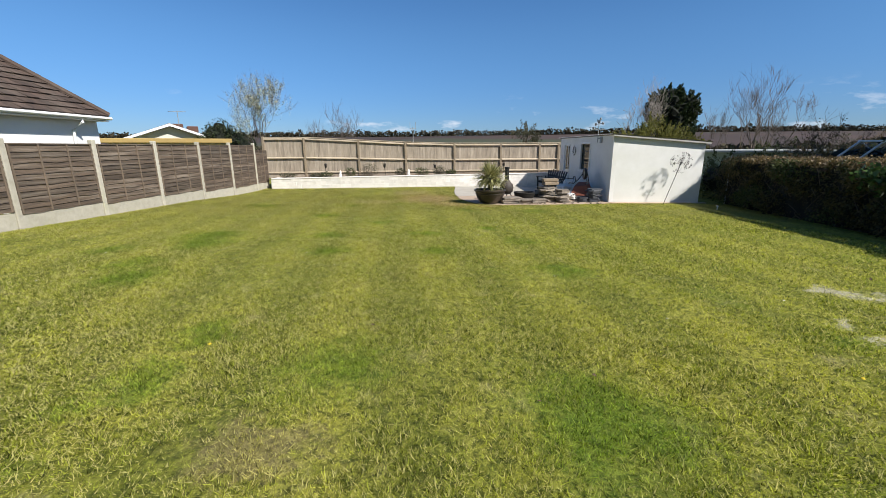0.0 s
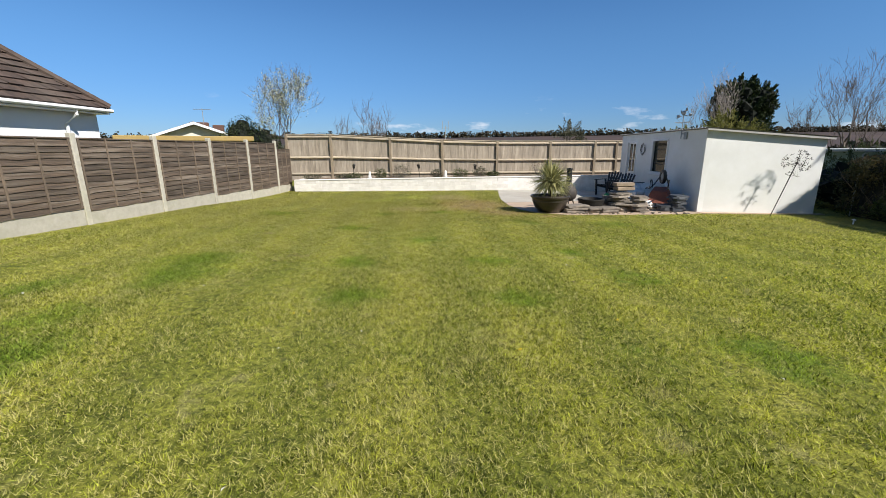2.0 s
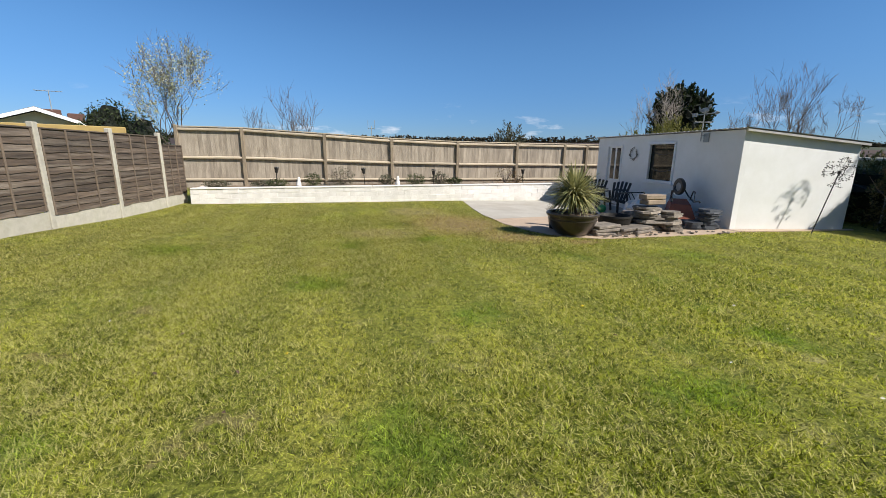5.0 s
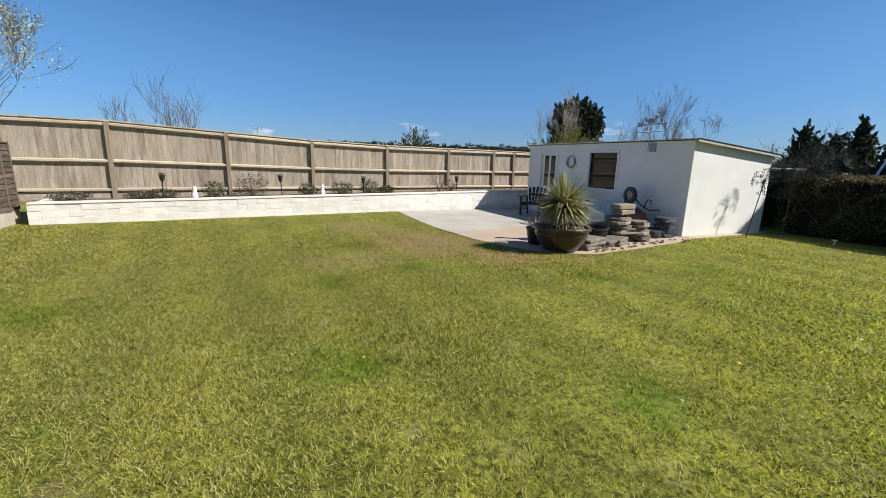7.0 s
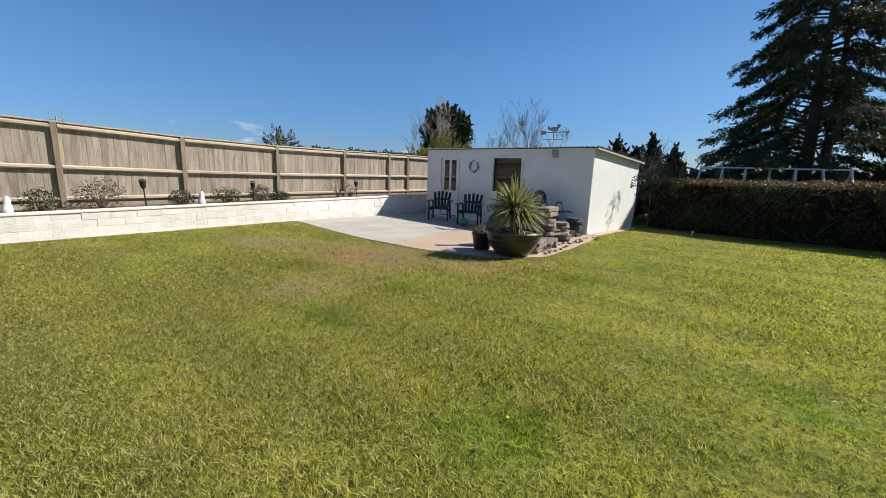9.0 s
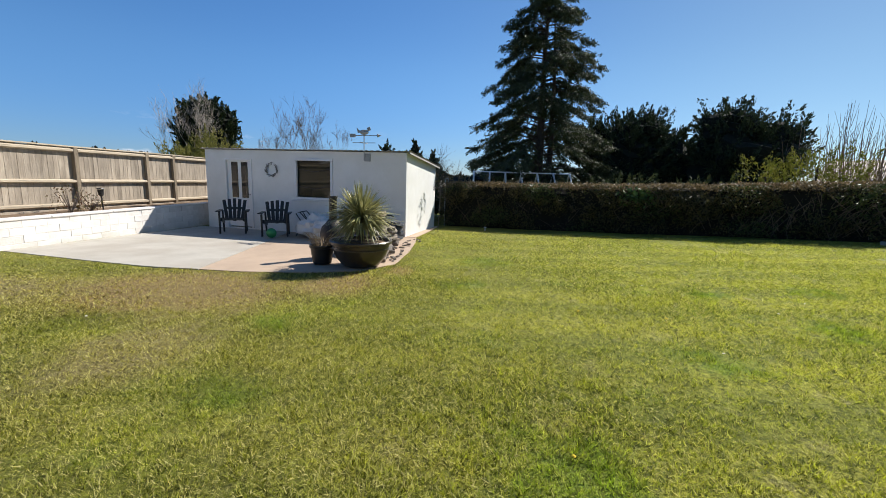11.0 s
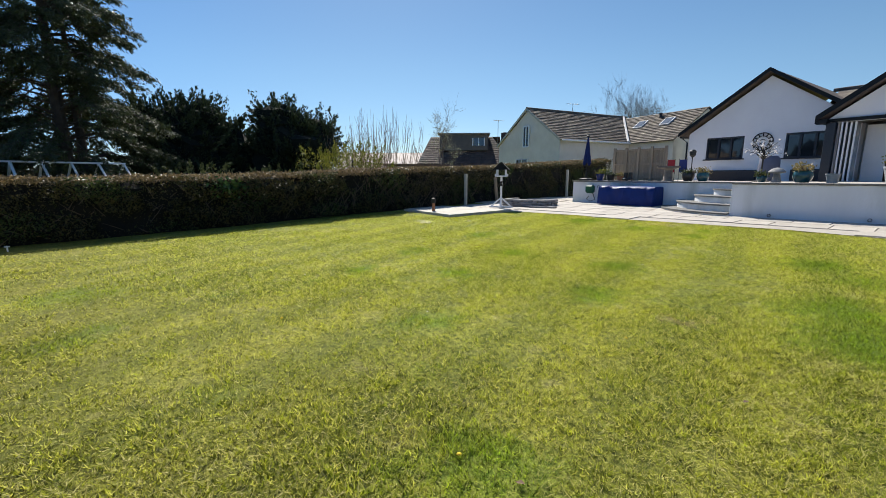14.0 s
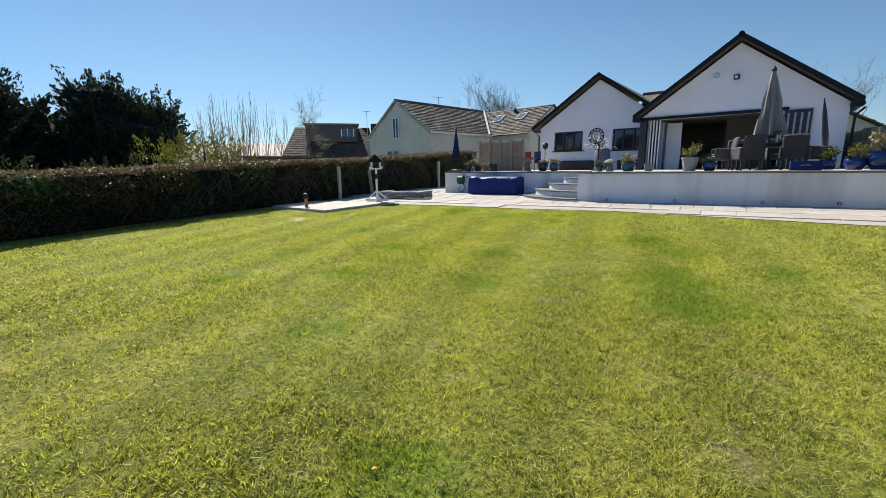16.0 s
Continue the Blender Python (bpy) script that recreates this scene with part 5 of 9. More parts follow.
    part("gutter", MB().box((8.46, v - 3.9, 2.77), (0.12, 8, 0.10), None, 0.03), M_FASCIA, h)
    window_unit(h, *w1[:2], *w1[2:], v, 3)
    window_unit(h, *w2[:2], *w2[2:], v, 3)
    for u, wd in ((6.2, 1.7), (3.7, 1.1)):
        part("low_panel", MB().box((u, v + 0.12, TZ + 0.22), (wd, 0.2, 0.42), None, 0.02), M_NAVY, h, "low dark bench box against the wall")
    # wall clock: open iron ring with spokes
    ck = MB()
    for r, tk in ((0.34, 0.022), (0.22, 0.012), (0.09, 0.012)):
        ck.tube([(5.30 + r * math.cos(a), v + 0.04, 2.36 + r * math.sin(a)) for a in [i * 6.28319 / 32 for i in range(33)]], tk, 6, False)
    for i in range(12):
        a = i * 6.28319 / 12
        ck.tube([(5.30 + 0.2 * math.cos(a), v + 0.04, 2.36 + 0.2 * math.sin(a)), (5.30 + 0.34 * math.cos(a), v + 0.04, 2.36 + 0.34 * math.sin(a))], 0.022, 5)
    c = part("wall_clock", ck, M_IRON, None)
    c.matrix_basis = pose(-5.67, -7.03, 0, 0, 0, -10)
    tagged(c, "large open black iron wall clock between the windows", "clock")
    # the link roof between the gables
    part("link_roof", MB().add([(1.2, -4.6, 3.55), (4.4, -4.6, 3.55), (4.4, -6.6, 4.72), (1.2, -6.6, 4.72), (1.2, -4.6, 3.45), (4.4, -4.6, 3.45), (4.4, -6.6, 4.62), (1.2, -6.6, 4.62)], [(0, 1, 2, 3), (7, 6, 5, 4), (0, 4, 5, 1), (1, 5, 6, 2), (2, 6, 7, 3), (3, 7, 4, 0)]), M_TILE2, h, "grey tiled link roof")
    part("link_ridge", MB().tube([(1.0, -6.6, 4.74), (4.6, -6.6, 4.74)], 0.08, 8), M_TILE2, h)
    return h


house()



# ---- neighbouring houses ----
def courses(h, quad, n, material, width=0.3, lift=0.05, seed=1):
    """Lapped, slightly uneven tiles on the slope a-b (eave) to d-c (ridge), each a thin wedge, over a deck."""
    a, b, c, d = (Vector(p) for p in quad)
    nn = (b - a).cross(d - a).normalized()
    if nn.z < 0:
        nn = -nn
    part("roof_deck", MB().add([tuple(v - nn * k) for k in (0.0, 0.04) for v in (a, b, c, d)], [(0, 1, 2, 3), (7, 6, 5, 4), (0, 4, 5, 1), (1, 5, 6, 2), (2, 6, 7, 3), (3, 7, 4, 0)]), material, h)
    rng, mb = random.Random(seed), MB()
    for i in range(n):
        f0, f1 = i / n, min(1.0, (i + 1.15) / n)
        p, q = a + (d - a) * f0, b + (c - b) * f0
        r, s = b + (c - b) * f1, a + (d - a) * f1
        m = max(1, round((q - p).length / width))
        for k in range(-1, m):
            u0, u1 = (k + (0.5 if i % 2 else 0.0)) / m, (k + 1 + (0.5 if i % 2 else 0.0)) / m
            u0, u1 = max(0.0, u0), min(1.0, u1)
            if u1 - u0 < 0.02 / m:
                continue
            e = rng.uniform(-0.006, 0.006) / max(0.1, (d - a).length)
            lf = lift * rng.uniform(0.75, 1.2)
            g = 0.004 / max(0.1, (q - p).length)
            pa, pb = p.lerp(q, u0 + g) - (d - a) * e, p.lerp(q, u1 - g) - (d - a) * e
            ta, tb = s.lerp(r, u0 + g), s.lerp(r, u1 - g)
            vs = [pa + nn * lf, pb + nn * lf, tb + nn * 0.006, ta + nn * 0.006, pa + nn * (lf - 0.022), pb + nn * (lf - 0.022)]
            mb.add([tuple(v) for v in vs], [(0, 1, 2, 3), (0, 4, 5, 1)])
    tagged(part("roof_tiles", mb, material, h), kind="stuff")


def aerial(x, y, z, hgt, rz):
    a = thing("aerial", pose(x, y, z, 0, 0, rz), "thin grey television aerial on a mast", "aerial")
    part("mast", MB().tube([(0, 0, 0), (0, 0, hgt)], 0.02, 6), M_GREYPOT, a)
    part("boom", MB().tube([(-0.5, 0, hgt - 0.05), (0.5, 0, hgt - 0.05)], 0.015, 5), M_GREYPOT, a)
    for i in range(6):
        part("element", MB().tube([(-0.45 + 0.18 * i, -0.22 + 0.02 * i, hgt - 0.05), (-0.45 + 0.18 * i, 0.22 - 0.02 * i, hgt - 0.05)], 0.01, 4), M_GREYPOT, a)


def west_house():
    h = thing("house", pose(0, 0, 0), "white rendered bungalow with a brown tiled hipped roof, beyond the fence", "house")
    x0, y1 = -10.66, 13.26
    part("wall", MB().box((x0 - 4, y1 - 6, 0.9), (8, 12, 2.7), None, 0.01), M_HOUSEWHITE, h)
    ex, ey, ez, k = -10.3, 13.33, 2.27, 0.94
    s = 3.8
    courses(h, [(ex, ey, ez), (ex, ey - 13, ez), (ex - s, ey - 13 + s, ez + k * s), (ex - s, ey - s, ez + k * s)], 22, M_TILE)
    courses(h, [(ex - 9, ey, ez), (ex, ey, ez), (ex - s, ey - s, ez + k * s), (ex - 9 + s, ey - s, ez + k * s)], 22, M_TILE)
    rg = MB()
    rg.tube([(ex, ey, ez + 0.05), (ex - s, ey - s, ez + k * s + 0.06)], 0.085, 8)
    part("hip_ridge", rg, M_TILE, h)
    part("gutter", MB().box((ex + 0.03, ey - 6.5, ez - 0.05), (0.11, 13.1, 0.09), None, 0.03), M_WPAINT, h, "white gutter")
    part("gutter", MB().box((ex - 4.5, ey + 0.03, ez - 0.05), (9.0, 0.11, 0.09), None, 0.03), M_WPAINT, h, "white gutter")
    part("soffit", MB().box((ex - 0.16, ey - 6.5, ez - 0.12), (0.26, 13.0, 0.03)), M_WPAINT, h)
    part("soffit", MB().box((ex - 4.5, ey - 0.14, ez - 0.121), (8.6, 0.26, 0.03)), M_WPAINT, h)
    part("downpipe", MB().tube([(ex + 0.03, 12.3, ez - 0.08), (ex + 0.02, 12.3, ez - 0.2), (x0 + 0.06, 12.3, ez - 0.42), (x0 + 0.06, 12.3, -0.3)], 0.04, 8), M_WPAINT, h, "white downpipe")


west_house()


def far_bungalow():
    h = thing("bungalow", pose(-17.3, 27.2, 0, 0, 0, 33), "distant cream bungalow gable with white bargeboards", "house")
    part("wall", MB().box((0, 3, 0.7), (3.8, 5.8, 2.6)), M_CREAM, h)
    part("gable", MB().add([(-2.0, 0.05, 1.95), (2.0, 0.05, 1.95), (0, 0.05, 2.66), (-2.0, 0.3, 1.95), (2.0, 0.3, 1.95), (0, 0.3, 2.66)], [(0, 1, 2), (5, 4, 3), (0, 3, 4, 1), (1, 4, 5, 2), (2, 5, 3, 0)]), M_CREAM, h)
    for s in (1, -1):
        vs = [(s * 2.4, y, z) for y in (-0.35, 6) for z in (1.86, 1.96)] + [(0, y, z) for y in (-0.35, 6) for z in (2.74, 2.86)]
        part("roof", MB().add(vs, [(0, 1, 3, 2), (4, 6, 7, 5), (0, 4, 5, 1), (2, 3, 7, 6), (1, 5, 7, 3), (0, 2, 6, 4)]), M_TILE, h)
        vs = [(s * 2.45, y, z) for y in (-0.42, -0.36) for z in (1.80, 1.95)] + [(0, y, z) for y in (-0.42, -0.36) for z in (2.68, 2.84)]
        part("bargeboard", MB().add(vs, [(0, 1, 3, 2), (4, 6, 7, 5), (0, 4, 5, 1), (2, 3, 7, 6), (1, 5, 7, 3), (0, 2, 6, 4)]), M_WPAINT, h)
    # low dark-brown lumps of roof, built as plain boxes, not chimney stacks
    red = mat("roof_lump_brown", (0.15, 0.075, 0.055), (0.09, 0.05, 0.04), scale=9, rough=0.9)
    for u, q in ((0.5, 0.2), (1.4, 0.05)):
        part("chimney", MB().box((u, 3.5, 2.6 + q / 2), (0.7, 0.7, q + 0.4), None, 0.04), red, h, "low dark-brown roof lump")
    aerial(-17.3, 28.2, 2.8, 0.9, 20)
    o = thing("outbuilding", pose(-12.4, 19.4, 0, 0, 0, 34), "low flat-roofed outbuilding with an ochre felt roof edge", "outbuilding")
    part("wall", MB().box((0, 1.5, 0.5), (4.6, 3, 2.1)), M_CREAM, o)
    part("roof", MB().box((0, 1.4, 1.66), (5.0, 3.4, 0.2), None, 0.02), mat("ochre_felt", (0.42, 0.30, 0.11), (0.34, 0.24, 0.09), scale=4, rough=0.9), o, "ochre felt roof")


far_bungalow()


def cream_house():
    h = thing("house", pose(13.17, -13.45, 0, 0, 0, -17.1), "cream rendered house with mossy slate roof and roof lights", "house")
    part("wall", gable_wall(-3.3, 3.3, -0.3, 3.35, 5.45, 0, 0.3, []), M_CREAM, h)
    part("wall", MB().box((-3.15, -4.75, 1.5), (0.3, 8.9, 3.7)), M_CREAM, h)
    part("wall", MB().box((3.15, -4.75, 1.5), (0.3, 8.9, 3.7)), M_CREAM, h)
    for s in (1, -1):
        courses(h, [(s * 3.5, 0.1, 3.28), (s * 3.5, -9.8, 3.28), (0, -9.8, 5.62), (0, 0.1, 5.62)], 18, M_TILE2)
        vs = [(s * 3.45, y, z) for y in (0.06, 0.12) for z in (3.2, 3.34)] + [(0, y, z) for y in (0.06, 0.12) for z in (5.5, 5.66)]
        part("verge", MB().add(vs, [(0, 1, 3, 2), (4, 6, 7, 5), (0, 4, 5, 1), (2, 3, 7, 6), (1, 5, 7, 3), (0, 2, 6, 4)]), mat("verge_mortar", (0.5, 0.47, 0.4)), h)
    part("ridge", MB().tube([(0, 0.1, 5.63), (0, -9.8, 5.63)], 0.09, 8), M_TILE2, h)
    w = part("window", MB().box((0.0, 0.02, 3.75), (0.62, 0.06, 1.35)), M_GLASS, h, "tall white gable window")
    for u in (-0.31, 0.0, 0.31):
        part("window_frame", MB().box((u, 0.06, 3.75), (0.09, 0.07, 1.4), None, 0.005), M_WPAINT, w)
    for z in (3.06, 4.44):
        part("window_frame", MB().box((0, 0.06, z), (0.53, 0.07, 0.08), None, 0.005), M_WPAINT, w)
    w = part("window", MB().box((0.4, 0.02, 1.85), (1.3, 0.06, 0.7)), M_GLASS, h, "white ground floor window")
    for u in (-0.25, 0.4, 1.05):
        part("window_frame", MB().box((u, 0.06, 1.85), (0.08, 0.07, 0.7), None, 0.005), M_WPAINT, w)
    part("gutter", MB().box((-3.56, -4.6, 3.26), (0.12, 9.3, 0.1), None, 0.03), M_WPAINT, h)
    part("chimney", MB().box((3.75, -0.8, 2.25), (0.42, 0.42, 4.3), None, 0.02), mat("dark_brick", (0.05, 0.04, 0.035), rough=0.9), h, "dark chimney stack")
    # wing at right angles
    courses(h, [(-6.7, -6.1, 3.25), (0.5, -6.1, 3.25), (0.5, -9.5, 5.5), (-6.7, -9.5, 5.5)], 18, M_TILE2)
    courses(h, [(-6.7, -12.9, 3.25), (0.5, -12.9, 3.25), (0.5, -9.5, 5.5), (-6.7, -9.5, 5.5)], 12, M_TILE2)
    part("wall", MB().box((-4.95, -6.5, 1.5), (3.3, 0.3, 3.6)), M_CREAM, h)
    part("gable", MB().add([(-6.6, -6.3, 3.3), (-6.6, -12.7, 3.3), (-6.6, -9.5, 5.4), (-6.35, -6.3, 3.3), (-6.35, -12.7, 3.3), (-6.35, -9.5, 5.4)], [(0, 1, 2), (5, 4, 3), (0, 3, 4, 1), (1, 4, 5, 2), (2, 5, 3, 0)]), M_CREAM, h)
    part("wall", MB().box((-6.47, -9.5, 1.5), (0.26, 6.4, 3.6)), M_CREAM, h)
    part("valley", MB().tube([(-3.45, -6.05, 3.36), (-0.05, -9.45, 5.62)], 0.10, 6), mat("lead_valley", (0.62, 0.60, 0.57), rough=0.6), h, "pale lead valley")
    for u in (-2.6, -4.7):
        sl = math.degrees(math.atan2(2.25, 3.4))
        r = part("roof_light", MB().box((0, 0, 0.06), (0.72, 0.92, 0.08), pose(u, -8.25, 4.68, -sl, 0, 0), 0.01), mat("roof_light_frame", (0.60, 0.60, 0.60)), h, "roof light")
        part("pane", MB().box((0, 0, 0.11), (0.54, 0.74, 0.02), pose(u, -8.25, 4.68, -sl, 0, 0)), mat("roof_light_glass", (0.16, 0.18, 0.21), rough=0.06), r)
    part("flue", MB().lathe([(0.09, 0), (0.09, 0.35), (0.13, 0.35), (0.13, 0.45)], 10, pose(-3.6, -9.0, 5.0)), M_BLACK, h)
    aerial(12.3, -18.0, 5.6, 0.8, 60)


cream_house()


def dormer_house():
    h = thing("house", pose(23.3, -18.2, 0, 0, 0, 42), "distant house with a dark dormer and brown tiled roof", "house")
    part("wall", MB().box((0, -3, 1.0), (6.6, 6, 3.0)), M_CREAM, h)
    courses(h, [(-4.4, 1.3, 2.0), (4.6, 1.3, 2.0), (3.6, -3, 5.0), (-2.6, -3, 5.0)], 14, M_TILE)
    part("roof", MB().add([(-4.0, -6.3, 2.7), (4.2, -6.3, 2.7), (3.6, -3, 5.0), (-3.4, -3, 5.0), (-4.0, -6.3, 2.6), (4.2, -6.3, 2.6)], [(0, 1, 2, 3), (0, 4, 5, 1)]), M_TILE, h)
    part("dormer", MB().box((0.2, -1.6, 4.25), (4.6, 2.2, 1.5), None, 0.03), mat("dormer_cladding", (0.10, 0.095, 0.09), rough=0.7), h, "dark clad flat dormer")
    part("dormer_roof", MB().box((0.2, -1.6, 5.06), (5.0, 2.6, 0.14), None, 0.02), mat("dormer_edge", (0.22, 0.21, 0.2)), h)
    w = part("window", MB().box((-1.2, -0.48, 4.3), (1.1, 0.05, 0.7)), M_GLASS, h)
    for u in (-1.75, -1.2, -0.65):
        part("window_frame", MB().box((u, -0.44, 4.3), (0.09, 0.06, 0.75)), M_WPAINT, w)
    part("gable", MB().add([(-5.6, 0.8, 2.4), (-3.0, 0.8, 2.4), (-4.3, 0.8, 4.6), (-5.6, -4, 2.4), (-3.0, -4, 2.4), (-4.3, -4, 4.6)], [(0, 1, 2), (5, 4, 3), (0, 3, 4, 1), (1, 4, 5, 2), (2, 5, 3, 0)]), M_TILE, h)
    part("gable_wall", MB().add([(-5.4, 0.85, 0.0), (-3.2, 0.85, 0), (-3.2, 0.85, 2.5), (-4.3, 0.85, 4.3), (-5.4, 0.85, 2.5), (-5.4, 0.8, 0.0), (-3.2, 0.8, 0), (-3.2, 0.8, 2.5), (-4.3, 0.8, 4.3), (-5.4, 0.8, 2.5)], [(0, 1, 2, 3, 4), (9, 8, 7, 6, 5)]), M_CREAM, h)
    aerial(19.0, -17.6, 3.6, 2.2, 70)
    b = thing("barn", pose(31.6, -16.0, 0, 0, 0, 52), "distant low barn with a pale pink sheet roof", "barn")
    part("wall", MB().box((0, -4, 0.8), (9, 8, 2.6)), M_CREAM, b)
    part("roof", MB().add([(-6, 0.5, 1.8), (6, 0.5, 1.8), (6, -4, 3.75), (-6, -4, 3.75), (-6, 0.5, 1.7), (6, 0.5, 1.7), (6, -4, 3.65), (-6, -4, 3.65)], [(0, 1, 2, 3), (7, 6, 5, 4), (0, 4, 5, 1), (1, 5, 6, 2), (2, 6, 7, 3), (3, 7, 4, 0)]), mat("pink_sheet", (0.24, 0.165, 0.135), (0.19, 0.135, 0.115), scale=1.2, rough=0.7), b)
    s = thing("outbuilding", pose(18.6, -7.9, 0, 0, 0, 49), "low shed with a dark red-brown roof and pale fascia", "outbuilding")
    part("wall", MB().box((0, -1.5, 0.6), (4.0, 3, 2.2)), mat("red_brown_boards", (0.16, 0.04, 0.025), rough=0.8), s)
    part("roof", MB().add([(-2.4, 0.3, 1.75), (2.4, 0.3, 1.82), (2.4, -3.3, 1.82), (-2.4, -3.3, 1.75), (-2.4, 0.3, 1.85), (2.4, 0.3, 1.92), (2.4, -3.3, 1.92), (-2.4, -3.3, 1.85)], [(3, 2, 1, 0), (4, 5, 6, 7), (0, 1, 5, 4), (1, 2, 6, 5), (2, 3, 7, 6), (3, 0, 4, 7)]), mat("shed_edge", (0.16, 0.10, 0.085), rough=0.8), s)


dormer_house()


def east_buildings():
    g = thing("greenhouse", pose(13.2, 11.15, 0, 0, 0, 8) @ Matrix.Diagonal((1.0, 1.1, 1.0, 1)), "small greenhouse with white glazing bars behind the hedge", "greenhouse")
    z = 1.41
    gl = bpy.data.materials.new("greenhouse_glass")
    gl.use_nodes = True
    b = gl.node_tree.nodes["Principled BSDF"]
    b.inputs["Base Color"].default_value, b.inputs["Roughness"].default_value, b.inputs["Transmission Weight"].default_value, b.inputs["IOR"].default_value = (1.0, 1.0, 1.0, 1), 0.0, 1.0, 1.06
    for s in (-1, 1):
        p = part("roof_glass", MB().add([(0, -1.8, z), (0, 1.8, z), (s * 0.95, 1.8, z - 0.62), (s * 0.95, -1.8, z - 0.62), (0, -1.8, z - 0.008), (0, 1.8, z - 0.008), (s * 0.95, 1.8, z - 0.628), (s * 0.95, -1.8, z - 0.628)], [(0, 1, 2, 3), (7, 6, 5, 4), (0, 4, 5, 1), (1, 5, 6, 2), (2, 6, 7, 3), (3, 7, 4, 0)]), gl, g)
        p.visible_shadow = False
        for i in range(7):
            y = -1.8 + 0.6 * i
            part("glazing_bar", MB().tube([(0, y, z + 0.01), (s * 0.95, y, z - 0.61)], 0.03, 6), M_WPAINT, g)
            part("stud", MB().tube([(s * 0.95, y, z - 0.61), (s * 0.95, y, -0.5)], 0.022, 6), M_WPAINT, g)
    part("ridge_bar", MB().tube([(0, -1.85, z + 0.012), (0, 1.85, z + 0.012)], 0.03, 6), M_WPAINT, g)
    h = thing("outbuilding", pose(13.0, 17.4, 0, 0, 0, -38), "low green-painted shed with a pale roof edge behind the hedge", "outbuilding")
    part("wall", MB().box((0, 1.2, 0.2), (4.4, 2.4, 1.7)), mat("green_paint", (0.30, 0.38, 0.30), (0.24, 0.31, 0.25), scale=3, rough=0.7), h)
    part("roof", MB().box((0, 1.1, 1.08), (4.8, 2.9, 0.10), None, 0.02), mat("pale_roof_edge", (0.55, 0.56, 0.54), rough=0.6), h)
    f = thing("cloche_hoop", pose(9.5, 13.5, 0), "pale metal plant hoop standing by the hedge end", "plant support")
    gg = gz(9.5, 13.5)
    part("hoop", MB().tube([(-0.22, 0, gg), (-0.22, 0, 1.0), (-0.15, 0, 1.08), (0.15, 0, 1.08), (0.22, 0, 1.0), (0.22, 0, gg)], 0.018, 6), M_GREYPOT, f)
    part("crosspiece", MB().tube([(-0.22, 0, 0.5), (0.22, 0, 0.5)], 0.015, 6), M_GREYPOT, f)


east_buildings()


# ---- trees ----
def limbs(mb, p, d, length, rad, depth, rng, tips, spread=0.55, up=0.25, split=3, shrink=0.72, gnarl=0.18):
    """Grows a branching tapered limb from p along d, and notes the ends of the twigs."""
    n = 4
    pts, rs = [p.copy()], [rad]
    for i in range(n):
        d = (d + Vector((rng.gauss(0, gnarl), rng.gauss(0, gnarl), rng.gauss(0, gnarl) + up * 0.25))).normalized()
        p = p + d * (length / n)
        pts.append(p.copy())
        rs.append(max(0.004, rad * (1 - 0.5 * (i + 1) / n)))
    mb.tube(pts, rs, 5 if rad > 0.02 else 3, False)
    if depth <= 1:
        tips += [p.copy(), pts[2].copy()]
    if depth <= 0:
        # fine end twigs
        for k in range(3):
            a = rng.choice(pts[1:])
            e = (d + Vector((rng.gauss(0, 0.5), rng.gauss(0, 0.5), rng.gauss(0, 0.3) + up * 0.6))).normalized()
            q = length * rng.uniform(0.5, 1.1)
            mb.tube([a, a + e * q * 0.5 + Vector((rng.gauss(0, 0.03), rng.gauss(0, 0.03), 0)), a + e * q], [0.005, 0.004, 0.002], 3, False)
        return
    for k in range(split):
        a = rng.choice(pts[2:]) if k else p
        nd = (d + Vector((rng.gauss(0, spread), rng.gauss(0, spread), rng.gauss(0, spread) * 0.7 + up))).normalized()
        limbs(mb, a, nd, length * shrink * rng.uniform(0.75, 1.15), rs[-1] * 0.72, depth - 1, rng, tips, spread, up, split, shrink, gnarl)


def bare_tree(name, x, y, z, height, label, seed, stems=1, leaf=None, nleaf=0, lsize=0.05, bark=None, spread=0.55, depth=4, rad=None, up=0.3, split=3):
    rng = random.Random(seed)
    t = thing(name, pose(x, y, z), label, "tree")
    mb, tips = MB(), []
    for s in range(stems):
        d = Vector((rng.gauss(0, 0.35 if stems > 1 else 0.05), rng.gauss(0, 0.35 if stems > 1 else 0.05), 1)).normalized()
        limbs(mb, Vector((rng.gauss(0, 0.08 * (stems > 1)), rng.gauss(0, 0.08 * (stems > 1)), 0)), d, height * 0.36, rad or height * 0.022, depth, rng, tips, spread, up, split)
    part("trunk", mb, bark or M_BARK, t, "trunk with bare branches")
    if leaf:
        r = np.random.default_rng(seed)
        c = np.array([tuple(p) for p in tips])
        c = c[r.integers(0, len(c), nleaf)] + r.normal(0, 0.10, (nleaf, 3))
        leaves(r, c, lsize, leaf, "crown", t)
    return t


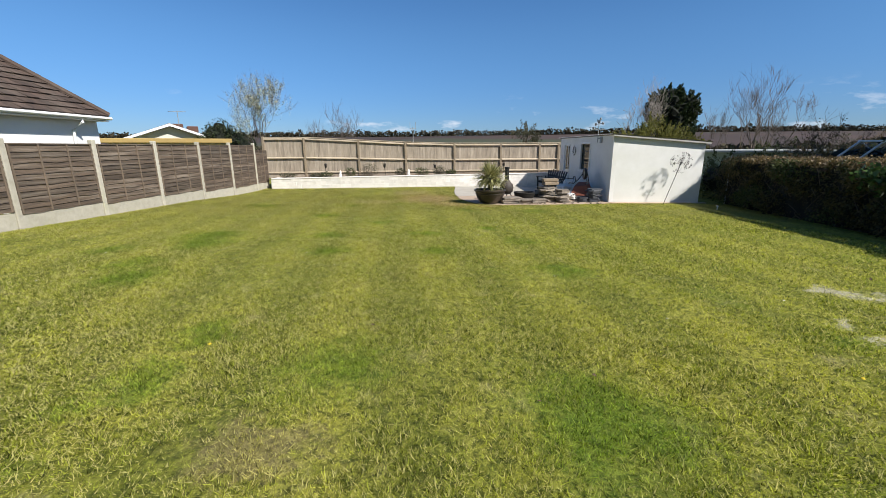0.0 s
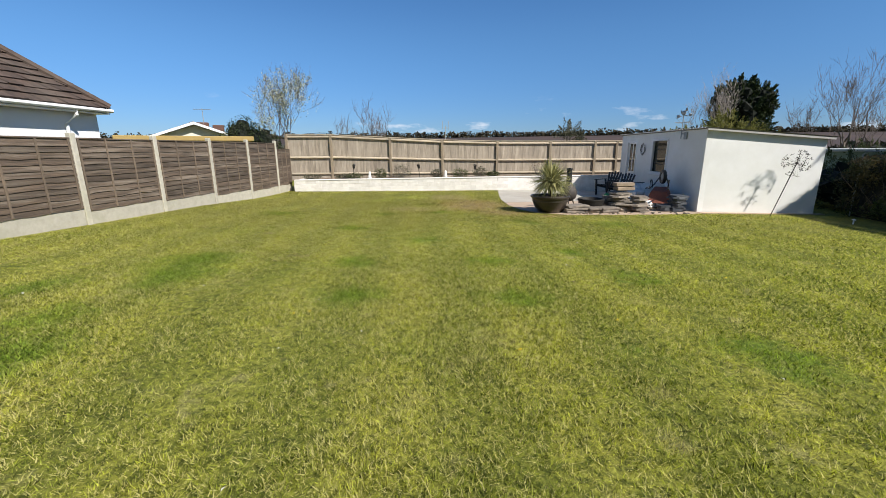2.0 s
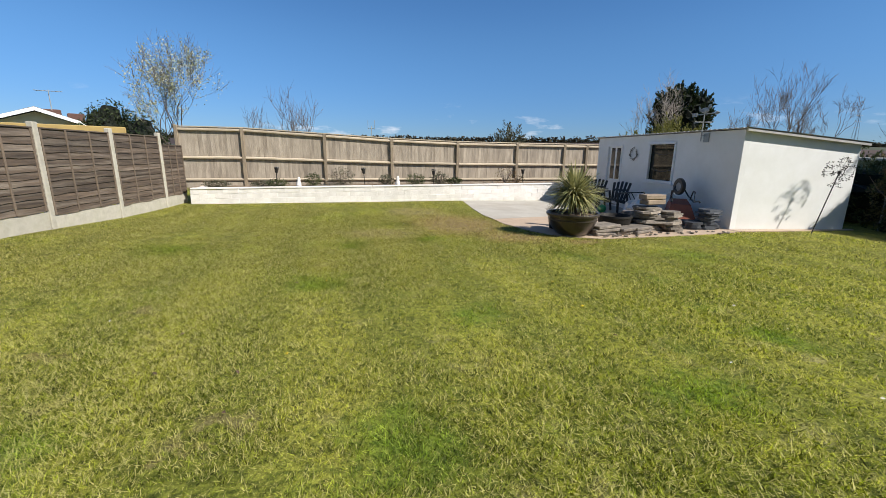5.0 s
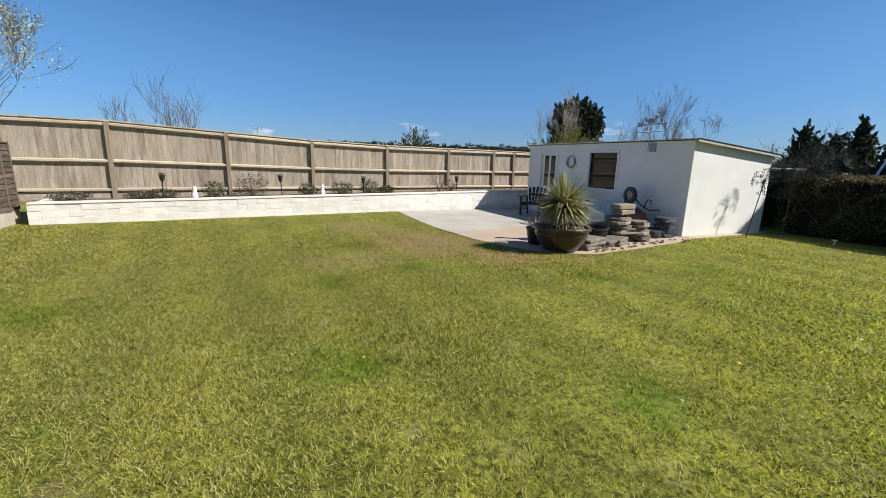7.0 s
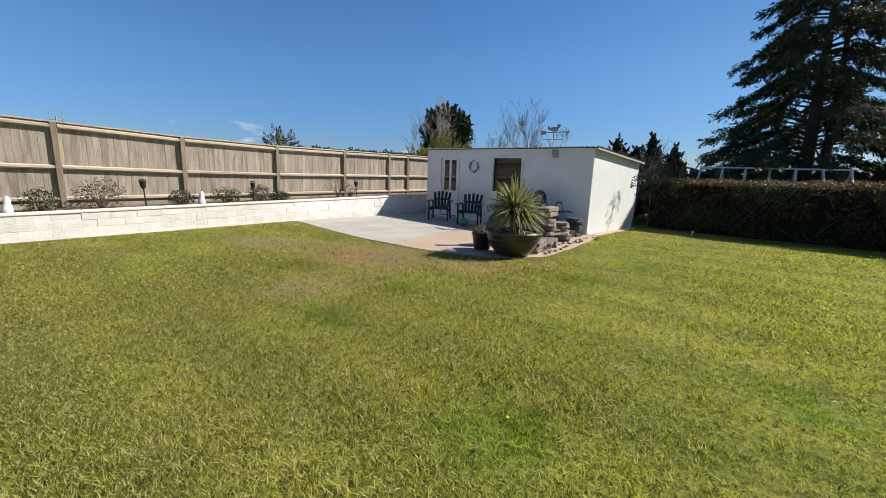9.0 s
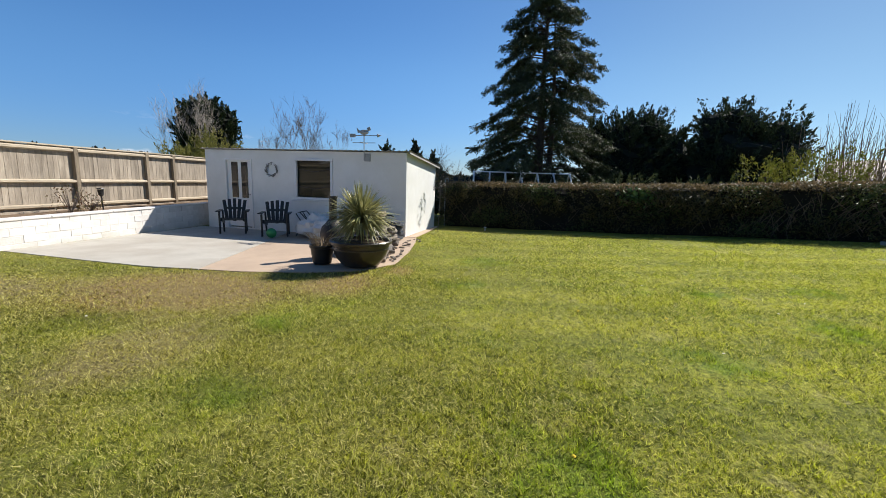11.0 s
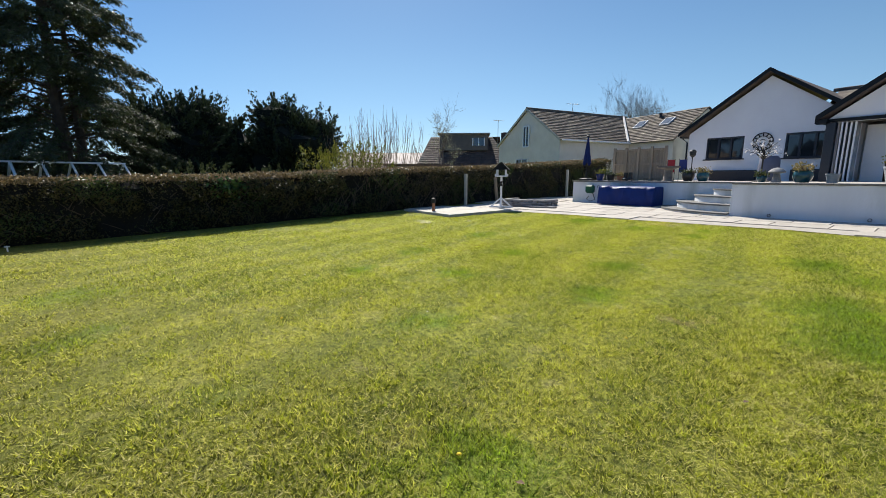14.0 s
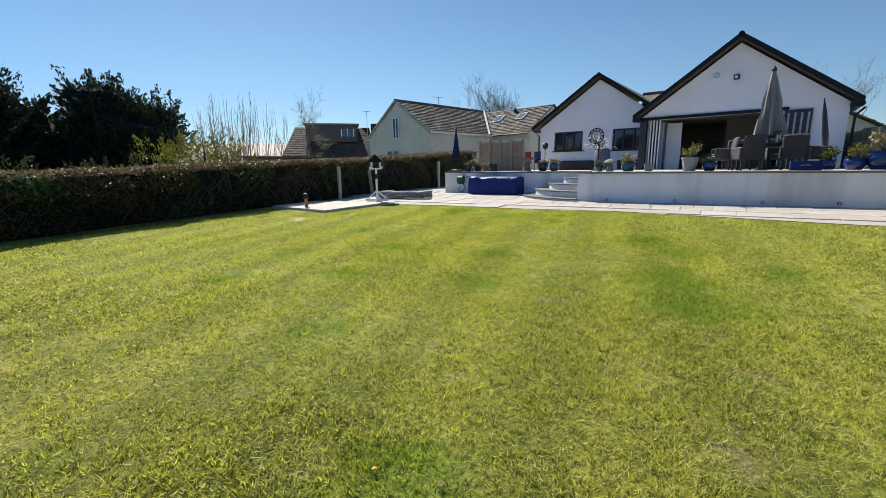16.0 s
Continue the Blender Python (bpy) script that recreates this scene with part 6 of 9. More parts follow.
def clump_crown(r, lobes, n):
    """Points in the skin of several overlapping lumpy lobes (centre, radii), for leaves."""
    grown = list(lobes)
    for c, rad in lobes:
        for _ in range(16):
            d = r.normal(size=3)
            d /= np.linalg.norm(d)
            d[2] = abs(d[2]) * 0.9 - 0.15
            q = r.uniform(0.13, 0.36)
            grown.append((tuple(np.array(c) + d * np.array(rad) * r.uniform(0.85, 1.06)), (rad[0] * q, rad[1] * q, rad[2] * q)))
    lobes = grown
    w = np.array([rx * ry + rx * rz for _, (rx, ry, rz) in lobes])
    out = []
    for (c, rad), k in zip(lobes, (n * w / w.sum()).astype(int)):
        d = r.normal(size=(k, 3))
        d /= np.linalg.norm(d, axis=1)[:, None]
        lump = np.array([1 + 0.22 * noise.noise(Vector(v) * 2.6 + Vector(c)) + 0.16 * noise.noise(Vector(v) * 6 + Vector(c)) for v in d])
        s = lump * (1 - np.abs(r.normal(0, 0.11, k)))
        out.append(np.array(c) + d * np.array(rad) * s[:, None])
    return np.concatenate(out)


def plumes(r, lobes, n, length, up, m=60):
    """Leaf places and directions in n tapering sprays that stand out of the lobes' skin."""
    w = np.array([rx * ry + rx * rz for _, (rx, ry, rz) in lobes])
    cs, ds = [], []
    for (c, rad), k in zip(lobes, np.maximum(1, n * w / w.sum()).astype(int)):
        d = r.normal(size=(k, 3))
        d /= np.linalg.norm(d, axis=1)[:, None]
        lump = np.array([1 + 0.30 * noise.noise(Vector(v) * 2.4 + Vector(c)) for v in d])
        base = np.array(c) + d * np.array(rad) * (0.80 * lump * r.uniform(0.75, 1.08, k))[:, None]
        ax = d * 0.7 + np.array([0, 0, up]) * r.uniform(0.4, 1.3, k)[:, None] + r.normal(0, 0.22, (k, 3))
        ax /= np.linalg.norm(ax, axis=1)[:, None]
        ln = length * r.uniform(0.5, 1.4, k)
        s = r.uniform(0, 1, (k, m))
        q = base[:, None] + ax[:, None] * (s * ln[:, None])[..., None] + r.normal(size=(k, m, 3)) * ((0.17 * (1 - s) + 0.025) * ln[:, None])[..., None]
        cs.append(q.reshape(-1, 3))
        ds.append(np.repeat(ax, m, 0))
    return np.concatenate(cs), np.concatenate(ds)


def evergreen(name, x, y, z, lobes, n, size, leaf, label, seed, sprays=0, category="tree", inside=True, up=0.6, length=0.7):
    r = np.random.default_rng(seed)
    t = thing(name, pose(x, y, z), label, category)
    mb = MB()
    for c, rad in lobes:
        mb.tube([(c[0] * 0.2, c[1] * 0.2, 0), (c[0] * 0.6, c[1] * 0.6, c[2] * 0.6), (c[0], c[1], c[2] + rad[2] * 0.6)], [0.12, 0.08, 0.03], 6, False)
    part("trunk", mb, M_DARKBARK, t)
    # blobs coloured nearly black for the deep shade behind the leaves
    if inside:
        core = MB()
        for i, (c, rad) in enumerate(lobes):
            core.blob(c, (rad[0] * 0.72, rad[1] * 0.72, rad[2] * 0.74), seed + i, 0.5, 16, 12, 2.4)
        part("inner_crown", core, M_CROWNSHADE, t)
    if sprays:
        c, d = plumes(r, lobes, sprays, length, up)
        leaves(r, c, size, leaf, "crown", t, aspect=3.0, along=d)
    else:
        leaves(r, clump_crown(r, lobes, n), size, leaf, "crown", t, aspect=2.0)
    return t


def big_conifer(x, y, z, H):
    """A tall open conifer: two stems, arching boughs, hanging sprays of needles with sky between."""
    rng, r = random.Random(21), np.random.default_rng(21)
    t = thing("conifer", pose(x, y, z), "tall dark conifer with drooping uneven boughs behind the hedge", "tree")
    tr = MB()
    tr.tube([(0, 0, 0), (0.05, 0, H * 0.35), (0, 0.05, H * 0.7), (0, 0, H)], [0.26, 0.19, 0.10, 0.02], 10, False)
    tr.tube([(0.25, -0.45, 0), (0.3, -0.5, H * 0.3), (0.2, -0.45, H * 0.6), (0.1, -0.3, H * 0.85)], [0.18, 0.14, 0.08, 0.02], 8, False)
    part("trunk", tr, M_DARKBARK, t)
    br, pts, dirs = MB(), [], []
    nb = 200
    for i in range(nb):
        f = (i + rng.random()) / nb
        hz = H * (0.14 + 0.85 * f)
        reach = (1.16 * max(0.02, H - hz) ** 0.48 + 0.12) * rng.choice((0.55, 0.75, 0.9, 1.0, 1.12)) * rng.uniform(0.9, 1.1)
        a = rng.uniform(0, 6.283)
        d = Vector((math.cos(a), math.sin(a), 0))
        side = Vector((-d.y, d.x, 0))
        p0 = Vector((0, 0, hz))
        sag = rng.uniform(0.05, 0.28) * reach
        path = [p0, p0 + d * reach * 0.35 + Vector((0, 0, 0.10 * reach)), p0 + d * reach * 0.7 + Vector((0, 0, 0.02 * reach - sag * 0.4)), p0 + d * reach + Vector((0, 0, -sag))]
        br.tube(path, [0.04, 0.028, 0.016, 0.006], 4, False)
        for q in range(int(8 + 12 * reach)):
            u = rng.uniform(0.22, 1.0) ** 0.75
            k = min(int(u * 3), 2)
            base = path[k].lerp(path[k + 1], u * 3 - k)
            ax = (d * rng.uniform(0.2, 0.8) + side * rng.gauss(0, 0.65) + Vector((0, 0, rng.uniform(-0.75, 0.05)))).normalized()
            ln = rng.uniform(0.25, 0.62) * (0.6 + 0.2 * reach) * (1.15 - 0.45 * u)
            br.tube([base, base + ax * ln], [0.008, 0.003], 3, False)
            for _ in range(34):
                w = rng.random()
                g = (0.06 * (1 - w) + 0.02)
                c = base + ax * ln * (w * 1.1)
                pts.append((c.x + rng.gauss(0, g), c.y + rng.gauss(0, g), c.z + rng.gauss(0, g) - 0.03))
                dirs.append((ax.x, ax.y, ax.z - 0.25))
    tagged(part("bough_structure", br, M_DARKBARK, t), kind="stuff")
    leaves(r, np.array(pts), 0.105, L_CONIFER, "crown", t, aspect=3.6, along=np.array(dirs))


def coppice(x, y, z, height, width, n, label, seed, bark):
    """Many straight whippy shoots from one low stool."""
    rng = random.Random(seed)
    t = thing("willow", pose(x, y, z), label, "tree")
    mb = MB()
    for k in range(n):
        a, q = rng.uniform(0, 6.283), rng.random() ** 0.6
        b = Vector((math.cos(a) * q * width * 0.4, math.sin(a) * q * width * 0.4, 0))
        hh = height * rng.uniform(0.55, 1.0) * (1.05 - 0.25 * q)
        o = Vector((math.cos(a), math.sin(a), 0)) * q * width * 0.22
        wv = [Vector((rng.gauss(0, 0.05), rng.gauss(0, 0.05), 0)) for _ in range(3)]
        mb.tube([b, b + o * 0.5 + wv[0] + Vector((0, 0, hh * 0.4)), b + o * 0.9 + wv[1] + Vector((0, 0, hh * 0.75)), b + o + wv[2] + Vector((0, 0, hh))], [0.020, 0.015, 0.010, 0.004], 4, False)
        for _ in range(5):
            f = rng.uniform(0.35, 0.9)
            p = b + o * f + Vector((0, 0, hh * f))
            mb.tube([p, p + Vector((rng.gauss(0, 0.12), rng.gauss(0, 0.12), rng.uniform(0.3, 0.8)))], [0.007, 0.003], 3, False)
    part("growth", mb, bark, t, "straight bare reddish shoots")


# shade within the crowns, given as a near-black colour
M_CROWNSHADE = mat("crown_shade", (0.008, 0.012, 0.006), (0.004, 0.006, 0.003), scale=4, rough=1.0, bump=0.8)
big_conifer(15.9, 10.5, -0.6, 10.6)
bare_tree("blossom_tree", -10.45, 23.9, -0.5, 6.0, "slender tree with pale spring blossom beyond the fence", 31, stems=3, leaf=L_BLOSSOM, nleaf=4200, lsize=0.075, spread=0.4, up=0.5, rad=0.07, bark=M_TWIG)
bare_tree("bare_shrub", -6.1, 25.4, -0.5, 4.2, "bare twiggy shrub beyond the fence", 33, stems=6, spread=0.25, up=0.6, depth=3, rad=0.04, bark=M_TWIG)
bare_tree("bare_tree", 17.9, 24.2, -0.6, 5.6, "leafless spreading tree with upright grey branches", 35, stems=5, spread=0.32, up=0.5, depth=4, rad=0.11, bark=M_TWIG)
evergreen("cypress", 14.9, 28.3, -0.6, [((0, 0, 2.2), (1.9, 1.9, 2.2)), ((0.1, 0.1, 3.8), (1.8, 1.8, 1.6)), ((-0.2, 0, 4.6), (1.1, 1.1, 1.1)), ((0.8, -0.4, 4.2), (1.0, 1.0, 1.1))], 20000, 0.15, L_CYPRESS, "dense dark green cypress beyond the garden room", 41, 720, up=0.9, length=0.38)
bare_tree("bare_tree", 13.4, 28.6, -0.6, 5.9, "slender pale leafless tree beside the cypress", 37, stems=3, spread=0.33, up=0.5, bark=mat("pale_bark", (0.42, 0.37, 0.33), (0.28, 0.24, 0.21), scale=6, rough=0.9), rad=0.06)
evergreen("laurel_bush", 13.7, 26.4, -0.6, [((-0.4, 0, 1.9), (1.7, 1.2, 1.6)), ((1.5, 0.3, 1.5), (1.2, 1.1, 1.2)), ((-1.9, 0.2, 1.5), (1.2, 1.0, 1.1))], 6000, 0.11, leaf_mat("olive_leaf", (0.13, 0.14, 0.032), (0.28, 0.26, 0.075), 0.4), "broad yellow-green shrub below the cypress", 42, 420, category="bush", inside=False, up=0.8, length=0.6)
evergreen("dark_pine", 19.2, 6.2, -0.6, [((0, 0, 3.0), (2.3, 2.4, 2.3)), ((0.2, -0.8, 4.3), (1.5, 1.4, 1.1)), ((0, 1.3, 3.8), (1.3, 1.2, 1.1)), ((0, 0, 1.4), (1.8, 1.8, 1.5))], 30000, 0.15, L_DARK, "broad near-black pine behind the hedge", 43, 620)
evergreen("dark_pine", 17.6, 1.4, -0.5, [((0, 0, 2.8), (2.2, 2.5, 2.2)), ((0, 0.6, 4.3), (1.4, 1.5, 1.05)), ((0, -1.4, 3.4), (1.4, 1.3, 1.4)), ((0, 0, 1.3), (1.8, 2.2, 1.4))], 30000, 0.15, L_DARK, "broad near-black pine beside the first behind the hedge", 44, 620)
evergreen("dark_pine", 19.4, 3.7, -0.5, [((0, 0, 2.3), (1.7, 1.8, 1.9)), ((0, 0.3, 3.5), (1.0, 1.0, 0.9))], 15000, 0.15, L_DARK, "lower dark pine between the two broad ones", 48, 260)
evergreen("twiggy_bush", 6.6, 34.5, -0.6, [((0, 0, 1.6), (1.3, 1.2, 1.6)), ((0.3, 0, 2.6), (0.8, 0.8, 1.0))], 3000, 0.12, L_GREY, "rounded brown-green bush in the field beyond the fence", 58, 90, category="bush", inside=False, up=0.9)
evergreen("yellow_bush", 12.7, 0.9, -0.3, [((0, 0, 1.5), (1.2, 1.3, 1.2)), ((0.2, 1.5, 1.2), (1.0, 1.1, 1.0)), ((-0.1, -1.1, 1.2), (0.9, 1.0, 1.0))], 5200, 0.10, L_FRESH, "loose yellow-green shrub rising above the hedge", 45, 190, category="bush", inside=False, up=1.0, length=0.65)
coppice(14.1, -1.5, -0.4, 5.2, 4.4, 95, "coppiced willow with straight bare reddish shoots", 47, mat("willow_shoot", (0.26, 0.17, 0.11), rough=0.8))
bare_tree("bare_tree", 19.9, -11.7, -0.3, 5.9, "small leafless tree with pale fine twigs before the dormer house", 49, leaf=L_BLOSSOM, nleaf=2600, lsize=0.05, bark=M_TWIG, spread=0.6, up=0.25, depth=5, rad=0.24)
bare_tree("bare_tree", 15.2, -40.3, 0, 11.2, "rounded leafless tree behind the slate roof", 51, stems=6, bark=M_TWIG, spread=0.46, depth=5, rad=0.34, up=0.38)
bare_tree("bare_tree", -14.5, -32.4, 0, 9.2, "leafless tree behind the white bungalow", 53, stems=2, bark=M_TWIG, spread=0.5, depth=4, rad=0.12)
evergreen("evergreen_bush", -12.4, 23.6, -0.5, [((0, 0, 1.9), (1.05, 1.0, 1.45)), ((1.1, 0, 1.6), (0.9, 0.9, 1.35))], 5500, 0.10, L_CYPRESS, "rounded evergreen bush beyond the fence", 46, category="bush")
for k, (x, y, h, lf) in enumerate([(12.0, 15.5, 1.6, L_SHRUB), (13.0, 13.4, 2.0, L_HEDGETOP), (15.0, 10.4, 1.9, L_SHRUB), (14.0, 7.0, 2.0, L_SHRUB), (13.0, 4.2, 1.9, L_SHRUB), (10.6, 15.0, 1.5, L_SHRUB), (15.5, 20.0, 2.0, L_SHRUB), (20.0, 19.0, 2.2, L_SHRUB), (23.0, 22.0, 2.6, L_HEDGETOP), (26.0, 20.0, 2.8, L_SHRUB)]):
    evergreen("shrub", x, y, -0.6, [((0, 0, h * 0.45), (1.3, 1.5, h * 0.55)), ((0.3, 1.0, h * 0.4), (1.0, 1.0, h * 0.45))], 1900, 0.10, lf, "tangled brown and green shrub behind the hedge", 60 + k, 70, category="bush", up=0.7, length=0.5)
m = thing("aerial_mast", pose(-2.94, 42.8, -0.6), "far thin mast with a pair of upright aerials", "aerial")
part("mast", MB().tube([(0, 0, 0), (0, 0, 3.9)], 0.035, 6), M_GREYPOT, m)
part("cross_arm", MB().tube([(-0.28, 0, 3.7), (0.28, 0, 3.7)], 0.025, 5), M_GREYPOT, m)
for u in (-0.28, 0.28):
    part("upright", MB().tube([(u, 0, 3.55), (u, 0, 4.35)], 0.02, 6), M_GREYPOT, m)
bare_tree("bare_tree", 13.9, 15.2, -0.5, 3.0, "twiggy half-bare brown shrub beside the tall conifer", 71, stems=7, leaf=L_SHRUB, nleaf=2200, lsize=0.05, bark=M_TWIG, spread=0.4, depth=3, rad=0.04)
for k, (x, y, s) in enumerate([(34.0, 25.2, 4.9), (35.6, 24.0, 4.4), (38.0, 23.5, 5.6), (40.2, 22.2, 4.6)]):
    evergreen("small_conifer", x, y, -0.5, [((0, 0, s * 0.35), (1.5, 1.5, s * 0.36)), ((0.2, 0, s * 0.6), (1.0, 1.0, s * 0.25)), ((0, 0, s * 0.8), (0.5, 0.5, s * 0.2))], 2600, 0.2, L_DARK, "distant small dark conifer", 80 + k, 150, up=0.3, length=0.5)


# ---- distance: fields, hedgerows, woods ----
def far_land():
    me = ground.data
    field = bpy.data.materials.new("far_fields")
    field.use_nodes = True
    N, L = field.node_tree.nodes, field.node_tree.links
    b = N["Principled BSDF"]
    g = N.new("ShaderNodeNewGeometry")
    vo = N.new("ShaderNodeTexVoronoi")
    vo.inputs["Scale"].default_value = 0.011
    L.new(g.outputs["Position"], vo.inputs["Vector"])
    cr = N.new("ShaderNodeValToRGB")
    cr.color_ramp.interpolation = "CONSTANT"
    cols = [(0.0, (0.055, 0.032, 0.024)), (0.35, (0.055, 0.062, 0.024)), (0.55, (0.075, 0.042, 0.030)), (0.75, (0.06, 0.055, 0.028))]
    while len(cr.color_ramp.elements) < len(cols):
        cr.color_ramp.elements.new(0.5)
    for e, (p, c) in zip(cr.color_ramp.elements, cols):
        e.position, e.color = p, (*c, 1)
    sp = N.new("ShaderNodeSeparateColor")
    L.new(vo.outputs["Color"], sp.inputs[0])
    L.new(sp.outputs[0], cr.inputs[0])
    nz = N.new("ShaderNodeTexNoise")
    nz.inputs["Scale"].default_value, nz.inputs["Detail"].default_value = 0.08, 8
    L.new(g.outputs["Position"], nz.inputs["Vector"])
    mx = N.new("ShaderNodeMix")
    mx.data_type, mx.blend_type = "RGBA", "MULTIPLY"
    mx.inputs[0].default_value = 0.5
    L.new(cr.outputs[0], mx.inputs[6])
    L.new(nz.outputs["Color"], mx.inputs[7])
    L.new(mx.outputs[2], b.inputs["Base Color"])
    b.inputs["Roughness"].default_value = 1.0
    me.materials.append(field)
    for p in me.polygons:
        c = p.center
        if abs(c.x) > 45 or c.y > 49 or c.y < -50:
            p.material_index = 1
    r = np.random.default_rng(77)
    pts = []
    for (xa, ya, xb, yb, h, n, base) in [(-220, 120, 40, 135, 4.0, 9000, -0.5), (-160, 75, 10, 80, 2.6, 1500, -0.5), (20, 110, 260, 120, 4.0, 2200, -0.5), (-420, 330, 500, 340, 9.0, 12000, 8.9), (30, 70, 140, 60, 2.8, 1500, -0.5),
                                         (60, 40, 130, -40, 4.5, 2600, -0.5), (44, 40, 42, 5, 2.9, 4200, -0.8), (42, 5, 40, -14, 2.3, 2200, -0.8), (30, 34, 44, 26, 2.4, 2200, -0.8), (60, -40, 60, -130, 4.5, 2000, 0.0), (-60, -90, 70, -90, 6, 2000, 0.0), (-60, -90, -60, 120, 3.5, 1800, 0.0)]:
        s = r.uniform(0, 1, n)
        prof = np.array([max(0.25, 0.75 + 0.9 * noise.noise((float(q) * n * 0.02, xa * 0.1, 3.0))) for q in s])
        x, y = xa + (xb - xa) * s + r.normal(0, 1.2, n), ya + (yb - ya) * s + r.normal(0, 1.2, n)
        z = base - 0.4 + r.uniform(0, 1, n) ** 1.3 * h * 0.62 * prof
        z = z + np.where(y > 300, 2.8 * np.clip(x / 250, 0, 1), 0)
        pts.append(np.stack([x, y, z], 1))
    allp = np.concatenate(pts)
    allp = np.concatenate([allp, allp + r.normal(0, 0.7, allp.shape) * [1, 1, 0.35]])
    near = np.hypot(allp[:, 0], allp[:, 1] - 8) < 62
    close = np.repeat(allp[near], 4, 0)
    close = close + r.normal(0, 0.45, close.shape) * [1, 1, 0.35]
    wood = leaves(r, close, 0.30, leaf_mat("near_wood", (0.035, 0.036, 0.018), (0.10, 0.085, 0.045), 0.15, 0.9), "field_hedge", None, aspect=1.6)
    tagged(wood, "tangled brown and green field hedge beyond the gardens", "hedge", kind="stuff")
    away = np.repeat(allp[~near], 1, 0)
    away = away + r.normal(0, 0.6, away.shape) * [1, 1, 0.3]
    ob = leaves(r, away, 1.7, leaf_mat("far_wood", (0.030, 0.028, 0.018), (0.065, 0.055, 0.032), 0.1, 0.9), "far_woods", None, aspect=1.3)
    tagged(ob, "distant hedgerows and bare woods along the fields", "woods", kind="stuff")
    for x, y, z, h in ((300, 275, 8.0, 27), (330, 262, 7.2, 25.5)):
        p = thing("pylon", pose(x, y, z), "far lattice electricity pylon on the hill", "pylon")
        for sx in (-1, 1):
            for sy in (-1, 1):
                part("leg", MB().tube([(sx * 1.6, sy * 1.6, 0), (sx * 0.3, sy * 0.3, h)], 0.12, 4), M_GREYPOT, p)
        for k in range(3):
            part("cross_arm", MB().tube([(-3, 0, h * (0.6 + 0.16 * k)), (3, 0, h * (0.6 + 0.16 * k))], 0.12, 4), M_GREYPOT, p)


far_land()



# ---- things on the patio ----
def pz(x, y):
    return gz(x, y) + 0.027


